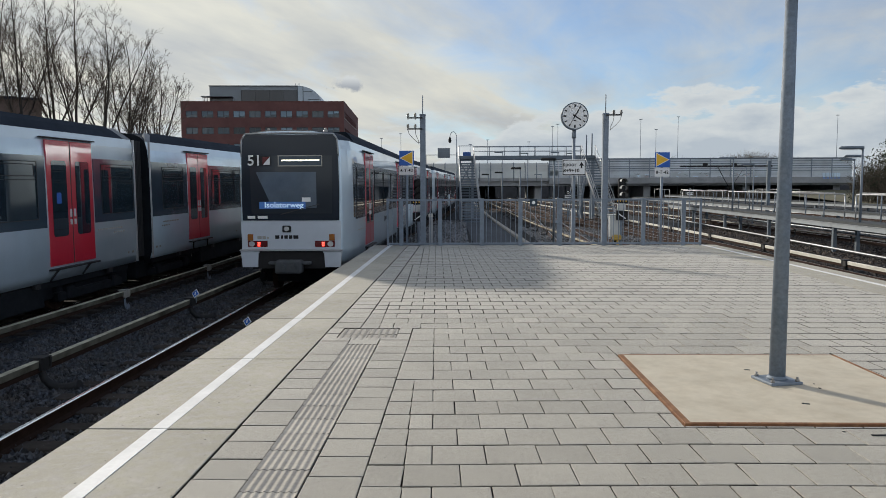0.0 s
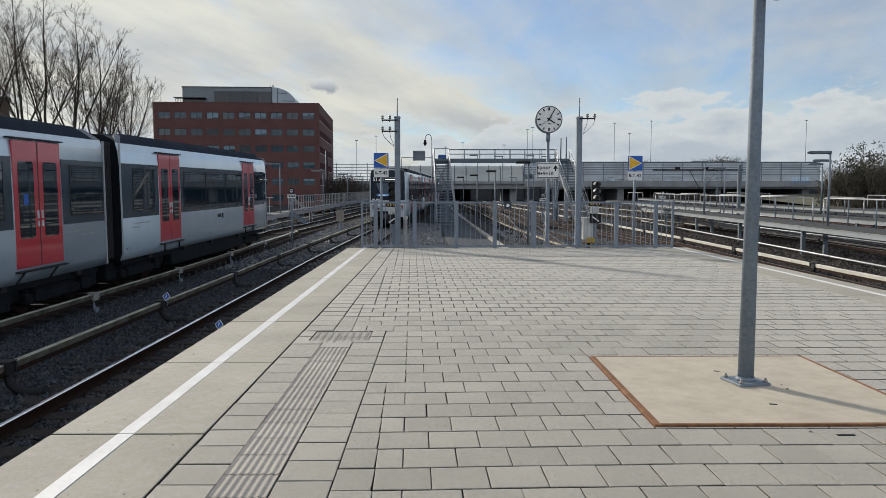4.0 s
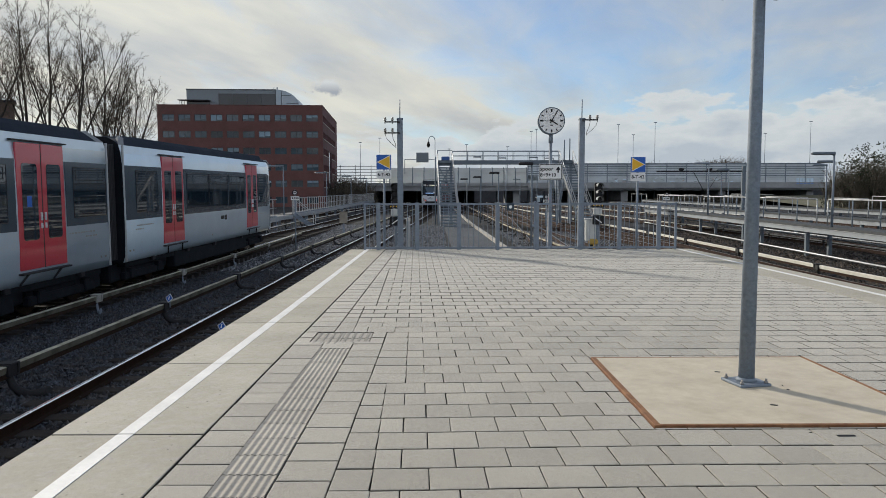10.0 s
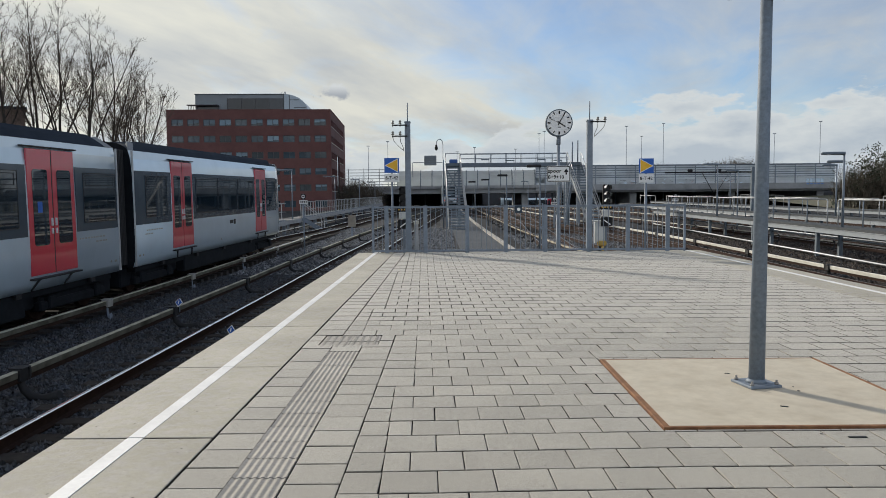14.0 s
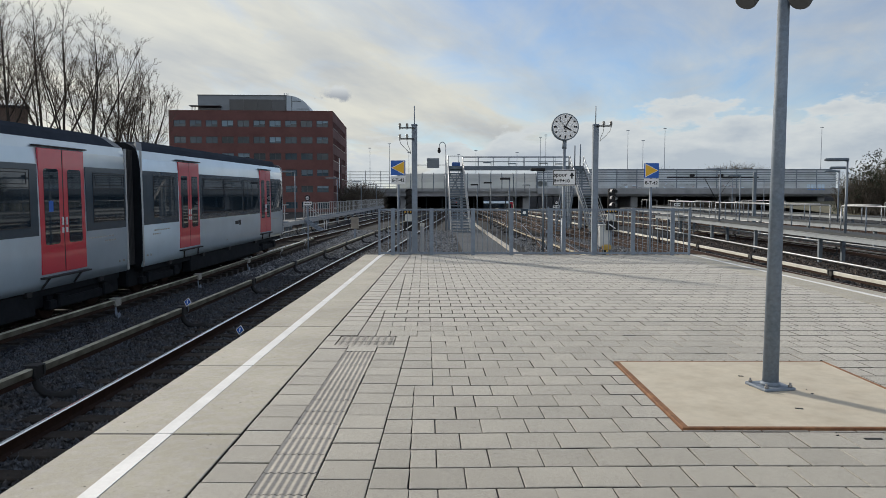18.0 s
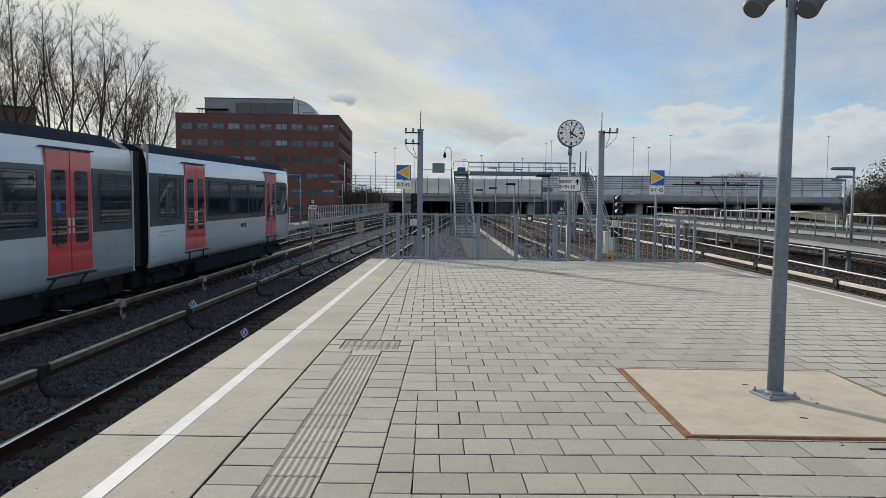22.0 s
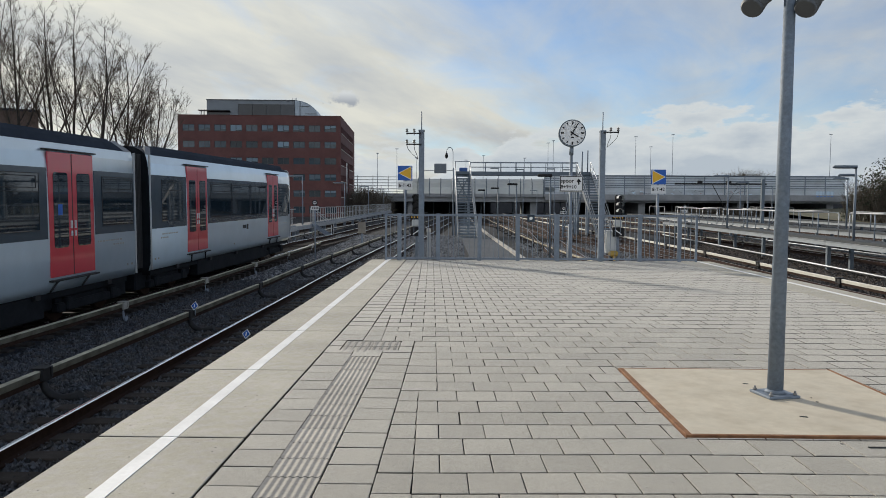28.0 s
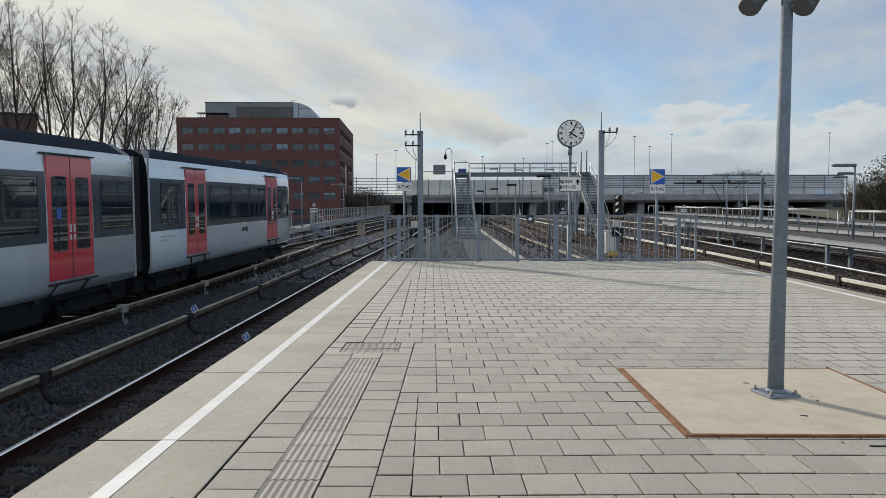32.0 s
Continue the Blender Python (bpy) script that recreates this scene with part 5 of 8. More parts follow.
def speaker_pole():
    t = thing("loudspeaker_pole", pose(2.50, 6.07, 0.012, 0, 0.35, 0), "blue-grey steel pole with two horn loudspeakers", "pole")
    bm = bm_new(); rod(bm, (0.003, 0, 0.02), (0.003, 0, 3.75), 0.061, 0.039, n=24)
    part("pole", bm, M["pole_galv"], t)
    bm = bm_new(); box(bm, (-0.135, -0.135, 0), (0.135, 0.135, 0.022), 0.005, m=pose(0, 0, 0, 0, 0, 12)); rod(bm, (0, 0, 0.02), (0, 0, 0.05), 0.082, 0.063, 20)
    f = part("base_plate", bm, M["galv"], t, "square flange plate")
    for sx, sy in ((-1, -1), (1, -1), (1, 1), (-1, 1)):
        p = pose(0, 0, 0, 0, 0, 12) @ Vector((sx * 0.105, sy * 0.105, 0.02))
        bm = bm_new(); rod(bm, p, p + Vector((0, 0, 0.018)), 0.016, n=6); rod(bm, p, p + Vector((0, 0, 0.036)), 0.009, n=8)
        part("bolt", bm, M["zinc"], f, "zinc bolt and nut")
    for s in (-1, 1):
        bm = bm_new()
        a = Vector((-0.335 if s < 0 else 0.07, -0.12, 3.0)); b = a + Vector((0.19, 0.18, 0.24))
        rod(bm, a, b, 0.085, n=18)
        rod(bm, a, a + (a - b).normalized() * 0.02, 0.085, 0.07, n=18)
        bar(bm, (0, 0, 3.25), b - (b - a) * 0.3, 0.03, 0.03)
        rod(bm, b + Vector((0.02, 0.0, -0.05)), b + Vector((0.02, 0.24, -0.07)), 0.075, n=14)
        part("loudspeaker", bm, M["speaker"], t, "dark grey tubular loudspeaker")


def fence():
    y = 20.5
    t = thing("platform_end_fence", pose(0, y, 0), "grey galvanised steel fence across the platform's end", "fence")
    posts = [-1.57, -0.51, 0.63, 1.68, 2.76, 3.94, 5.01, 6.09]
    ends = [-1.94, 6.55]
    for x in posts:
        bm = bm_new(); box(bm, (x - 0.055, -0.03, 0), (x + 0.055, 0.03, 1.29), 0.006)
        part("post", bm, M["galv"], t)
    for x in ends:
        bm = bm_new(); box(bm, (x - 0.03, -0.025, 0), (x + 0.03, 0.025, 1.29), 0.006)
        part("post", bm, M["galv"], t)
    xs = sorted(posts + ends)
    for a, b in zip(xs, xs[1:]):
        for z in (0.06, 1.25):
            bm = bm_new(); box(bm, (a + 0.056 if a != ends[0] else a + 0.031, -0.02, z - 0.025), (b - 0.056 if b != ends[1] else b - 0.031, 0.02, z + 0.025))
            part("rail", bm, M["galv"], t)
        n = max(1, round((b - a) / 0.135))
        for i in range(1, n):
            x = a + (b - a) * i / n
            bm = bm_new(); box(bm, (x - 0.007, -0.007, 0.086), (x + 0.007, 0.007, 1.224))
            part("baluster", bm, M["galv"], t)
    # gate frame beside one post
    bm = bm_new(); box(bm, (2.66, -0.05, 0.02), (2.70, -0.031, 1.33), 0.004); box(bm, (2.62, -0.07, 0.62), (2.72, -0.05, 0.70), 0.006)
    part("gate_latch", bm, M["galv"], t, "galvanised gate latch and post")
    bm = bm_new(); box(bm, (1.93, -0.045, 1.07), (2.13, -0.022, 1.27), 0.008)
    p = part("notice_plate", bm, M["dark_band"], t, "small dark notice plate with a white ring")
    bm = bm_new(); rod(bm, (2.03, -0.046, 1.17), (2.03, -0.05, 1.17), 0.045, n=16)
    part("mark", bm, M["white"], p)


def mast(x, y, s):
    """A rectangular steel mast with an antenna rod and insulators on side s."""
    t = thing("signal_mast", pose(x, y, 0), "grey steel mast with antenna rod and cable insulators", "mast", "masts")
    bm = bm_new(); box(bm, (-0.075, -0.09, BED_Z), (0.075, 0.09, 3.58), 0.012)
    part("column", bm, M["galv"], t)
    bm = bm_new(); rod(bm, (0, 0, 3.58), (0, 0, 4.12), 0.014, n=8)
    part("antenna", bm, M["galv"], t)
    bm = bm_new(); box(bm, (-0.085, -0.10, 3.56), (0.085, 0.10, 3.61), 0.01)
    part("cap", bm, M["galv"], t)
    for k, z in enumerate((3.50, 3.20) if s < 0 else (3.55,)):
        bm = bm_new(); bar(bm, (0, -0.12, z), (s * 0.42, -0.12, z), 0.03, 0.035)
        part("arm", bm, M["bracket"], t, "dark cross arm")
        for q in (0.20, 0.40):
            bm = bm_new()
            rod(bm, (s * q, -0.12, z - 0.05), (s * q, -0.12, z + 0.03), 0.012, n=8); rod(bm, (s * q, -0.12, z + 0.03), (s * q, -0.12, z + 0.13), 0.030, 0.024, n=10); rod(bm, (s * q, -0.12, z + 0.045), (s * q, -0.12, z + 0.065), 0.042, n=10); rod(bm, (s * q, -0.12, z + 0.095), (s * q, -0.12, z + 0.115), 0.038, n=10)
            part("insulator", bm, M["insul"] if s < 0 else M["zinc"], t, "grey ribbed insulator")
    for q, z0 in ((0.40, 3.16 if s < 0 else 3.50), (0.20, 3.14 if s < 0 else 3.48)):
        bm = bm_new()
        tube(bm, [(s * q, -0.12, z0), (s * q * 0.92, -0.12, z0 - 0.10), (s * q * 0.6, -0.12, z0 - 0.24), (s * 0.10, -0.11, z0 - 0.36)], 0.008, 6)
        part("cable", bm, M["insul"] if s > 0 else M["rubber"], t, "thin hanging cable")
    bm = bm_new(); box(bm, (-0.14, -0.14, 0.0), (0.14, 0.14, 0.05), 0.01)
    part("collar", bm, M["galv"], t)
    return t


CLOCK_Z = 3.55


def clock():
    t = thing("station_clock", pose(3.22, 21.15, 0), "round white station clock with black pointers on a post", "clock")
    bm = bm_new(); rod(bm, (0, 0.06, BED_Z), (0, 0.06, 3.16), 0.042, n=14); rod(bm, (0, 0.06, 2.95), (0, 0.06, 3.22), 0.06, n=14); rod(bm, (0, 0.06, BED_Z), (0, 0.06, 1.0), 0.065, n=14)
    part("post", bm, M["galv"], t, "grey clock post")
    bm = bm_new(); rod(bm, (0, 0.11, CLOCK_Z), (0, -0.09, CLOCK_Z), 0.375, n=40)
    c = part("case", bm, M["galv_paint"], t, "grey clock case")
    bm = bm_new(); rod(bm, (0, -0.0905, CLOCK_Z), (0, -0.094, CLOCK_Z), 0.345, n=40)
    part("face", bm, M["white"], c, "white clock face")
    for i in range(12):
        a = radians(i * 30)
        r0, w = (0.24, 0.022) if i % 3 == 0 else (0.26, 0.016)
        bm = bm_new(); box(bm, (-w, -0.0985, r0), (w, -0.0945, 0.325), m=Matrix.Translation((0, 0, CLOCK_Z)) @ Matrix.Rotation(a, 4, "Y"))
        part("hour_mark", bm, M["black"], c)
    bm = bm_new(); box(bm, (-0.04, -0.0985, -0.135), (0.04, -0.0945, -0.11), m=Matrix.Translation((0, 0, CLOCK_Z)))
    part("maker_mark", bm, M["black"], c)
    pointers = []
    for name, r0, r1, w0, w1, y in (("hour_pointer", -0.06, 0.20, 0.02, 0.016, -0.100), ("minute_pointer", -0.07, 0.30, 0.015, 0.010, -0.104), ("second_pointer", -0.10, 0.30, 0.005, 0.004, -0.108)):
        bm = bm_new()
        prism(bm, [(-w0, r0), (w0, r0), (w1, r1), (-w1, r1)], 0.003, m=Matrix.Translation((0, 0, 0)) @ pose(0, 0, 0, 90))
        p = part(name, bm, M["black"], t, "black clock pointer")
        p.matrix_basis = Matrix.Translation((0, y, CLOCK_Z))
        pointers.append(p)
    pointers[0].matrix_basis = Matrix.Translation((0, -0.100, CLOCK_Z)) @ Matrix.Rotation(radians(122.5), 4, "Y")
    pointers[1].matrix_basis = Matrix.Translation((0, -0.104, CLOCK_Z)) @ Matrix.Rotation(radians(30), 4, "Y")
    return t, pointers


def track_sign():
    t = thing("track_number_sign", pose(3.20, 21.0, 0), "white track number sign with black words and arrow", "sign")
    bm = bm_new(); box(bm, (-0.325, 0, 1.91), (0.325, 0.03, 2.36), 0.015)
    b = part("board", bm, M["white"], t)
    bm = bm_new()
    for a, c in (((-0.315, 1.925), (0.315, 1.945)), ((-0.315, 2.325), (0.315, 2.345)), ((-0.315, 1.945), (-0.295, 2.325)), ((0.295, 1.945), (0.315, 2.325))):
        box(bm, (a[0], -0.004, a[1]), (c[0], -0.001, c[1]))
    part("border", bm, M["black"], b, "black border")
    words("word", "spoor", 0.155, M["black"], b, pose(-0.115, -0.004, 2.215, 90), "black lettering")
    words("track_number", "8+9+10", 0.14, M["black"], b, pose(-0.075, -0.004, 2.045, 90), "black lettering")
    bm = bm_new()
    prism(bm, [(0.185, 2.11), (0.225, 2.11), (0.225, 2.18), (0.275, 2.18), (0.205, 2.285), (0.135, 2.18), (0.185, 2.18)], 0.003, m=pose(0, -0.002, 0, 90))
    part("arrow", bm, M["black"], b, "black arrow")
    bm = bm_new(); box(bm, (-0.10, 0.03, 2.05), (0.10, 0.16, 2.10)); box(bm, (-0.10, 0.03, 2.2), (0.10, 0.16, 2.25))
    part("clamp", bm, M["galv"], t)


def arrow_sign(x, y, z1, s, text):
    """A square blue sign with a yellow triangle, a white number plate under it, on a post."""
    t = thing("block_sign", pose(x, y, 0), "blue square sign with yellow triangle above a white plate", "sign", "block signs")
    bm = bm_new(); rod(bm, (0, 0.05, BED_Z), (0, 0.05, z1), 0.035, n=10)
    part("post", bm, M["galv"], t)
    k = 0.215
    zc = z1 - k
    bm = bm_new(); box(bm, (-k, 0, zc - k), (k, 0.014, zc + k), 0.004)
    b = part("panel", bm, M["blue"], t)
    pts = [(-s * 0.17, zc), (s * 0.17, zc - 0.175), (s * 0.17, zc + 0.175)]
    big = [(-s * 0.205, zc), (s * 0.185, zc - 0.205), (s * 0.185, zc + 0.205)]
    if s < 0:
        pts, big = pts[::-1], big[::-1]
    bm = bm_new(); prism(bm, big, 0.003, m=pose(0, -0.001, 0, 90)); part("triangle_border", bm, M["white"], b)
    bm = bm_new(); prism(bm, pts, 0.003, m=pose(0, -0.005, 0, 90)); part("triangle", bm, M["yellow"], b, "yellow triangle")
    bm = bm_new(); box(bm, (-k, 0, zc - k - 0.27), (k, 0.012, zc - k - 0.03), 0.004)
    b = part("number_plate", bm, M["white"], t, "white block number plate")
    words("block_number", text, 0.135, M["black"], b, pose(0, -0.004, zc - k - 0.15, 90))


def signal(x, y, z0, z1, lamp_dir, lining="galv_bright"):
    t = thing("railway_signal", pose(x, y, 0), "black three-lamp railway signal with hoods on a post", "signal", "signals")
    bm = bm_new(); rod(bm, (0, 0.08, BED_Z), (0, 0.08, z1), 0.045, n=10)
    part("post", bm, M["galv"], t)
    bm = bm_new(); box(bm, (-0.11, -0.06, z0), (0.11, 0.06, z1), 0.03)
    h = part("housing", bm, M["black"], t)
    for i in range(3):
        z = z0 + (z1 - z0) * (i + 0.5) / 3
        bm = bm_new()
        rows = []
        for a0 in range(12):
            a = radians(a0 * 20 - 30)
            c, e = 0.085 * math.cos(a), z + 0.085 * math.sin(a)
            rows.append((bm.verts.new((c, -0.06, e)), bm.verts.new((c + lamp_dir * 0.03, -0.20, e))))
        for (p0, p1), (q0, q1) in zip(rows, rows[1:]):
            bm.faces.new((p0, q0, q1, p1))
        bmesh.ops.solidify(bm, geom=bm.faces[:], thickness=0.006)
        bm.normal_update()
        for f in bm.faces:
            c = f.calc_center_median()
            f.material_index = 1 if f.normal.x * (c.x - lamp_dir * 0.015) + f.normal.z * (c.z - z) < -0.02 else 0
        part("hood", bm, [M["black"], M[lining]], h, "curved lamp hood")
        bm = bm_new(); rod(bm, (0, -0.06, z), (0, -0.068, z), 0.07, n=14)
        part("lens", bm, M["lens_dark"], h, "dark unlit lens")
    bm = bm_new(); box(bm, (-0.20, -0.03, z0 - 0.13), (0.20, 0.0, z0 - 0.02), 0.005)
    p = part("plate", bm, M["black"], t, "black plate with a yellow unreadable number")
    for i in range(4):
        bm = bm_new(); box(bm, (-0.145 + i * 0.08, -0.034, z0 - 0.095), (-0.115 + i * 0.08, -0.031, z0 - 0.055)); part("number_bar", bm, M["yellow"], p)
    bm = bm_new(); box(bm, (-0.13, -0.06, z0 - 0.34), (0.10, 0.04, z0 - 0.15), 0.02)
    part("terminal_box", bm, M["cabinet"], t, "pale terminal box")
    bm = bm_new(); box(bm, (-0.16, -0.05, z0 - 0.62), (0.16, 0.0, z0 - 0.36), 0.01)
    p = part("arrow_plate", bm, M["black"], t, "black plate with a slanted white arrow")
    bm = bm_new(); bar(bm, (-0.10, -0.053, z0 - 0.43 if lamp_dir > 0 else z0 - 0.57), (0.10, -0.053, z0 - 0.57 if lamp_dir > 0 else z0 - 0.43), 0.006, 0.03)
    part("arrow_bar", bm, M["white"], p)


hatch()
speaker_pole()
fence()
mast(-0.99, 20.95, -1)
mast(4.04, 20.95, 1)
clock_pointers = clock()[1]
track_sign()
arrow_sign(-1.52, 22.0, 2.67, 1, "6-T-42")
arrow_sign(5.90, 22.0, 2.59, -1, "8-T-42")
signal(-1.15, 21.35, 1.25, 1.83, -1, "black")
signal(4.62, 21.4, 1.27, 1.84, 1)


def cabinet():
    t = thing("track_cabinet", pose(4.46, 21.6, BED_Z), "pale grey trackside cabinet with a yellow cable box", "cabinet")
    bm = bm_new(); box(bm, (-0.16, -0.14, 1.36), (0.16, 0.14, 1.98), 0.02)
    part("body", bm, M["cabinet"], t)
    bm = bm_new(); box(bm, (-0.185, -0.165, 1.98), (0.185, 0.165, 2.01), 0.01)
    part("lid", bm, M["cabinet"], t)
    bm = bm_new(); box(bm, (-0.06, -0.06, 0), (0.06, 0.06, 1.36)); part("post", bm, M["bracket"], t)
    bm = bm_new(); box(bm, (-0.10, -0.26, 1.28), (0.16, -0.145, 1.44), 0.04); rod(bm, (0.06, -0.2, 1.3), (0.06, -0.2, 0.7), 0.035, n=8)
    part("cable_box", bm, M["cable_yellow"], t, "yellow cable end box")


cabinet()


def km_post(x, y):
    t = thing("post_box", pose(x, y, BED_Z), "grey concrete trackside post with a pale top", "post")
    bm = bm_new(); box(bm, (-0.055, -0.055, 0), (0.055, 0.055, 1.95), 0.01); part("post", bm, M["galv_light"], t)
    bm = bm_new(); box(bm, (-0.065, -0.065, 1.95), (0.065, 0.065, 2.05), 0.01); part("cap", bm, M["cover_white"], t)


km_post(-0.80, 21.5)
bm = bm_new()
box(bm, (6.49, 20.3, -0.22), (6.78, 20.6, -0.01), 0.04)
tagged(part("buffer_block", bm, M["cable_yellow"]), "dull yellow block at the platform's end", "block")


# ---- walkways with railings ----
def walkway(p, q, z, width, label, segs, group):
    """A raised service walkway from p to q (x, y); its railings stand on the side away from the track."""
    t = thing("service_walkway", Matrix(), label, "walkway", group)
    p, q = Vector((*p, z + gz(p[1]))), Vector((*q, z + gz(q[1])))
    d = (q - p); L = d.length; d.normalize()
    across = Vector((d.y, -d.x, 0))
    n = max(1, round(L / 7.4))
    for i in range(n):
        a, b = p + d * (L * i / n + 0.01), p + d * (L * (i + 1) / n - 0.01)
        bm = bm_new(); bar(bm, a + across * width / 2 - Vector((0, 0, 0.05)), b + across * width / 2 - Vector((0, 0, 0.05)), width, 0.10)
        part("deck_panel", bm, M["grating"], t)
        bm = bm_new()
        for zz, hh, out in ((-0.115, 0.02, 0.06), (-0.20, 0.15, 0.04), (-0.285, 0.02, 0.06)):
            bar(bm, a + Vector((0, 0, zz)) - across * out / 2, b + Vector((0, 0, zz)) - across * out / 2, out, hh)
        part("edge_beam", bm, M["beam"], t, "grey steel channel along the deck's edge")
    for i in range(n + 1):
        a = p + d * (L * i / n)
        for w in (0.1, width - 0.1):
            bm = bm_new(); b = a + across * w; bar(bm, (b.x, b.y, b.z - 0.1), (b.x, b.y, BED_Z + gz(b.y) - 0.05), 0.15, 0.15)
            part("leg", bm, M["galv_paint"], t, "grey steel leg")
        bm = bm_new(); bar(bm, a + Vector((0, 0, -0.18)), a + across * width + Vector((0, 0, -0.18)), 0.12, 0.16)
        part("cross_beam", bm, M["galv"], t)
    for w, zz in ((0.0, -1.17), (width, -0.62)):
        bm = bm_new(); a, b = p + across * w, q + across * w; rod(bm, (a.x, a.y, a.z + zz), (b.x, b.y, b.z + zz), 0.045, n=8)
        part("conduit", bm, M["galv_light"], t, "pale conduit along the walkway legs")
    for s0, s1, w in segs:
        a, b = p + d * s0 + across * w, p + d * s1 + across * w
        m = max(1, round((s1 - s0) / 2.0))
        bm = bm_new()
        up = Vector((0, 0, 1.08))
        tube(bm, [a, a + up * 0.93, a + up + d * 0.08, b + up - d * 0.08, b + up * 0.93, b], 0.028, 8)
        r = part("handrail", bm, M["galv_light"], t, "pale tubular handrail")
        for i in range(1, m):
            c = a + (b - a) * i / m
            bm = bm_new(); rod(bm, c, c + up, 0.026, n=6)
            part("upright", bm, M["galv"], r)
    return t


walkway((14.56, 9.2), (17.3, 62), 0.08, 1.15, "raised steel service walkway with pale handrails",
        [(4.0, 22.7, 0.95), (23.7, 40.0, 0.95), (41.3, 52, 0.95)], "service walkways")
walkway((22.9, 18), (23.2, 100), 0.0, 1.15, "raised steel service walkway with pale handrails",
        [(13, 20, 0.95), (23.3, 27.2, 0.95), (30.1, 36.4, 0.95), (38.6, 44.5, 0.95), (47.6, 54.5, 0.95), (56.3, 63.4, 0.95), (67.8, 74.5, 0.95)], "service walkways")
walkway((33.0, 34), (33.0, 120), 0.0, 1.15, "raised steel service walkway far across the yard",
        [(16, 24, 0.95), (41, 52, 0.95)], "service walkways")


def long_walkway():
    """The walkway beyond the parked train, with a bar railing and a short stair."""
    x, z = -11.2, -0.22
    t = thing("long_walkway", Matrix(), "long raised walkway with grey bar railing and a short stair", "walkway", "service walkways")
    for y in np.arange(34, 130, 6.0):
        z = -0.22 + gz(y)
        bm = bm_new(); box(bm, (x - 1.3, y + 0.01, z - 0.16), (x, y + 5.99, z), 0.0); part("deck_panel", bm, M["deck"], t)
        bm = bm_new(); box(bm, (x + 0.004, y + 0.01, z - 0.28), (x + 0.06, y + 5.99, z + 0.02)); part("edge_beam", bm, M["galv_light"], t)
        for w in (-0.15, -1.15):
            bm = bm_new(); box(bm, (x + w - 0.1, y - 0.1, BED_Z), (x + w + 0.1, y + 0.1, z - 0.16)); part("leg", bm, M["galv"], t)
        if 52 < y + 3 < 60:
            continue
        bm = bm_new()
        box(bm, (x - 0.06, y, z + 1.22), (x, y + 6, z + 1.28)); box(bm, (x - 0.05, y, z + 0.10), (x - 0.01, y + 6, z + 0.14))
        r = part("railing", bm, M["galv_light"], t, "pale top and bottom rail")
        bm = bm_new(); box(bm, (x - 0.045, y, z + 0.64), (x - 0.015, y + 6, z + 0.67)); part("mid_rail", bm, M["galv_light"], r)
        bm = bm_new(); box(bm, (x - 0.03, y, z + 0.002), (x - 0.02, y + 6, z + 0.09)); part("toe_board", bm, M["galv"], r)
        for k in range(5):
            bm = bm_new(); box(bm, (x - 0.05, y + k * 1.2, z), (x, y + k * 1.2 + 0.05, z + 1.22)); part("railing_post", bm, M["galv_light"], r)
    z = -0.22 + gz(57)
    bm = bm_new()
    for k in range(6):
        box(bm, (x + 0.1 + k * 0.27, 57.4, z - 0.16 * (k + 1) - 0.03), (x + 0.38 + k * 0.27, 58.4, z - 0.16 * (k + 1)))
    s = part("stair_treads", bm, M["galv"], t, "grey grating stair treads")
    for yy in (57.35, 58.45):
        bm = bm_new(); bar(bm, (x + 0.05, yy, z - 0.05), (x + 1.75, yy, BED_Z + 0.1), 0.05, 0.2); part("stringer", bm, M["galv"], s)
        bm = bm_new(); tube(bm, [(x, yy, z), (x, yy, z + 1.25), (x + 1.6, yy, BED_Z + 1.15), (x + 1.6, yy, BED_Z)], 0.03, 6); part("stair_rail", bm, M["galv_light"], s)


long_walkway()


def yard_lamp(x, y, z0, h, s, arm=0.9, mat="galv", label="grey yard lamp post with a flat head", w=0.055):
    t = thing("yard_lamp", pose(x, y, z0), label, "lamp post", "yard lamps")
    bm = bm_new(); rod(bm, (0, 0, 0), (0, 0, h), w * 1.2, w * 0.8, 10)
    part("post", bm, M[mat], t)
    bm = bm_new(); bar(bm, (0, 0, h - 0.04), (s * 0.25, 0, h), 0.06, 0.05); ring = [(s * (arm * 0.47 + (arm * 0.53) * math.cos(radians(a))), 0.17 * math.sin(radians(a))) for a in range(0, 360, 24)]
    if s < 0:
        ring.reverse()
    if mat == "galv_paint":
        ring = [(-0.06 * s, -0.13), (s * arm, -0.13), (s * arm, 0.13), (-0.06 * s, 0.13)]
    lo = [bm.verts.new((px * 0.96, py * 0.9, h - 0.06 if mat == "galv_paint" else h - 0.035)) for px, py in ring]
    mid = [bm.verts.new((px, py, h + 0.01)) for px, py in ring]
    up = [bm.verts.new((px * 0.9, py * 0.6, h + 0.075)) for px, py in ring]
    for ra, rb in ((lo, mid), (mid, up)):
        for i in range(len(ring)):
            j = (i + 1) % len(ring)
            bm.faces.new((ra[i], ra[j], rb[j], rb[i])).smooth = True
    bm.faces.new(up); bm.faces.new(lo[::-1])
    part("lamp_head", bm, M["bracket"] if mat == "galv_paint" else M["galv_paint"], t, "flat lamp head")
    bm = bm_new(); box(bm, (min(s * 0.2, s * (arm - 0.16)), -0.09, h - 0.05), (max(s * 0.2, s * (arm - 0.16)), 0.09, h - 0.036))
    part("diffuser", bm, M["white"], t, "unlit pale diffuser")
    return t


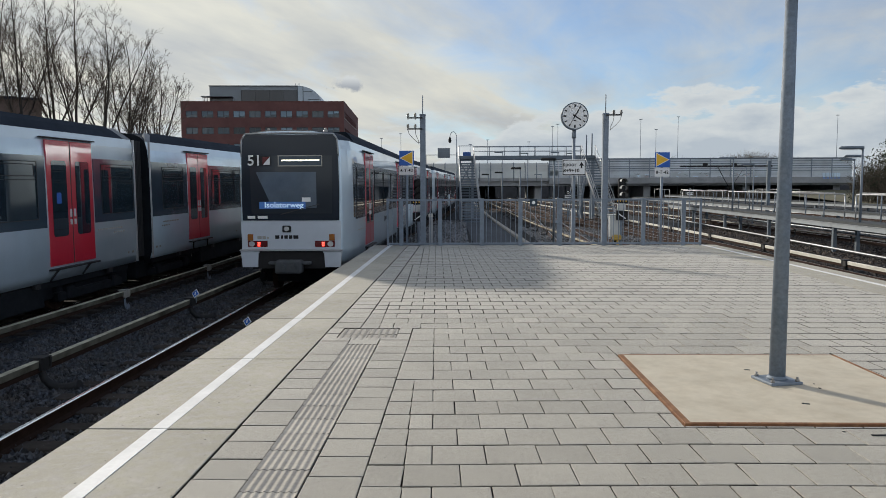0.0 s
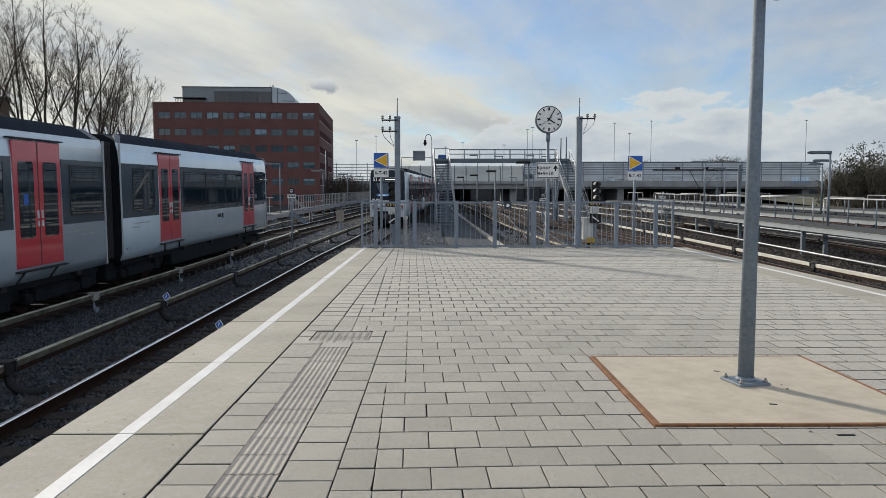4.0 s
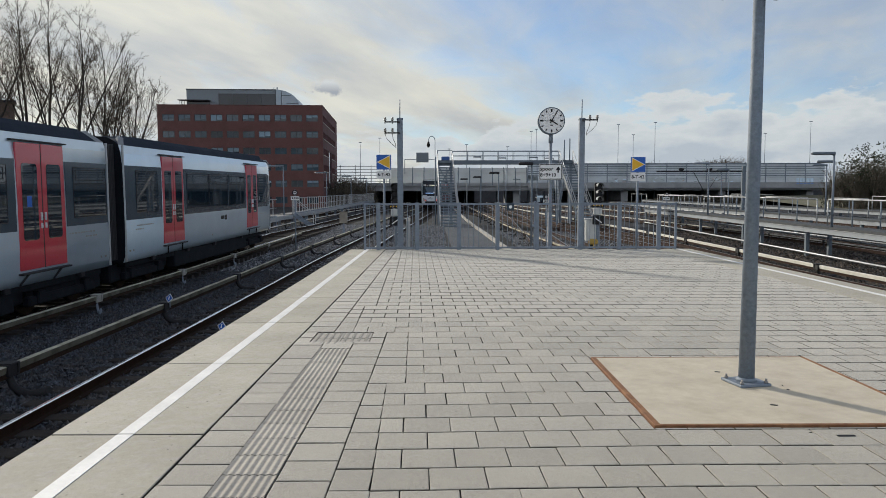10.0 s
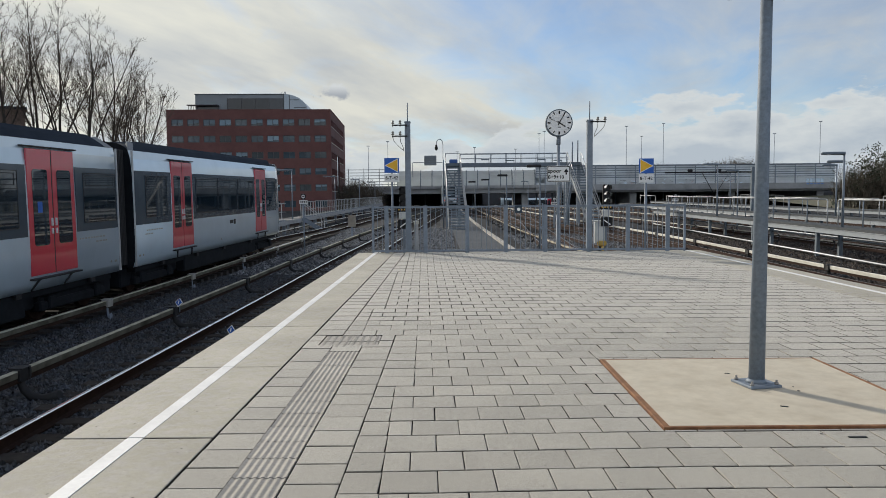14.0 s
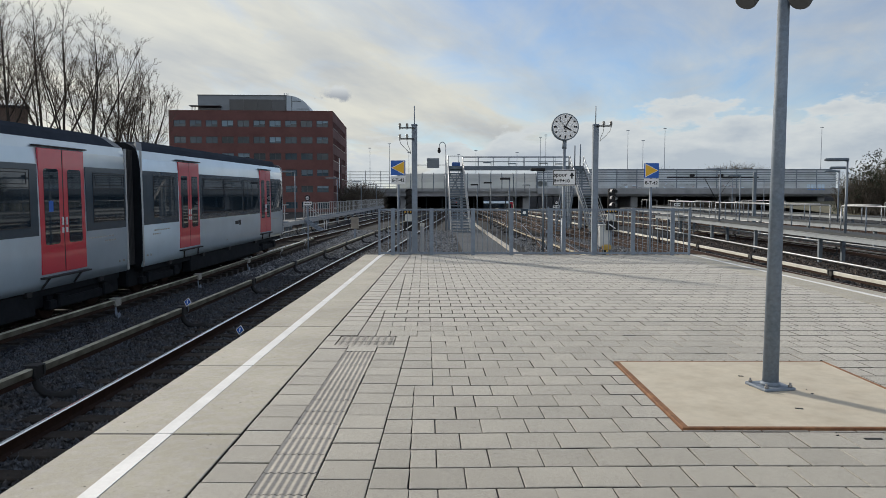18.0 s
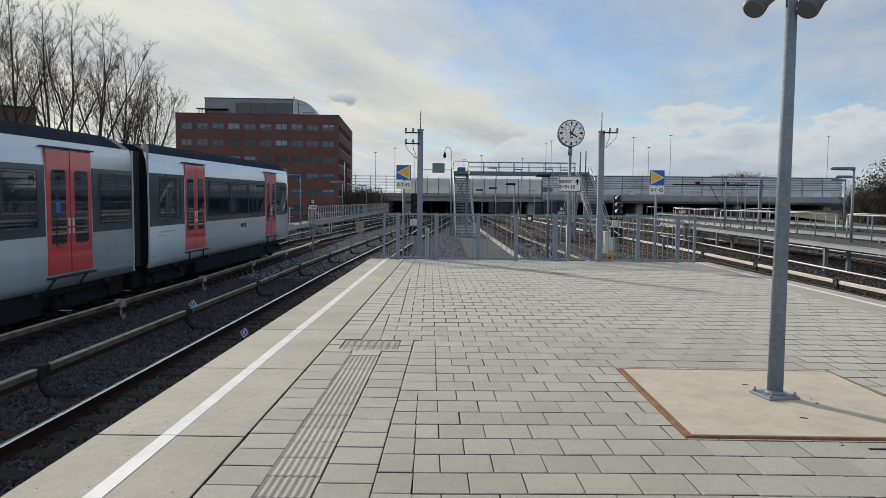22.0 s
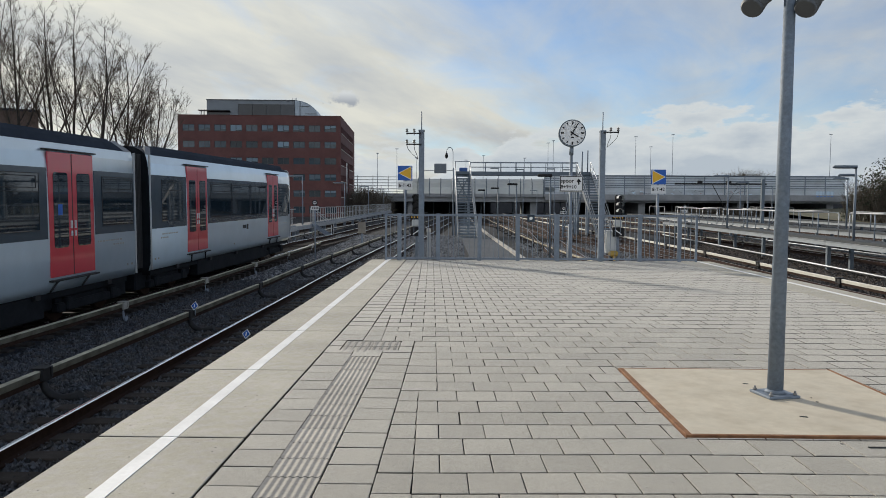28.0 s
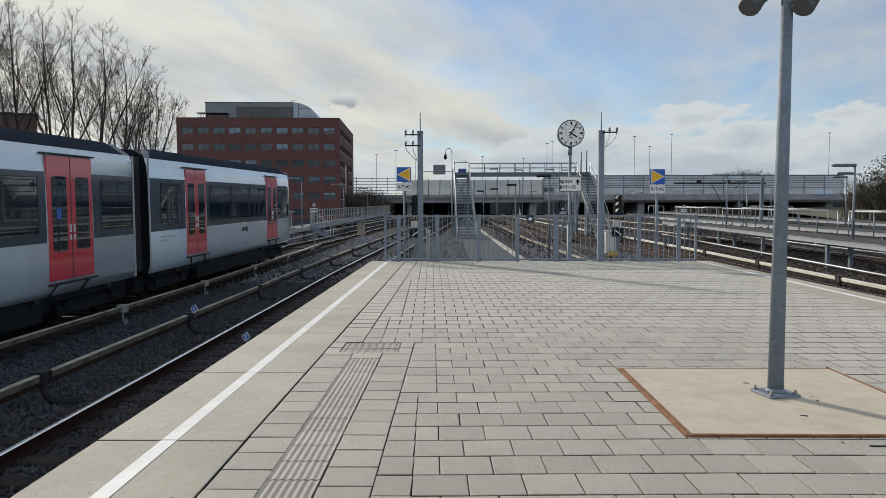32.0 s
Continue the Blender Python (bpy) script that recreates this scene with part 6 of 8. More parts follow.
# lamps: place on the plan, foot above the yard or deck, height, side of the head, its reach
yard_lamps = [(15.85, 29.9, 0.08, 2.97, 0.95), (19.1, 36.0, BED_Z, 4.15, 0.85), (16.35, 45.0, 0.08, 3.1, 0.95), (20.7, 53.0, BED_Z, 4.2, 0.9),
              (24.0, 63.0, 0.0, 3.1, 0.9), (24.0, 46.0, 0.0, 3.1, 0.9), (33.9, 80, 0, 3.3, 0.9), (13.5, 84, BED_Z, 4.2, 1.0), (11.0, 100, BED_Z, 4.2, 1.0)]
path_lamps = [(4.45, 35.2, 4.05), (4.05, 49.7, 3.95), (3.6, 63.0, 3.9), (2.65, 68.0, 3.8)]
bridge_lamps = [(4.9, 6.53), (7.75, 6.42), (11.3, 6.48), (13.15, 6.39)]
for x, y, z0, h, arm in yard_lamps:
    yard_lamp(x, y, z0 + gz(y), h, -1, arm, "galv", w=0.045)
for x, y, h in path_lamps:
    yard_lamp(x, y, BED_Z + gz(y), h, -1, 0.62, "galv_paint", "slim yard lamp post with a dark box head", w=0.045)
for x, h in bridge_lamps:
    yard_lamp(x, 85, BED_Z + gz(85), h, -1, 0.95, "galv", w=0.045)
for k in range(4):
    y = 55.0 + 21.0 * k
    yard_lamp(-11.35, y, -0.22 + gz(y), 3.6, -1, 1.25, "galv", w=0.045)


# ---- footbridge over the yard throat ----
def footbridge():
    y, z = 62.0, 4.30
    BED = BED_Z + gz(58)
    x0, x1 = 0.0, 11.1
    t = thing("footbridge", Matrix(), "grey steel footbridge over the tracks with steep stairs", "footbridge")
    bm = bm_new(); box(bm, (x0, y - 0.5, z - 0.28), (x1, y - 0.42, z + 0.04)); box(bm, (x0, y + 0.42, z - 0.28), (x1, y + 0.5, z + 0.04))
    part("girder", bm, M["galv_paint"], t, "dark grey girder")
    for i in range(11):
        a, b = x0 + (x1 - x0) * i / 11, x0 + (x1 - x0) * (i + 1) / 11
        bm = bm_new(); box(bm, (a + 0.005, y - 0.42, z - 0.05), (b - 0.005, y + 0.42, z)); part("deck_panel", bm, M["deck"], t)
    for s in (-0.46, 0.46):
        bm = bm_new()
        rod(bm, (1.22, y + s, z + 0.8), (10.07, y + s, z + 0.8), 0.028, n=6); rod(bm, (1.22, y + s, z + 0.42), (10.07, y + s, z + 0.42), 0.02, n=6)
        r = part("handrail", bm, M["galv"], t)
        for i in range(8):
            x = 1.22 + 8.85 * i / 7
            bm = bm_new(); rod(bm, (x, y + s, z), (x, y + s, z + 0.8), 0.025, n=6); part("upright", bm, M["galv"], r)
    for x in (x0 + 0.05, 1.1, x1 - 1.0, x1 - 0.1):
        for s in (-0.4, 0.4):
            bm = bm_new(); box(bm, (x - 0.09, y + s - 0.09, BED), (x + 0.09, y + s + 0.09, z - 0.28)); part("leg", bm, M["galv"], t)
    # stairs towards the viewer
    for top, bot, yb in (((-0.05, 1.16), (0.21, 1.70), y - 0.5), ((9.98, 11.12), (10.93, 12.15), y - 0.5)):
        n = 24
        run = 4.6
        for k in range(n):
            f = (k + 0.5) / n
            zz = z - (z - BED) * f
            xa, xb = [top[i] + (bot[i] - top[i]) * f for i in (0, 1)]
            bm = bm_new(); box(bm, (xa + 0.04, yb - run * f - 0.14, zz - 0.03), (xb - 0.04, yb - run * f + 0.12, zz)); box(bm, (xa + 0.04, yb - run * f - 0.17, zz - 0.10), (xb - 0.04, yb - run * f - 0.141, zz + 0.004)); part("tread", bm, M["galv_paint"], t)
        for i in (0, 1):
            xx, xe = top[i], bot[i]
            bm = bm_new(); bar(bm, (xx, yb, z - 0.05), (xe, yb - run, BED), 0.06, 0.22); st = part("stringer", bm, M["galv_light"], t, "pale stair stringer")
            bm = bm_new(); tube(bm, [(xx, yb, z), (xx, yb, z + 0.85), (xe, yb - run, BED + 0.95), (xe, yb - run, BED)], 0.03, 6); part("stair_rail", bm, M["galv_light"], st)
            bm = bm_new(); rod(bm, (xx, yb, z + 0.4), (xe, yb - run, BED + 0.5), 0.02, n=6); part("stair_mid_rail", bm, M["galv_light"], st)
            for k in range(1, 5):
                f = k / 5; xm = xx + (xe - xx) * f; zm = z - (z - BED) * f
                bm = bm_new(); rod(bm, (xm, yb - run * f, zm), (xm, yb - run * f, zm + 0.86), 0.018, n=6); part("stair_upright", bm, M["galv_light"], st)
    # lower flight and posts beside the far stair
    for k in range(12):
        f = (k + 0.5) / 12
        xa, xb, zz, yy = 9.35 - 1.0 * f, 10.25 - 1.0 * f, 2.3 - (2.3 - BED) * f, y - 1.2 - 3.0 * f
        bm = bm_new(); box(bm, (xa, yy - 0.12, zz - 0.045), (xb, yy + 0.10, zz)); part("tread", bm, M["galv_paint"], t)
    for e in (9.35, 10.25):
        bm = bm_new(); bar(bm, (e, y - 1.2, 2.3), (e - 1.0, y - 4.2, BED), 0.05, 0.2); part("stringer", bm, M["galv_paint"], t)
        bm = bm_new(); tube(bm, [(e, y - 1.2, 2.3), (e, y - 1.2, 3.2), (e - 1.0, y - 4.2, BED + 0.95), (e - 1.0, y - 4.2, BED)], 0.025, 6); part("stair_rail", bm, M["galv"], t)
    for px_, za, zb in ((9.75, BED, 3.9), (10.15, BED, 3.9), (10.4, z, 6.0), (10.85, z, 6.1)):
        bm = bm_new(); rod(bm, (px_, y - 0.55, za), (px_, y - 0.55, zb), 0.055, n=8); part("stair_post", bm, M["galv"], t)
    bm = bm_new()
    rod(bm, (0.05, y + 0.3, 2.0), (1.1, y + 0.3, 3.9), 0.05, n=6); rod(bm, (1.1, y + 0.3, 2.0), (0.05, y + 0.3, 3.9), 0.05, n=6)
    part("brace", bm, M["galv_paint"], t)
    # cage at the top of the left stair
    bm = bm_new()
    tube(bm, [(x0, y - 0.5, z), (x0, y - 0.5, z + 0.85), (1.16, y - 0.5, z + 0.85), (1.16, y - 0.5, z)], 0.03, 6)
    tube(bm, [(x0, y - 0.5, z + 0.85), (x0, y + 0.5, z + 0.85), (x0, y + 0.5, z)], 0.03, 6)
    part("landing_rail", bm, M["galv"], t)


footbridge()
bm = bm_new(); box(bm, (0.30, 61.62, 4.304), (0.98, 62.0, 4.66), 0.06)
tagged(part("blue_crate", bm, M["cloth_blue"]), "blue crate on the footbridge landing", "crate")


def cctv():
    t = thing("cctv_pole", pose(-0.22, 60.5, BED_Z + gz(60.5)), "curved grey pole with a hanging dome camera", "camera pole")
    bm = bm_new()
    top = 7.15
    tube(bm, [(0, 0, 0), (0, 0, top - 0.35), (-0.06, 0, top - 0.12), (-0.2, 0, top), (-0.38, 0, top - 0.03), (-0.5, 0, top - 0.2), (-0.53, 0, top - 0.45)], 0.028, 8)
    part("pole", bm, M["galv"], t)
    bm = bm_new(); rod(bm, (-0.53, 0, top - 0.45), (-0.53, 0, top - 0.75), 0.08, 0.14, 12); rod(bm, (-0.53, 0, top - 0.75), (-0.53, 0, top - 0.9), 0.14, 0.06, 12)
    part("dome", bm, M["black"], t, "dark dome camera")


cctv()


def panel_sign():
    t = thing("panel_gantry", pose(0, 61, 0), "grey panel sign seen from behind on a light bracket", "sign")
    bm = bm_new(); box(bm, (-1.75, 0, 4.15), (-0.75, 0.05, 4.95), 0.02); b = part("panel", bm, M["zinc_clad"], t)
    bm = bm_new()
    for i in range(4):
        box(bm, (-1.73, -0.04, 4.3 + i * 0.17), (-0.77, -0.001, 4.33 + i * 0.17))
    part("stiffener", bm, M["galv"], b)
    bm = bm_new(); rod(bm, (-2.7, 0.1, 4.4), (-0.2, 0.1, 4.4), 0.03, n=6); rod(bm, (-2.7, 0.1, 4.4), (-2.7, 0.1, 3.2), 0.03, n=6); rod(bm, (-0.2, 0.1, BED_Z), (-0.2, 0.1, 4.6), 0.06, n=8)
    part("bracket", bm, M["galv"], t)


panel_sign()


def relay_box(x, y):
    t = thing("relay_box", pose(x, y, BED_Z + gz(y)), "grey relay box on a short post beside the track", "cabinet")
    bm = bm_new(); box(bm, (-0.06, -0.06, 0), (0.06, 0.06, 0.75), 0.01); part("post", bm, M["galv"], t)
    bm = bm_new(); box(bm, (-0.24, -0.14, 0.72), (0.24, 0.14, 1.42), 0.02); part("box", bm, M["relay"], t)
    bm = bm_new(); box(bm, (-0.26, -0.17, 1.42), (0.26, 0.17, 1.46), 0.01); part("lid", bm, M["relay"], t)


relay_box(-6.0, 47.5)


def cable_gantry():
    """A mast that carries a long dark arm across the yard."""
    y = 60.0
    t = thing("cable_gantry", Matrix(), "dark cable arm on a tall mast across the yard", "gantry")
    z0 = BED_Z + gz(y)
    bm = bm_new(); box(bm, (24.5, y - 0.12, z0), (24.75, y + 0.12, 3.75), 0.02); part("mast", bm, M["galv_paint"], t)
    bm = bm_new(); box(bm, (17.6, y - 0.06, 3.30), (24.9, y + 0.06, 3.42)); part("arm", bm, M["bracket"], t, "dark cable arm")
    bm = bm_new(); rod(bm, (20.6, y, 3.3), (21.6, y, 1.5), 0.03, n=6); rod(bm, (21.6, y, 1.5), (22.6, y, 3.1), 0.02, n=6); part("stay", bm, M["bracket"], t)
    for x in (19.6, 21.9):
        bm = bm_new(); box(bm, (x - 0.2, y - 0.08, 3.424), (x + 0.2, y + 0.08, 3.62), 0.04); part("junction_box", bm, M["bracket"], t)


cable_gantry()


def stop_sign(x, y, z1, w=0.34, k=1.0):
    t = thing("marker_sign", pose(x, y, 0), "small black round marker above a white plate on a post", "sign", "marker signs")
    bm = bm_new(); rod(bm, (0, 0.03, BED_Z), (0, 0.03, z1), 0.035, n=8); part("post", bm, M["galv"], t)
    bm = bm_new(); rod(bm, (0, 0.0, z1 - 0.25 * k), (0, -0.02, z1 - 0.25 * k), 0.24 * k, n=20); c = part("disc", bm, M["black"], t)
    bm = bm_new(); rod(bm, (0, -0.021, z1 - 0.25 * k), (0, -0.026, z1 - 0.25 * k), 0.15 * k, n=16); part("ring", bm, M["white"], c)
    bm = bm_new(); box(bm, (-0.11 * k, -0.032, z1 - 0.29 * k), (0.11 * k, -0.027, z1 - 0.21 * k)); part("bar", bm, M["black"], c)
    bm = bm_new(); box(bm, (-w, -0.015, z1 - 0.85 * k), (w, 0.0, z1 - 0.55 * k), 0.004); p = part("plate", bm, M["white"], t, "white plate with unreadable number")
    for i in range(4):
        bm = bm_new(); box(bm, (-w + (0.1 + i * 0.15) * k, -0.019, z1 - 0.76 * k), (-w + (0.2 + i * 0.15) * k, -0.016, z1 - 0.64 * k)); part("number_bar", bm, M["black"], p)


stop_sign(-6.55, 34.5, 1.75, 0.19, 0.55)
stop_sign(20.3, 66.0, 1.7, 0.28, 0.8)
stop_sign(9.6, 66.0, 1.5, 0.28, 0.8)


def marker_tag(x, y, z):
    t = thing("rail_tag", pose(x, y, z, 0, 0, -20), "small blue diamond tag with a white sign", "tag", "rail tags")
    m = pose(0, 0, 0, 70) @ pose(0, 0, 0, 0, 0, 45)
    bm = bm_new(); box(bm, (-0.068, -0.068, -0.006), (0.068, 0.068, 0), m=m); p = part("rim", bm, M["white"], t)
    bm = bm_new(); box(bm, (-0.055, -0.055, 0.001), (0.055, 0.055, 0.004), m=m); part("face", bm, M["blue"], p, "blue face")
    bm = bm_new(); box(bm, (-0.012, -0.035, 0.005), (0.012, 0.035, 0.007), m=pose(0, 0, 0, 70)); part("mark", bm, M["white"], p)
    bm = bm_new(); rod(bm, (0, 0.02, -0.06), (0, 0.02, -0.2), 0.012, n=6); part("clip", bm, M["galv"], t)


marker_tag(-5.45, 15.4, -0.60)
marker_tag(-4.02, 14.15, -0.96)

# ---- far things ----
def office():
    """Brick office block of six storeys with a set-back roof storey."""
    yf = 125.0
    xa, xb = -46.3, -19.3
    zt, zb = 16.2, BED_Z
    depth = 29.0
    t = thing("office_building", Matrix(), "red brick office block with rows of small windows", "building")
    lean = Matrix.Translation((xb, yf, 0)) @ Matrix.Rotation(radians(3.2), 4, "Z")   # long side turned a little
    W = xb - xa
    bm = bm_new(); box(bm, (-W, 0.25, zb), (-0.25, depth - 0.25, zt), m=lean); part("wall", bm, M["brick_dark"], t, "brick reveals with shade darkened into their colour")
    # brick bands between the storeys and piers between the windows stand proud of the glass
    rows = [14.3 - r * 2.72 for r in range(6)]
    hw, hh = 0.98, 0.56
    cols = [-W + 1.75 + c * (W - 3.5) / 9 for c in range(10)]
    edges = [zt + 0.15] + [z for r in rows for z in (r + hh, r - hh)] + [zb]
    for za, zb_ in zip(edges[0::2], edges[1::2]):
        bm = bm_new(); box(bm, (-W, 0.0, zb_), (0, 0.25, za), m=lean); part("brick_band", bm, M["brick"], t)
    for z in rows:
        ends = [-W] + [x for c in cols for x in (c - hw, c + hw)] + [0.0]
        for x0, x1 in zip(ends[0::2], ends[1::2]):
            bm = bm_new(); box(bm, (x0, 0.001, z - hh), (x1, 0.25, z + hh), m=lean); part("brick_pier", bm, M["brick"], t)
    bm = bm_new(); box(bm, (-W - 0.04, -0.04, zt + 0.15), (0.04, 0.3, zt + 0.25), m=lean); box(bm, (-0.3, 0.3, zt + 0.15), (0.04, depth + 0.04, zt + 0.25), m=lean); part("parapet_cap", bm, M["brick_dark"], t, "dark roof edge")
    glass = bm_new(); box(glass, (-hw, 0.13, -hh), (hw, 0.20, hh)); gm = mesh_of("window", glass, M["window_far"])
    fr = bm_new()
    for p, q in (((-hw, 0.09, -hh), (hw, 0.125, -hh + 0.07)), ((-hw, 0.09, hh - 0.07), (hw, 0.125, hh)), ((-hw, 0.09, -hh + 0.07), (-hw + 0.06, 0.125, hh - 0.07)), ((hw - 0.06, 0.09, -hh + 0.07), (hw, 0.125, hh - 0.07)), ((-0.045, 0.08, -hh + 0.07), (0.045, 0.125, hh - 0.07))):
        box(fr, p, q)
    fm = mesh_of("frame", fr, M["frame_far"])
    rng = random.Random(3)
    for r, z in enumerate(rows):
        for x in cols:
            o = part("window", gm, None, t, m=lean @ Matrix.Translation((x, 0, z)))
            part("frame", fm, None, o)
            k = rng.random()
            if k < (0.75 if r == 0 else 0.42):
                bm = bm_new(); d = rng.uniform(0.3, 0.95)
                box(bm, (-hw + 0.07, 0.126, hh - 0.08 - d), (-0.05, 0.1295, hh - 0.08)); box(bm, (0.05, 0.126, hh - 0.08 - d * rng.uniform(0.7, 1.0)), (hw - 0.07, 0.1295, hh - 0.08))
                part("blind", bm, M["blind"], o, "lowered pale blind")
        # gable side: a long run of narrow windows over a pale sill, with a tall stair opening
        runs = ((0.9, 24.6),) if r < 2 else ((0.9, 10.2), (16.6, 24.6))
        stops = [0.0] + [v for q in runs for v in q] + [depth]
        for y0, y1 in zip(stops[0::2], stops[1::2]):
            if (y0, y1) == (10.2, 16.6):
                y0, y1 = 10.2, 10.9
                bm = bm_new(); box(bm, (-0.25, 15.9, z - hh), (-0.001, 16.6, z + hh), m=lean); part("brick_pier", bm, M["brick"], t)
            bm = bm_new(); box(bm, (-0.25, max(y0, 0.25), z - hh), (-0.001, y1, z + hh), m=lean); part("brick_pier", bm, M["brick"], t)
        for y0, y1 in runs:
            bm = bm_new(); box(bm, (-0.02, y0, z - hh - 0.10), (0.05, y1, z - hh), m=lean); part("sill", bm, M["sill_far"], t, "pale concrete sill")
            n = round((y1 - y0) / 2.05)
            for c in range(n):
                ya, yb = y0 + (y1 - y0) * c / n, y0 + (y1 - y0) * (c + 1) / n
                bm = bm_new(); box(bm, (-0.21, ya + 0.2, z - hh), (-0.14, yb - 0.2, z + hh), m=lean); part("side_window", bm, M["window_far"], t)
                bm = bm_new(); box(bm, (-0.25, ya - 0.2, z - hh), (-0.001, ya + 0.2, z + hh), m=lean); part("brick_pier", bm, M["brick"], t)
    for za, zb_ in zip(edges[0::2], edges[1::2]):
        for y0, y1 in (((0.25, depth),) if za > 9.5 else ((0.25, 10.9), (15.9, depth))):
            bm = bm_new(); box(bm, (-0.25, y0, zb_), (-0.0005, y1, za), m=lean); part("brick_band", bm, M["brick"], t)
    bm = bm_new(); box(bm, (-0.22, 10.9, zb), (-0.16, 15.9, 10.3), m=lean); part("stair_window", bm, M["window_far"], t, "tall dark stair window")
    # roof storey
    bm = bm_new(); box(bm, (-W + 4.0, 3, zt + 0.2), (-8.2, 11, zt + 3.1), m=lean); rs = part("roof_storey", bm, M["zinc_clad"], t, "grey set-back roof storey")
    bm = bm_new(); box(bm, (-W + 3.9, 2.88, zt + 3.1), (-8.1, 11.1, zt + 3.22), m=lean); part("roof_edge", bm, M["frame_far"], rs, "dark roof edge")
    for c in range(4):
        bm = bm_new(); x = -W + 9.4 + c * 2.35; box(bm, (x, 2.9, zt + 0.3), (x + 2.27, 2.98, zt + 2.45), m=lean); part("roof_glazing", bm, M["glazing_dark"], rs, "dark roof storey glazing")
    for c in range(5):
        bm = bm_new(); x = -W + 9.32 + c * 2.35; box(bm, (x, 2.84, zt + 0.3), (x + 0.08, 2.9, zt + 2.45), m=lean); part("mullion", bm, M["frame_far"], rs)
    bm = bm_new(); box(bm, (-W + 2.9, 1.6, zt + 1.15), (-W + 8.0, 2.98, zt + 1.27), m=lean); part("canopy", bm, M["frame_far"], rs, "thin dark canopy")
    bm = bm_new(); box(bm, (-W + 4.4, 2.9, zt + 0.2), (-W + 7.9, 2.98, zt + 1.15), m=lean); part("terrace_glazing", bm, M["glazing_dark"], rs)
    for c in range(4):
        bm = bm_new(); x = -W + 3.2 + c * 0.25; box(bm, (x, 1.7, zt + 0.25), (x + 0.06, 1.76, zt + 1.15), m=lean); part("canopy_post", bm, M["frame_far"], rs)
    bm = bm_new()
    arc = [(-8.2, zt + 0.2)] + [(-8.2 + 4.1 * math.sin(radians(a)), zt + 0.2 + 3.0 * math.cos(radians(a))) for a in range(0, 91, 6)]
    prism(bm, arc[::-1], 8, m=lean @ Matrix.Translation((0, 11, 0)) @ pose(0, 0, 0, 90))
    part("curved_roof", bm, M["pale_clad"], rs, "pale curved roof end")
    bm = bm_new()
    for a, b in (((-8.15, zt + 0.2), (-8.15, zt + 3.1)), ((-7.2, zt + 0.2), (-7.2, zt + 3.05)), ((-7.2, zt + 2.2), (-5.6, zt + 2.2)), ((-6.4, zt + 0.9), (-4.4, zt + 0.9))):
        bar(bm, lean @ Vector((a[0], 2.96, a[1])), lean @ Vector((b[0], 2.96, b[1])), 0.09, 0.09)
    part("curved_roof_rib", bm, M["frame_far"], rs, "dark glazing bars")
    for x in (-8.9, -8.5, -8.3):
        bm = bm_new(); rod(bm, lean @ Vector((x, 6, zt + 3.2)), lean @ Vector((x, 6, zt + 4.0)), 0.05, n=6); part("roof_pipe", bm, M["galv"], rs)


office()


def low_house(x, y, w, h, d, label, turn=0):
    t = thing("apartment_building", pose(x, y, BED_Z, 0, 0, turn), label, "building")
    bm = bm_new(); box(bm, (-w / 2, 0, 0), (w / 2, d, h)); part("wall", bm, M["bricklow"], t)
    bm = bm_new(); box(bm, (-w / 2 - 0.3, -0.3, h), (w / 2 + 0.3, d + 0.3, h + 0.4)); part("roof", bm, M["roof"], t)
    for r in range(int(h / 3)):
        for c in range(int(w / 3.2)):
            bm = bm_new(); xx = -w / 2 + 1.7 + c * 3.2; box(bm, (xx - 0.8, -0.06, r * 3 + 1), (xx + 0.8, 0.1, r * 3 + 2.4)); part("window", bm, M["window_far"], t)


low_house(-73.8, 113.6, 17, 17.2, 14, "dark brick block behind the bare trees", 31)


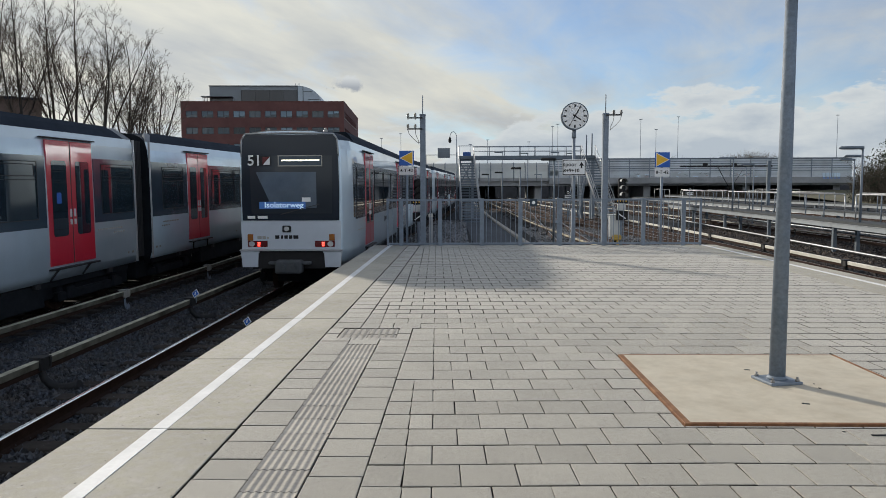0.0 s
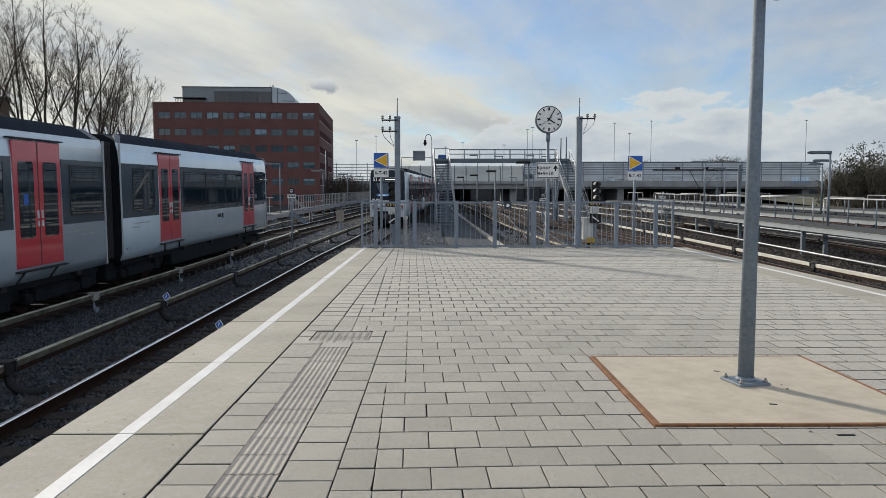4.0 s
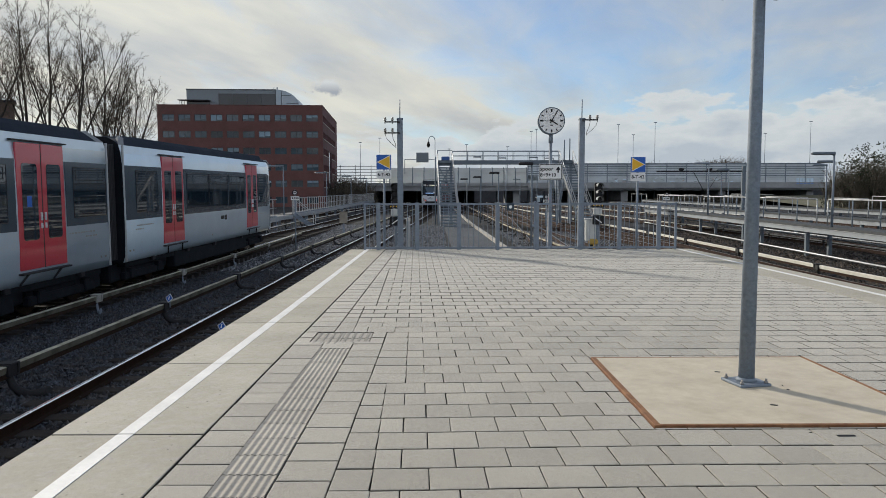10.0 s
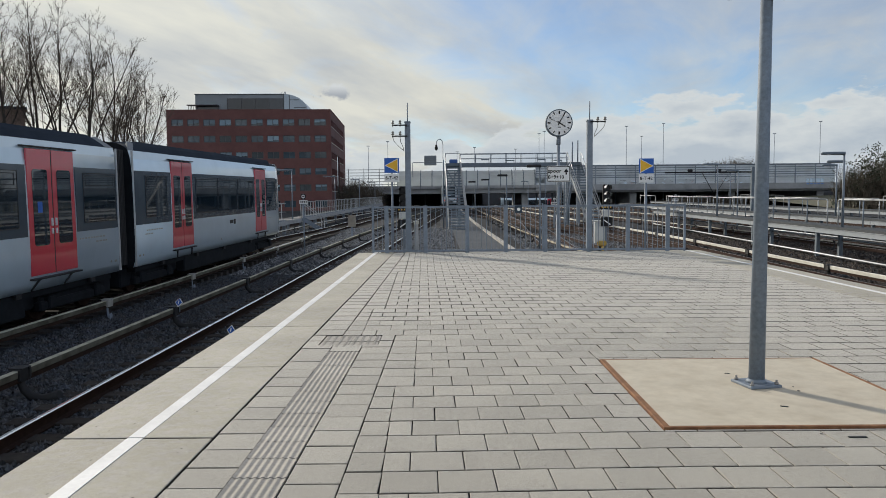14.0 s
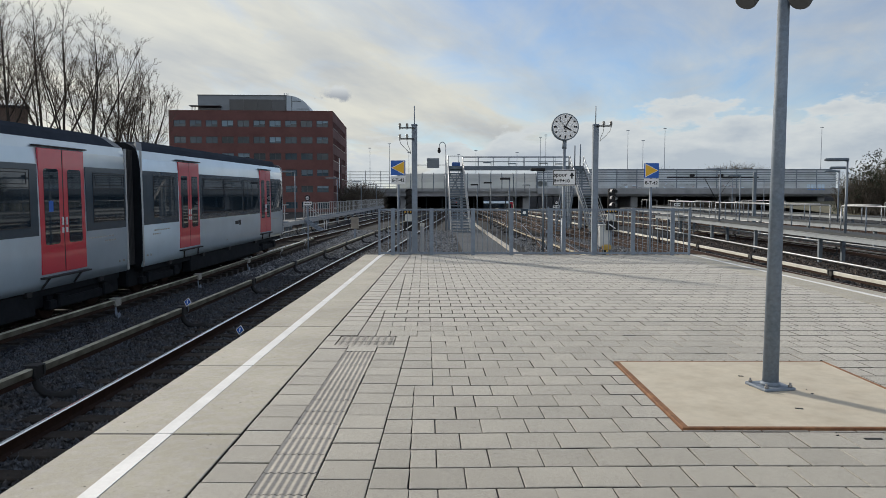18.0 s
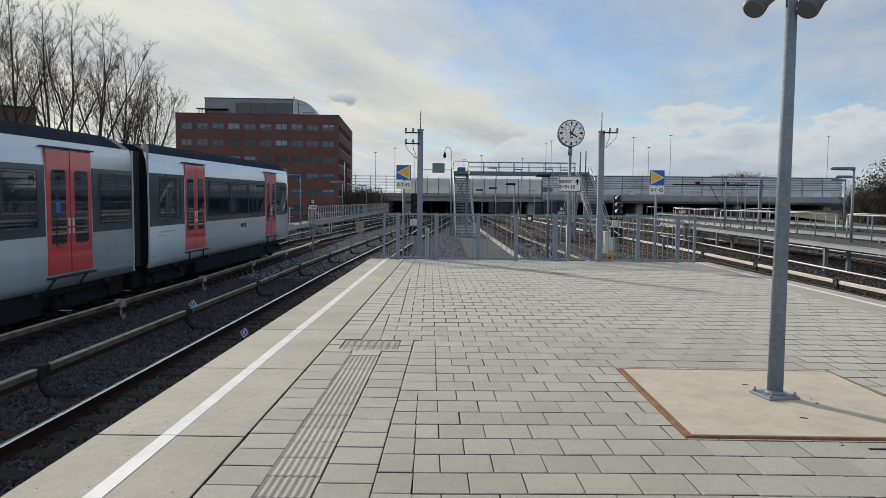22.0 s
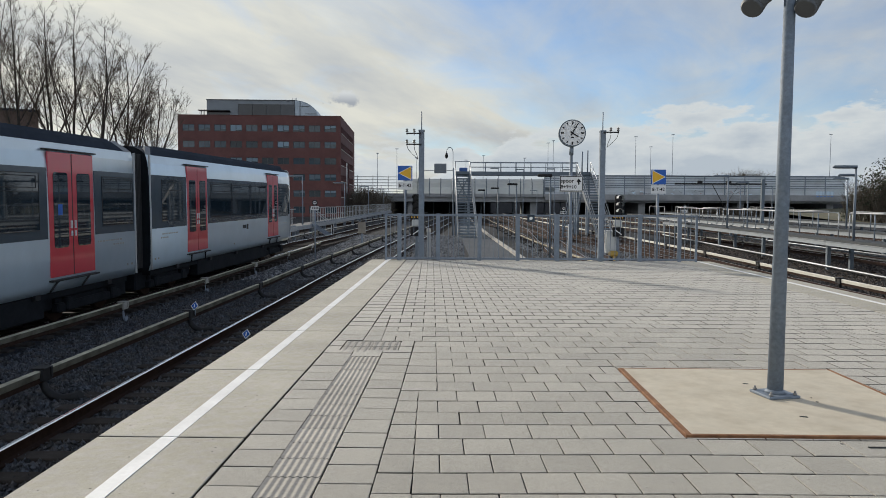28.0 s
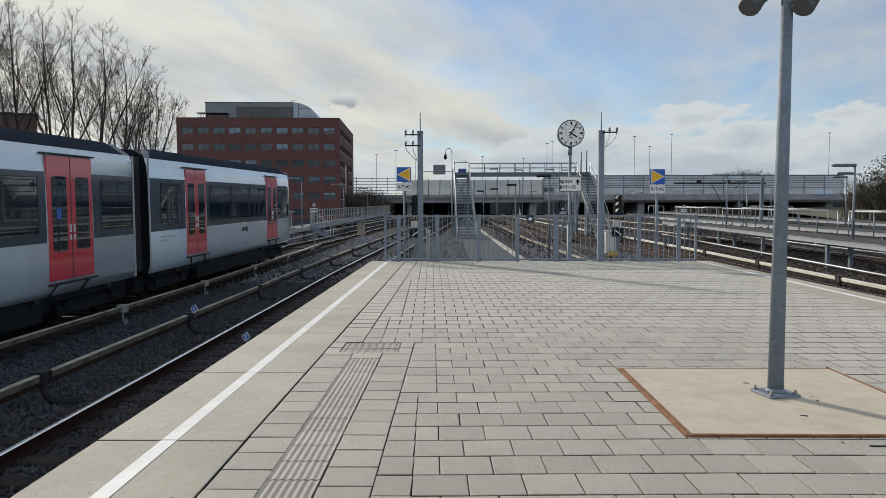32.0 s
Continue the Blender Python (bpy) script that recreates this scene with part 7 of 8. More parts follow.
def viaduct():
    """Motorway viaduct across the yard's end with a noise barrier on it."""
    y = 150.0
    t = thing("viaduct", Matrix(), "concrete motorway viaduct with a grey noise barrier", "viaduct")
    bm = bm_new(); box(bm, (-60, y, 2.35), (84, y + 26, 3.75)); part("deck", bm, M["bridge"], t, "concrete viaduct deck")
    bm = bm_new(); box(bm, (-60, y - 0.5, 3.3), (84, y - 0.004, 3.95)); part("edge_beam", bm, M["bridge"], t)
    for x in (-42, -26, -9, 16, 38, 58, 76):
        bm = bm_new(); box(bm, (x - 0.7, y + 1.5, BED_Z), (x + 0.7, y + 24, 2.35)); part("pier", bm, M["bridge"], t)
    # added backdrops: their dark colour stands in for underpass shade
    bm = bm_new(); box(bm, (-160, y + 45.0, BED_Z - 3), (160, y + 45.6, 2.6)); part("cutting_wall", bm, M["shade_backdrop"], t, "near-black backdrop added to close the view beyond the viaduct")
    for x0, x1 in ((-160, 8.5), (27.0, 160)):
        bm = bm_new(); box(bm, (x0, y + 26.0, BED_Z), (x1, y + 26.6, 3.0)); part("back_wall", bm, M["shade_backdrop"], t, "near-black backdrop standing in for the shade under the viaduct")
    for x in np.arange(-8, 60, 3.4):
        bm = bm_new(); box(bm, (x - 0.12, y + 9, BED_Z + gz(y)), (x + 0.12, y + 9.3, 2.35)); part("underpass_post", bm, M["galv_paint"], t)
    rng = random.Random(5)
    # solid ribbed panels on the right, clear ones in the middle
    x = 18.0
    while x < 77.0:
        for k in range(8):
            z = 3.95 + k * 0.465
            bm = bm_new(); box(bm, (x + 0.03, y - 0.36 + 0.03 * (k % 2), z), (x + 3.97, y - 0.30, z + (0.33 if k > 1 else 0.46)))
            part("barrier_slat", bm, M["barrier"], t)
        bm = bm_new(); box(bm, (x - 0.08, y - 0.45, 3.4), (x + 0.08, y - 0.3, 7.75)); part("barrier_post", bm, M["galv"], t)
        bm = bm_new(); box(bm, (x + 0.08, y - 0.29, 3.95), (x + 3.92, y - 0.25, 7.68)); part("barrier_backing", bm, M["galv_paint"], t, "dark backing between the slats")
        x += 4.0
    bm = bm_new(); box(bm, (18, y - 0.46, 7.68), (77.1, y - 0.25, 7.80)); part("barrier_cap", bm, M["galv"], t)
    # low retaining wall with graffiti under the right part
    bm = bm_new(); box(bm, (18, y - 0.9, 2.75), (84, y - 0.52, 3.6)); part("parapet_wall", bm, M["bridge"], t)
    for k in range(5):
        bm = bm_new(); a = 72.2 + k * 0.72; box(bm, (a, y - 0.40, 3.98), (a + 0.6, y - 0.37, 4.75), 0.08); part("graffiti_letter", bm, M["graffiti_pale"], t, "pale blue graffiti letter")
        bm = bm_new(); box(bm, (a + 0.05, y - 0.54, 3.38), (a + 0.52, y - 0.51, 3.82), 0.06); part("graffiti_letter", bm, M["graffiti"], t, "blue graffiti letter")
    for k in range(34):
        a = rng.choice((rng.uniform(34, 39), rng.uniform(43, 60))); z = rng.uniform(4.0, 4.7)
        bm = bm_new(); bar(bm, (a, y - 0.39, z), (a + rng.uniform(0.3, 1.1), y - 0.39, z + rng.uniform(-0.4, 0.4)), 0.02, 0.13)
        part("graffiti_stroke", bm, M[rng.choice(("graffiti_pale", "graffiti_dark", "graffiti_dark", "graffiti_red"))], t)
    # curved clear hood
    x = -9.8
    while x < 18.0:
        bm = bm_new()
        pts = [(3.95, -0.35), (5.2, -0.38), (6.0, -0.2), (6.6, 0.25), (6.95, 0.9)]
        for (za, oa), (zb, ob) in zip(pts, pts[1:]):
            v = [bm.verts.new(c) for c in ((x + 0.05, y + oa, za), (x + 2.25, y + oa, za), (x + 2.25, y + ob, zb), (x + 0.05, y + ob, zb))]
            bm.faces.new(v)
        bmesh.ops.solidify(bm, geom=bm.faces[:], thickness=0.05)
        part("hood_panel", bm, M["barrier_clear"], t, "curved pale translucent panel")
        bm = bm_new(); tube(bm, [(x, y - 0.42, 3.4), (x, y - 0.46, 5.2), (x, y - 0.26, 6.05), (x, y + 0.22, 6.68), (x, y + 0.9, 7.05)], 0.10, 6); part("hood_rib", bm, M["galv_paint"], t)
        x += 2.3
    # rail fence beyond the hood
    for k in range(6):
        bm = bm_new(); z = 4.2 + k * 0.6; box(bm, (-60, y - 0.4, z), (-9.9, y - 0.34, z + 0.12)); part("fence_rail", bm, M["galv_light"], t)
    for k in range(17):
        bm = bm_new(); xx = -60 + k * 3.1; box(bm, (xx - 0.06, y - 0.45, 3.4), (xx + 0.06, y - 0.33, 7.5)); part("fence_post", bm, M["galv_light"], t)


viaduct()


def road_lamp(x, y, h):
    t = thing("street_lamp", pose(x, y, 3.0), "slim motorway lamp column with a small head", "street lamp", "motorway lamps")
    bm = bm_new(); rod(bm, (0, 0, 0), (0, 0, h), 0.075, 0.045, 6); part("column", bm, M["galv"], t)
    bm = bm_new(); box(bm, (-0.36, -0.12, h), (0.36, 0.12, h + 0.14), 0.03); part("lamp_head", bm, M["galv"], t)


for x, h in ((-30, 11.2), (-18.0, 10.5), (-13.5, 11.5), (-9, 9.5), (2.5, 9.0), (6.5, 10), (21.4, 13), (22.6, 13.5), (45, 12.2), (50, 15.0), (86, 15.2), (75.5, 12.5), (41.5, 14.5), (16, 9.5)):
    road_lamp(x, 172, h)


# ---- bare trees ----
def bare_tree(x, y, h, seed, label, leaders=3, fork=0.40, lean=0.0):
    """A trunk that forks into steep leaders, each with rising side branches, branchlets and fine twigs."""
    rng = random.Random(seed)
    t = thing("bare_tree", pose(x, y, BED_Z), label, "tree", "bare trees")
    tb, cb = bm_new(), bm_new()
    up = Vector((0, 0, 1))

    def turned(d, tilt, a):
        u = d.cross(Vector((0.3, 1, 0.1))).normalized()
        v = d.cross(u)
        return (d * math.cos(tilt) + (u * math.cos(a) + v * math.sin(a)) * math.sin(tilt)).normalized()

    def limb(bm, p, d, ln, r0, r1, n, bend, rise, sides):
        """A wandering, tapering limb that bends upwards; gives its points and headings."""
        out = [(p, d)]
        for i in range(n):
            d = (d + Vector((rng.gauss(0, bend), rng.gauss(0, bend), 0)) + up * rise).normalized()
            q = p + d * ln / n
            rod(bm, p, q, r0 + (r1 - r0) * i / n, r0 + (r1 - r0) * (i + 1) / n, sides, cap=False)
            p = q
            out.append((p, d))
        return out

    def twigs(path, n, ln, r, deep):
        for k in range(n):
            f = rng.uniform(0.25, 1.0) * (len(path) - 1)
            i = min(int(f), len(path) - 2)
            p = path[i][0].lerp(path[i + 1][0], f - i)
            e = limb(cb, p, turned(path[i][1], rng.uniform(0.35, 0.85), rng.uniform(0, 6.28)), ln * rng.uniform(0.5, 1.1), r, r * 0.6, 2, 0.12, 0.10, 3)
            if deep:
                twigs(e, 3, ln * 0.5, max(0.0045, r * 0.75), deep - 1)

    def branch(p, d, ln, r):
        path = limb(cb, p, d, ln, r, max(0.009, r * 0.35), 4, 0.09, 0.10, 4)
        for k in range(max(2, int(ln * 2.1))):
            i = rng.randint(1, 3)
            sub = limb(cb, path[i][0], turned(path[i][1], rng.uniform(0.4, 0.7), rng.uniform(0, 6.28)), ln * rng.uniform(0.25, 0.5), max(0.008, r * 0.5), 0.0055, 3, 0.10, 0.10, 3)
            twigs(sub, 4, 0.40, 0.0055, 1)
        twigs(path, 3, 0.5, 0.0065, 1)

    d = Vector((lean + rng.gauss(0, 0.02), rng.gauss(0, 0.03), 1)).normalized()
    r = h * 0.0066
    base = limb(tb, Vector((0, 0, -0.1)), d, h * fork, r * 1.25, r, 5, 0.025, 0.02, 9)
    p, d = base[-1]
    for k in range(3):
        branch(base[3][0].lerp(p, rng.random()), turned(d, rng.uniform(0.6, 0.9), rng.uniform(0, 6.28)), h * rng.uniform(0.08, 0.13), 0.03)
    a = rng.uniform(0, 6.28)
    for k in range(leaders):
        tilt = rng.uniform(0.03, 0.12) if k == 0 else rng.uniform(0.26, 0.60)
        rest = h * (1 - fork) * (1.0 if k == 0 else rng.uniform(0.78, 0.98)) * 0.96
        at = p if k == 0 else base[4][0].lerp(p, rng.random())
        r0 = r * (0.85 if k == 0 else rng.uniform(0.55, 0.75))
        path = limb(tb, at, turned(d, tilt, a + k * 2.4), rest, r0, 0.014, 10, 0.05, 0.035, 6)
        n = int(rest * 2.05)
        for j in range(n):
            f = 0.10 + 0.88 * (j + rng.random()) / n
            i = min(int(f * 10), 9)
            q = path[i][0].lerp(path[i + 1][0], f * 10 - i)
            ln = (1.35 + 0.22 * rest * math.sin(math.pi * min(1.0, 0.25 + 0.75 * f)) ** 0.8) * (1.05 - 0.35 * f) * rng.uniform(0.6, 1.15)
            branch(q, turned(path[i][1], rng.uniform(0.42, 0.72), j * 2.4 + rng.gauss(0, 0.5)), ln, max(0.010, r0 * (1 - f) * 0.42))
    part("trunk", tb, M["bark"], t, "bare trunk and main limbs")
    part("crown", cb, M["twig"], t, "bare twiggy crown")
    return t


for i, (x, h, n, fork, lean) in enumerate(((-22.9, 12.5, 6, 0.44, 0.0), (-24.2, 13.4, 5, 0.47, 0.0), (-25.8, 15.2, 4, 0.43, 0.03), (-27.2, 16.8, 4, 0.42, 0.0), (-29.2, 18.0, 4, 0.42, 0.02), (-30.9, 18.4, 4, 0.42, 0.0), (-33.0, 19.4, 4, 0.40, -0.04), (-36.0, 18.6, 4, 0.36, 0.0))):
    bare_tree(x, 56 + (i % 3) * 0.6, h, 60 + i, "tall bare tree with steep forking limbs behind the train", n, fork, lean)


def shrub(x, y, w, d, h, n, seed, label, mat="bush", z=BED_Z, leaves=0, k_r=1.0):
    """A thicket of many thin stems."""
    rng = random.Random(seed)
    t = thing("shrub", pose(x, y, z), label, "shrub", "shrubs")
    bm = bm_new()
    for i in range(n):
        px, py = rng.uniform(-w / 2, w / 2), rng.uniform(-d / 2, d / 2)
        hh = h * rng.uniform(0.45, 1.0) * (1 - 0.5 * (2 * px / w) ** 2)
        p = Vector((px, py, 0))
        dd = Vector((rng.gauss(0, 0.25), rng.gauss(0, 0.25), 1)).normalized()
        q = p + dd * hh * 0.6
        rod(bm, p, q, 0.07 * k_r, 0.045 * k_r, 3, cap=False)
        for k in range(7):
            e = q + Vector((rng.gauss(0, 0.3), rng.gauss(0, 0.3), rng.uniform(0.1, 0.45))) * hh * 0.4
            b = p + (q - p) * rng.uniform(0.3, 1)
            rod(bm, b, e, 0.035 * k_r, 0.018 * k_r, 3, cap=False)
            for j in range(2):
                f = b + (e - b) * rng.uniform(0.3, 0.9)
                rod(bm, f, f + Vector((rng.gauss(0, 0.4), rng.gauss(0, 0.4), rng.uniform(0.1, 0.6))) * hh * 0.2, 0.022 * k_r, 0.012 * k_r, 3, cap=False)
    part("thicket", bm, M[mat], t)
    if leaves:
        lb = bm_new()
        for i in range(leaves):
            px = rng.gauss(0, w * 0.26); hh = h * (1 - 0.5 * (2 * px / w) ** 2)
            c = Vector((px, rng.uniform(-d / 2, d / 2), max(0.2, hh * rng.triangular(0.1, 0.9, 0.6))))
            for j in range(9):
                e = c + Vector((rng.gauss(0, 0.28), rng.gauss(0, 0.28), rng.gauss(0, 0.22)))
                u, v = [Vector((rng.gauss(0, 1), rng.gauss(0, 1), rng.gauss(0, 1))).normalized() * 0.13 for _ in "ab"]
                lb.faces.new([lb.verts.new(q) for q in (e - u, e + v, e + u, e - v)])
        part("leaves", lb, M["ivy"], t, "dark evergreen leaf clumps", kind="stuff")


shrub(-16.0, 134, 9, 6, 9.0, 230, 1, "brown leafless thicket beside the viaduct", k_r=0.6)
shrub(-26, 138, 14, 6, 5.0, 160, 2, "low leafless thicket beside the office block")
shrub(64, 110, 10, 7, 11.6, 260, 3, "tall half-leafy thicket at the barrier's end", leaves=420, k_r=0.8)
shrub(75, 108, 14, 8, 11.2, 330, 4, "half-leafy thicket beside the yard", leaves=520, k_r=0.8)
shrub(70, 106, 22, 4, 4.6, 420, 5, "low leafless hedge along the yard", k_r=0.7)
shrub(54, 147, 34, 3, 3.6, 700, 9, "low brown hedge under the noise barrier")
shrub(52, 190, 26, 8, 13.0, 1000, 6, "distant leafless trees beyond the motorway", z=0)
shrub(80, 205, 30, 8, 16.0, 1000, 7, "distant leafless trees beyond the motorway", z=0)
bm = bm_new()
v = [bm.verts.new(c) for c in ((56, 92, BED_Z + 0.01), (160, 92, BED_Z + 0.01), (160, 149, 3.2), (60, 149, 1.0))]
bm.faces.new(v)
tagged(part("ground_embankment", bm, M["grass"]), "brown grassy embankment beside the yard", "embankment", kind="structure")

# ---- paving pieces ----
def paver_mesh(w, d, h=0.06, name="paver", b=0.0035):
    """A paver with worn, slightly rounded upper edges."""
    bm = bm_new()
    lo = [(-w / 2, -d / 2), (w / 2, -d / 2), (w / 2, d / 2), (-w / 2, d / 2)]
    A = [bm.verts.new((x, y, -h)) for x, y in lo]
    B_ = [bm.verts.new((x, y, -b)) for x, y in lo]
    C = [bm.verts.new((x - math.copysign(b, x), y - math.copysign(b, y), 0)) for x, y in lo]
    for i in range(4):
        j = (i + 1) % 4
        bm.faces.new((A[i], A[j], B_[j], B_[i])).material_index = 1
        bm.faces.new((B_[i], B_[j], C[j], C[i]))
    bm.faces.new(C)
    return mesh_of(name, bm, [M["paver"], M["paver_side"]])


PX = 0.3045            # pitch of the field along a row
GAP, GAP_Y = 0.0052, 0.0135
FULL = paver_mesh(PX - GAP, 0.300)
HALFP = paver_mesh(PX / 2 - GAP, 0.300)
prng = random.Random(11)
far_v, far_f = [], []
X_L, X_R = -1.405, EDGE_R - 0.966
HATCH = (1.463, 3.428, 5.002, 7.028)


def lay_joined(x0, x1, y0, y1, turn=0.0):
    """A paver as part of the joined field, with rounded edges."""
    k = len(far_v)
    bx, by = 0.002, 0.007              # row joints are worn wider than the butt joints; wide bevels also deepen their painted shade
    dz = prng.uniform(-0.001, 0.001)
    cx, cy = (x0 + x1) / 2, (y0 + y1) / 2
    c, s = math.cos(turn), math.sin(turn)
    for zz, e, g in ((-0.06, 0, 0), (dz - 0.005, 0, 0), (dz, bx, by)):
        for sx, sy in ((-1, -1), (1, -1), (1, 1), (-1, 1)):
            ux, uy = sx * ((x1 - x0) / 2 - e), sy * ((y1 - y0) / 2 - g)
            far_v.append((cx + ux * c - uy * s, cy + ux * s + uy * c, zz))
    for i in range(4):
        j = (i + 1) % 4
        far_f.append((k + i, k + j, k + 4 + j, k + 4 + i))
        far_f.append((k + 4 + i, k + 4 + j, k + 8 + j, k + 8 + i))
    far_f.append((k + 8, k + 9, k + 10, k + 11))


def lay(x0, x1, y0, y1, single=None, turn=0.0):
    """One paver in the cell x0..x1, y0..y1; single: its mesh and true size when it is a piece of its own."""
    hx0, hx1, hy0, hy1 = HATCH
    if x1 > hx0 and x0 < hx1 and y1 > hy0 and y0 < hy1:
        for a, b, c, d in ((x0, min(x1, hx0), y0, y1), (max(x0, hx1), x1, y0, y1), (max(x0, hx0), min(x1, hx1), y0, min(y1, hy0)), (max(x0, hx0), min(x1, hx1), max(y0, hy1), y1)):
            if b - a > 0.025 and d - c > 0.025:
                lay_joined(a + GAP / 2, b - GAP / 2, c + GAP / 2, d - GAP / 2)
        return
    if single is None:
        # butt joints close up away from the tactile strip, imitating their sunlit sides; the row joints are worn wider
        gx = 0.0042 - 0.0025 * min(1.0, max(0.0, (x0 - 0.4) / 3.0)) if y0 > 9.3 else GAP / 2
        gy = 0.0080 if y0 > 9.3 else GAP_Y / 2
        lay_joined(x0 + gx, x1 - gx, y0 + gy, y1 - gy, turn)
        return
    me, w = single
    o = part("paver", me, None, platform)
    o.matrix_basis = pose((x0 + x1) / 2 + prng.gauss(0, 0.001), (y0 + y1) / 2 + prng.gauss(0, 0.0012), prng.uniform(-0.0015, 0.0015), prng.gauss(0, 0.14), prng.gauss(0, 0.14), math.degrees(turn) + prng.gauss(0, 0.2)) @ Matrix.Diagonal(((x1 - x0 - GAP) / w, (y1 - y0 - GAP_Y) / 0.300, 1, 1))


# tactile strip, its cross field, and the field in half bond
tact_bm = bm_new()
box(tact_bm, (-0.1475, -0.1445, -0.06), (0.1475, 0.1445, -0.0085))
n = 56
wave = [(-0.1465 + 0.293 * i / n, 0.0034 * math.cos(2 * math.pi * 7 * i / n) - 0.0015) for i in range(n + 1)]
ra = [tact_bm.verts.new((x, -0.1435, z)) for x, z in wave]
rb = [tact_bm.verts.new((x, 0.1435, z)) for x, z in wave]
for i in range(n):
    tact_bm.faces.new((ra[i], ra[i + 1], rb[i + 1], rb[i])).smooth = True
front = [tact_bm.verts.new((x, -0.1436, z)) for x, z in wave]
tact_bm.faces.new(front + [tact_bm.verts.new((0.1465, -0.1436, -0.007)), tact_bm.verts.new((-0.1465, -0.1436, -0.007))])
TACT = mesh_of("tactile_paver", tact_bm, M["tactile"])
dots = bm_new()
box(dots, (-0.1475, -0.1435, -0.06), (0.1475, 0.1435, -0.003))
for i in range(4):
    for j in range(6):
        x, y = -0.11 + i * 0.0733, -0.12 + j * 0.048
        rod(dots, (x, y, -0.003), (x, y, 0.0015), 0.022, 0.014, 6)
DOTS = mesh_of("dotted_paver", dots, M["tactile"])

PY = 0.2985
COLUMN = (paver_mesh(0.300, 0.300), 0.300)


def column(x, w, me, y0, ya, yb, name="paver", pitch=PY):
    """One file of pieces whose joints lie at y0 + k * pitch."""
    k = math.floor((ya - y0) / pitch)
    while y0 + (k + 1) * pitch < yb + 0.05:
        yc = y0 + (k + 0.5) * pitch
        if yc > ya:
            if name == "paver":
                lay(x - w / 2 - GAP / 2, x + w / 2 + GAP / 2, yc - pitch / 2, yc + pitch / 2, COLUMN if 2.6 < yc < 9.4 else None)
            else:
                o = part(name, me, None, platform)
                o.matrix_basis = pose(x, yc, prng.uniform(-0.002, 0.002), 0, 0, prng.gauss(0, 0.3))
        k += 1


column(-1.240, 0.298, None, 4.08, -13.9, 7.64)
column(-0.940, 0.295, TACT, 4.82, -13.9, 7.48, "tactile_paver")
column(-0.638, 0.292, None, 4.43, -13.9, 7.68)
lay_joined(-1.392, -1.095, 7.672, 7.84)
lay_joined(-1.088, -0.793, 7.515, 7.84)
lay_joined(-0.784, -0.492, 7.722, 7.84)
column(-1.232, 0.312, None, 8.385, 8.38, Y1 - 0.02, pitch=0.33)

# rows of the field lie a little askew to the platform's edge and widen slowly with the way
SKEW = 0.031
lines = [4.0]
while lines[-1] < Y1 + 0.3:
    lines.append(lines[-1] + 0.306 + min(0.04, max(0.0, lines[-1] - 5.0) * 0.0042))
back_lines = [4.0 - 0.306 * k for k in range(59, 0, -1)]
field_rows = list(zip(back_lines + lines, (back_lines + lines)[1:]))
START = len(back_lines)
count = 0
for r, (ya, yb) in enumerate(field_rows):
    ym = (ya + yb) / 2
    if ya < -13.9 or ya > Y1 - 0.1:
        continue
    left = -0.487 if ym < 8.40 else -1.070
    lattice = 0.131 - SKEW * (ym - 5.68)             # a joint of the rows of one parity
    m = math.ceil((left + 0.145 - lattice) / (PX / 2))
    x = lattice + m * PX / 2

    def rise_at(xx):
        return 0.028 * min(max(xx + 0.3, 0.0), 1.6)

    near_row = 2.6 < ym < 9.4
    top = min(yb, Y1 - 0.03)
    dy = rise_at(left)
    lay(left, x, ya + dy, min(top + dy, Y1 - 0.03), COLUMN if near_row else None)
    if (m + r - START) % 2 == 0:
        dy = rise_at(x)
        lay(x, x + PX / 2, ya + dy, min(top + dy, Y1 - 0.03), (HALFP, PX / 2 - GAP) if near_row else None, SKEW)
        x += PX / 2
    while x < X_R - 0.03:
        x1 = min(x + PX, X_R)
        dy = rise_at((x + x1) / 2)
        y1 = min(top + dy, Y1 - 0.03)
        if y1 - ya - dy > 0.04:
            pick = near_row and x < 3.4 and x1 - x > 0.29 and count < 290
            lay(x, x1, ya + dy, y1, (FULL, PX - GAP) if pick else None, SKEW * (0.9 if x < 1.3 else 0.2))
            count += pick
        x = x1
    if 7.8 < ym < 8.40:
        for q in range(2):
            o = part("dotted_paver", DOTS, None, platform)
            o.matrix_basis = pose(-1.09 + q * 0.30, ym, prng.uniform(-0.002, 0.0))
        lay(X_L + 0.01, -1.245, ya + 0.02, yb + 0.02)
        lay(-0.637, -0.492, ya + 0.02, yb + 0.02)
me = bpy.data.meshes.new("paver_field")
me.from_pydata(far_v, [], far_f)
me.materials.append(M["paver_far"])
me.materials.append(M["paver_side_far"])
# sides and bevels get the dark edge so sunlight never brightens the joints
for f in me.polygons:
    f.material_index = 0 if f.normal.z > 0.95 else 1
o = new("paver_field", me)
o.parent = platform
tagged(o, "rows of grey concrete pavers in half bond", kind="stuff")

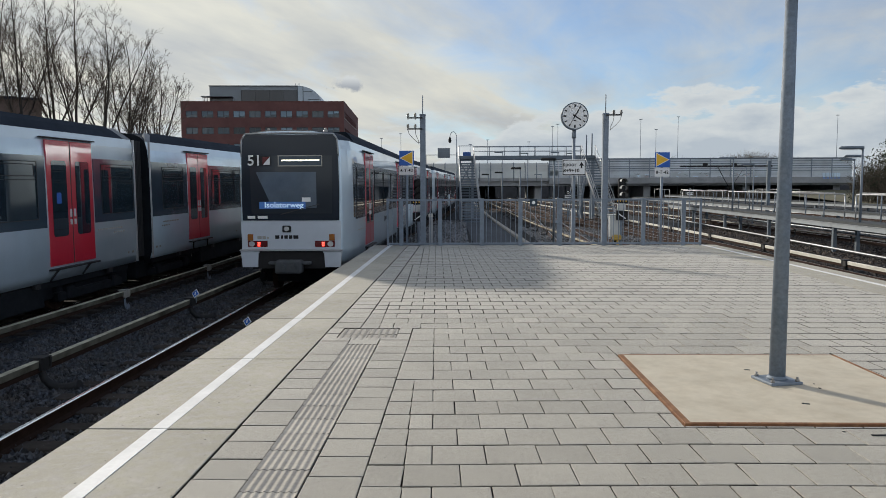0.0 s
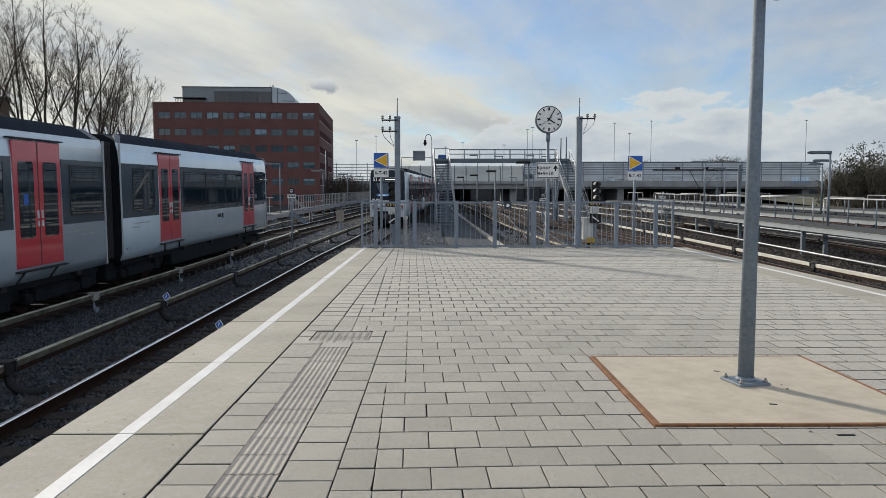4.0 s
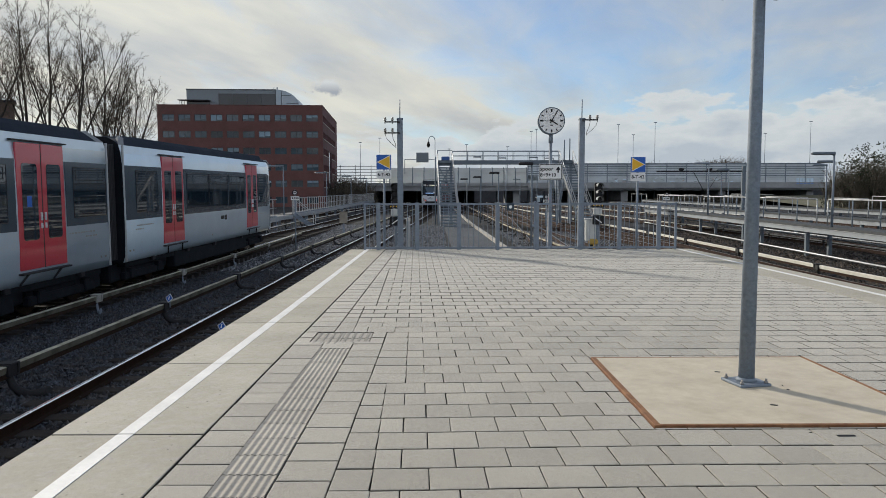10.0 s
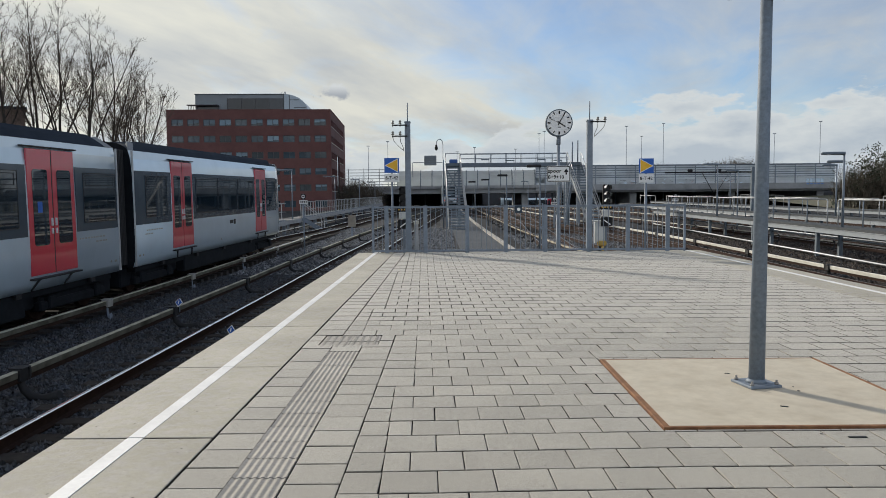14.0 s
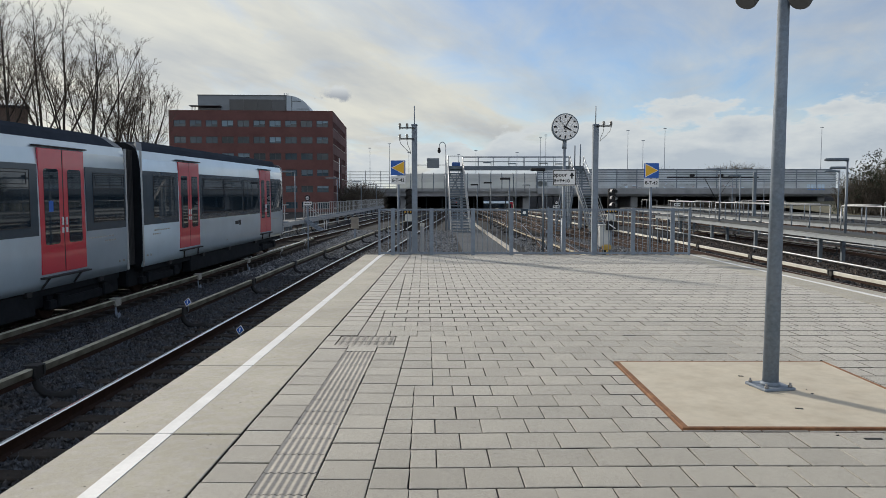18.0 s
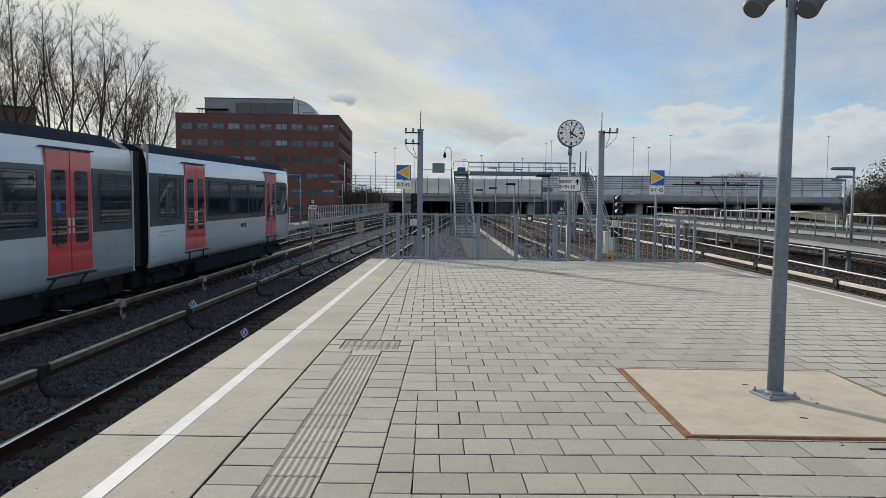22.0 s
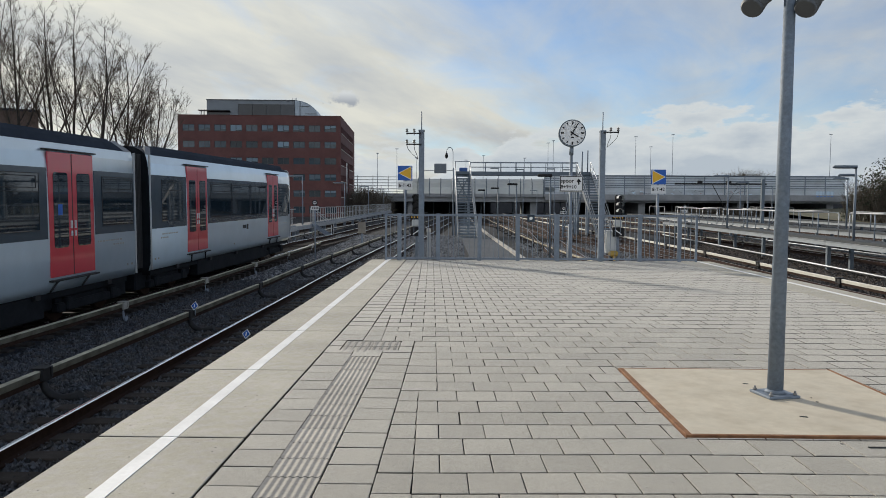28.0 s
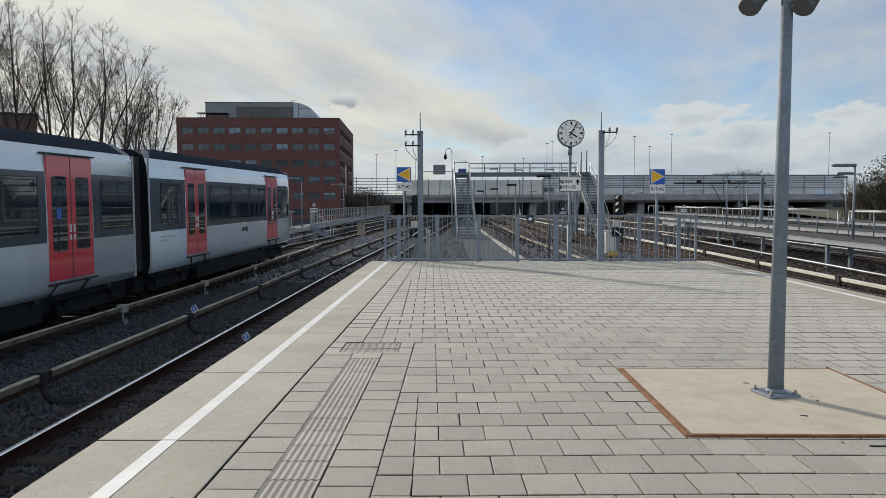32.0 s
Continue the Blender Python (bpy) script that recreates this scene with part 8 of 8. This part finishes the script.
# edge slabs with the white line laid into them
slab = bm_new(); box(slab, (-0.478, -1.0, -0.15), (0.478, 1.0, 0.0), 0.004)
slab.normal_update()
# slab sides share the painted joint shade
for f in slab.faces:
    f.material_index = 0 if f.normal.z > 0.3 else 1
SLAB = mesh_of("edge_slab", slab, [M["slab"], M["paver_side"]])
line_bm = bm_new(); box(line_bm, (-0.05, -1.0, -0.004), (0.05, 1.0, 0.0035))
LINE = mesh_of("white_line", line_bm, M["white_line"])
slab_ends = [4.90 - 1.98 * k for k in range(9, 0, -1)] + [4.90, 6.86, 8.96, 11.10, 13.32, 15.62, 18.10, Y1]
for y0, y1 in zip(slab_ends, slab_ends[1:]):
    half = (y1 - y0) / 2 - 0.009
    for x in (EDGE_L + 0.478, EDGE_R - 0.485):
        o = part("edge_slab", SLAB, None, platform)
        o.matrix_basis = pose(x, (y0 + y1) / 2, prng.uniform(-0.002, 0.002)) @ Matrix.Diagonal((1, half, 1, 1))
        o = part("white_line", LINE, None, platform)
        o.matrix_basis = pose(-1.891 if x < 0 else x + 0.115, (y0 + y1) / 2, 0.0) @ Matrix.Diagonal((1, half, 1, 1))


# ---- what moves ----
def along(fx, y):
    """A place and heading on a track."""
    a = math.atan2(-(fx(y + 1.5) - fx(y - 1.5)), 3.0)
    return Matrix.Translation((fx(y), y, 0)) @ Matrix.Rotation(a, 4, "Z")


def train_y(t):
    return 17.6 + 8.05 * t


def motions():
    # four half cars of the departing train; the second of each pair faces the other way
    place = ((0.0, 0), (2 * CAR_L + 0.34, 180), (2 * CAR_L + 0.34 + 0.9, 0), (4 * CAR_L + 0.68 + 0.9, 180))
    for car, (back, turn) in zip(departing, place):
        rows = []
        for i in range(0, 65):
            t = i * 0.5
            y = train_y(t) + back
            a, b = (y, y + CAR_L) if turn == 0 else (y - CAR_L, y)
            h = math.atan2(-(T1(b) - T1(a)), b - a)
            x = T1(y)
            pitch = math.atan2(gz(b) - gz(a), b - a)
            zc = gz(y)
            rows.append((t, Matrix.Translation((x, y, zc)) @ Matrix.Rotation(h, 4, "Z") @ Matrix.Rotation(pitch, 4, "X") @ Matrix.Rotation(radians(turn), 4, "Z")))
        walk(car, rows)
    # the passing train comes in from the far side of the gap and leaves behind the backdrop
    for car, back, turn in ((crossing[0], 0.0, 90), (crossing[1], 2 * CAR_L + 0.34, -90)):
        rows = []
        for i in range(0, 65):
            t = i * 0.5
            x = float(np.interp(t, (0, 8.5, 10.2, 12, 13, 14, 16.6, 18.4, 19.6, 21.5, 32), (60, 30.5, 24.0, 19.0, 16.3, 13.6, -2.5, -15.5, -24.0, -34, -36)))
            rows.append((t, Matrix.Translation((x + back, T9_Y, gz(T9_Y) - LOW)) @ Matrix.Rotation(radians(-turn), 4, "Z")))
        walk(car, rows)
    # the clock's second pointer goes round once a minute, the minute pointer steps on
    rows = [(i * 2.0, Matrix.Translation((0, -0.108, CLOCK_Z)) @ Matrix.Rotation(radians((35 + i * 2.0) * 6), 4, "Y")) for i in range(17)]
    walk(clock_pointers[2], rows)


motions()
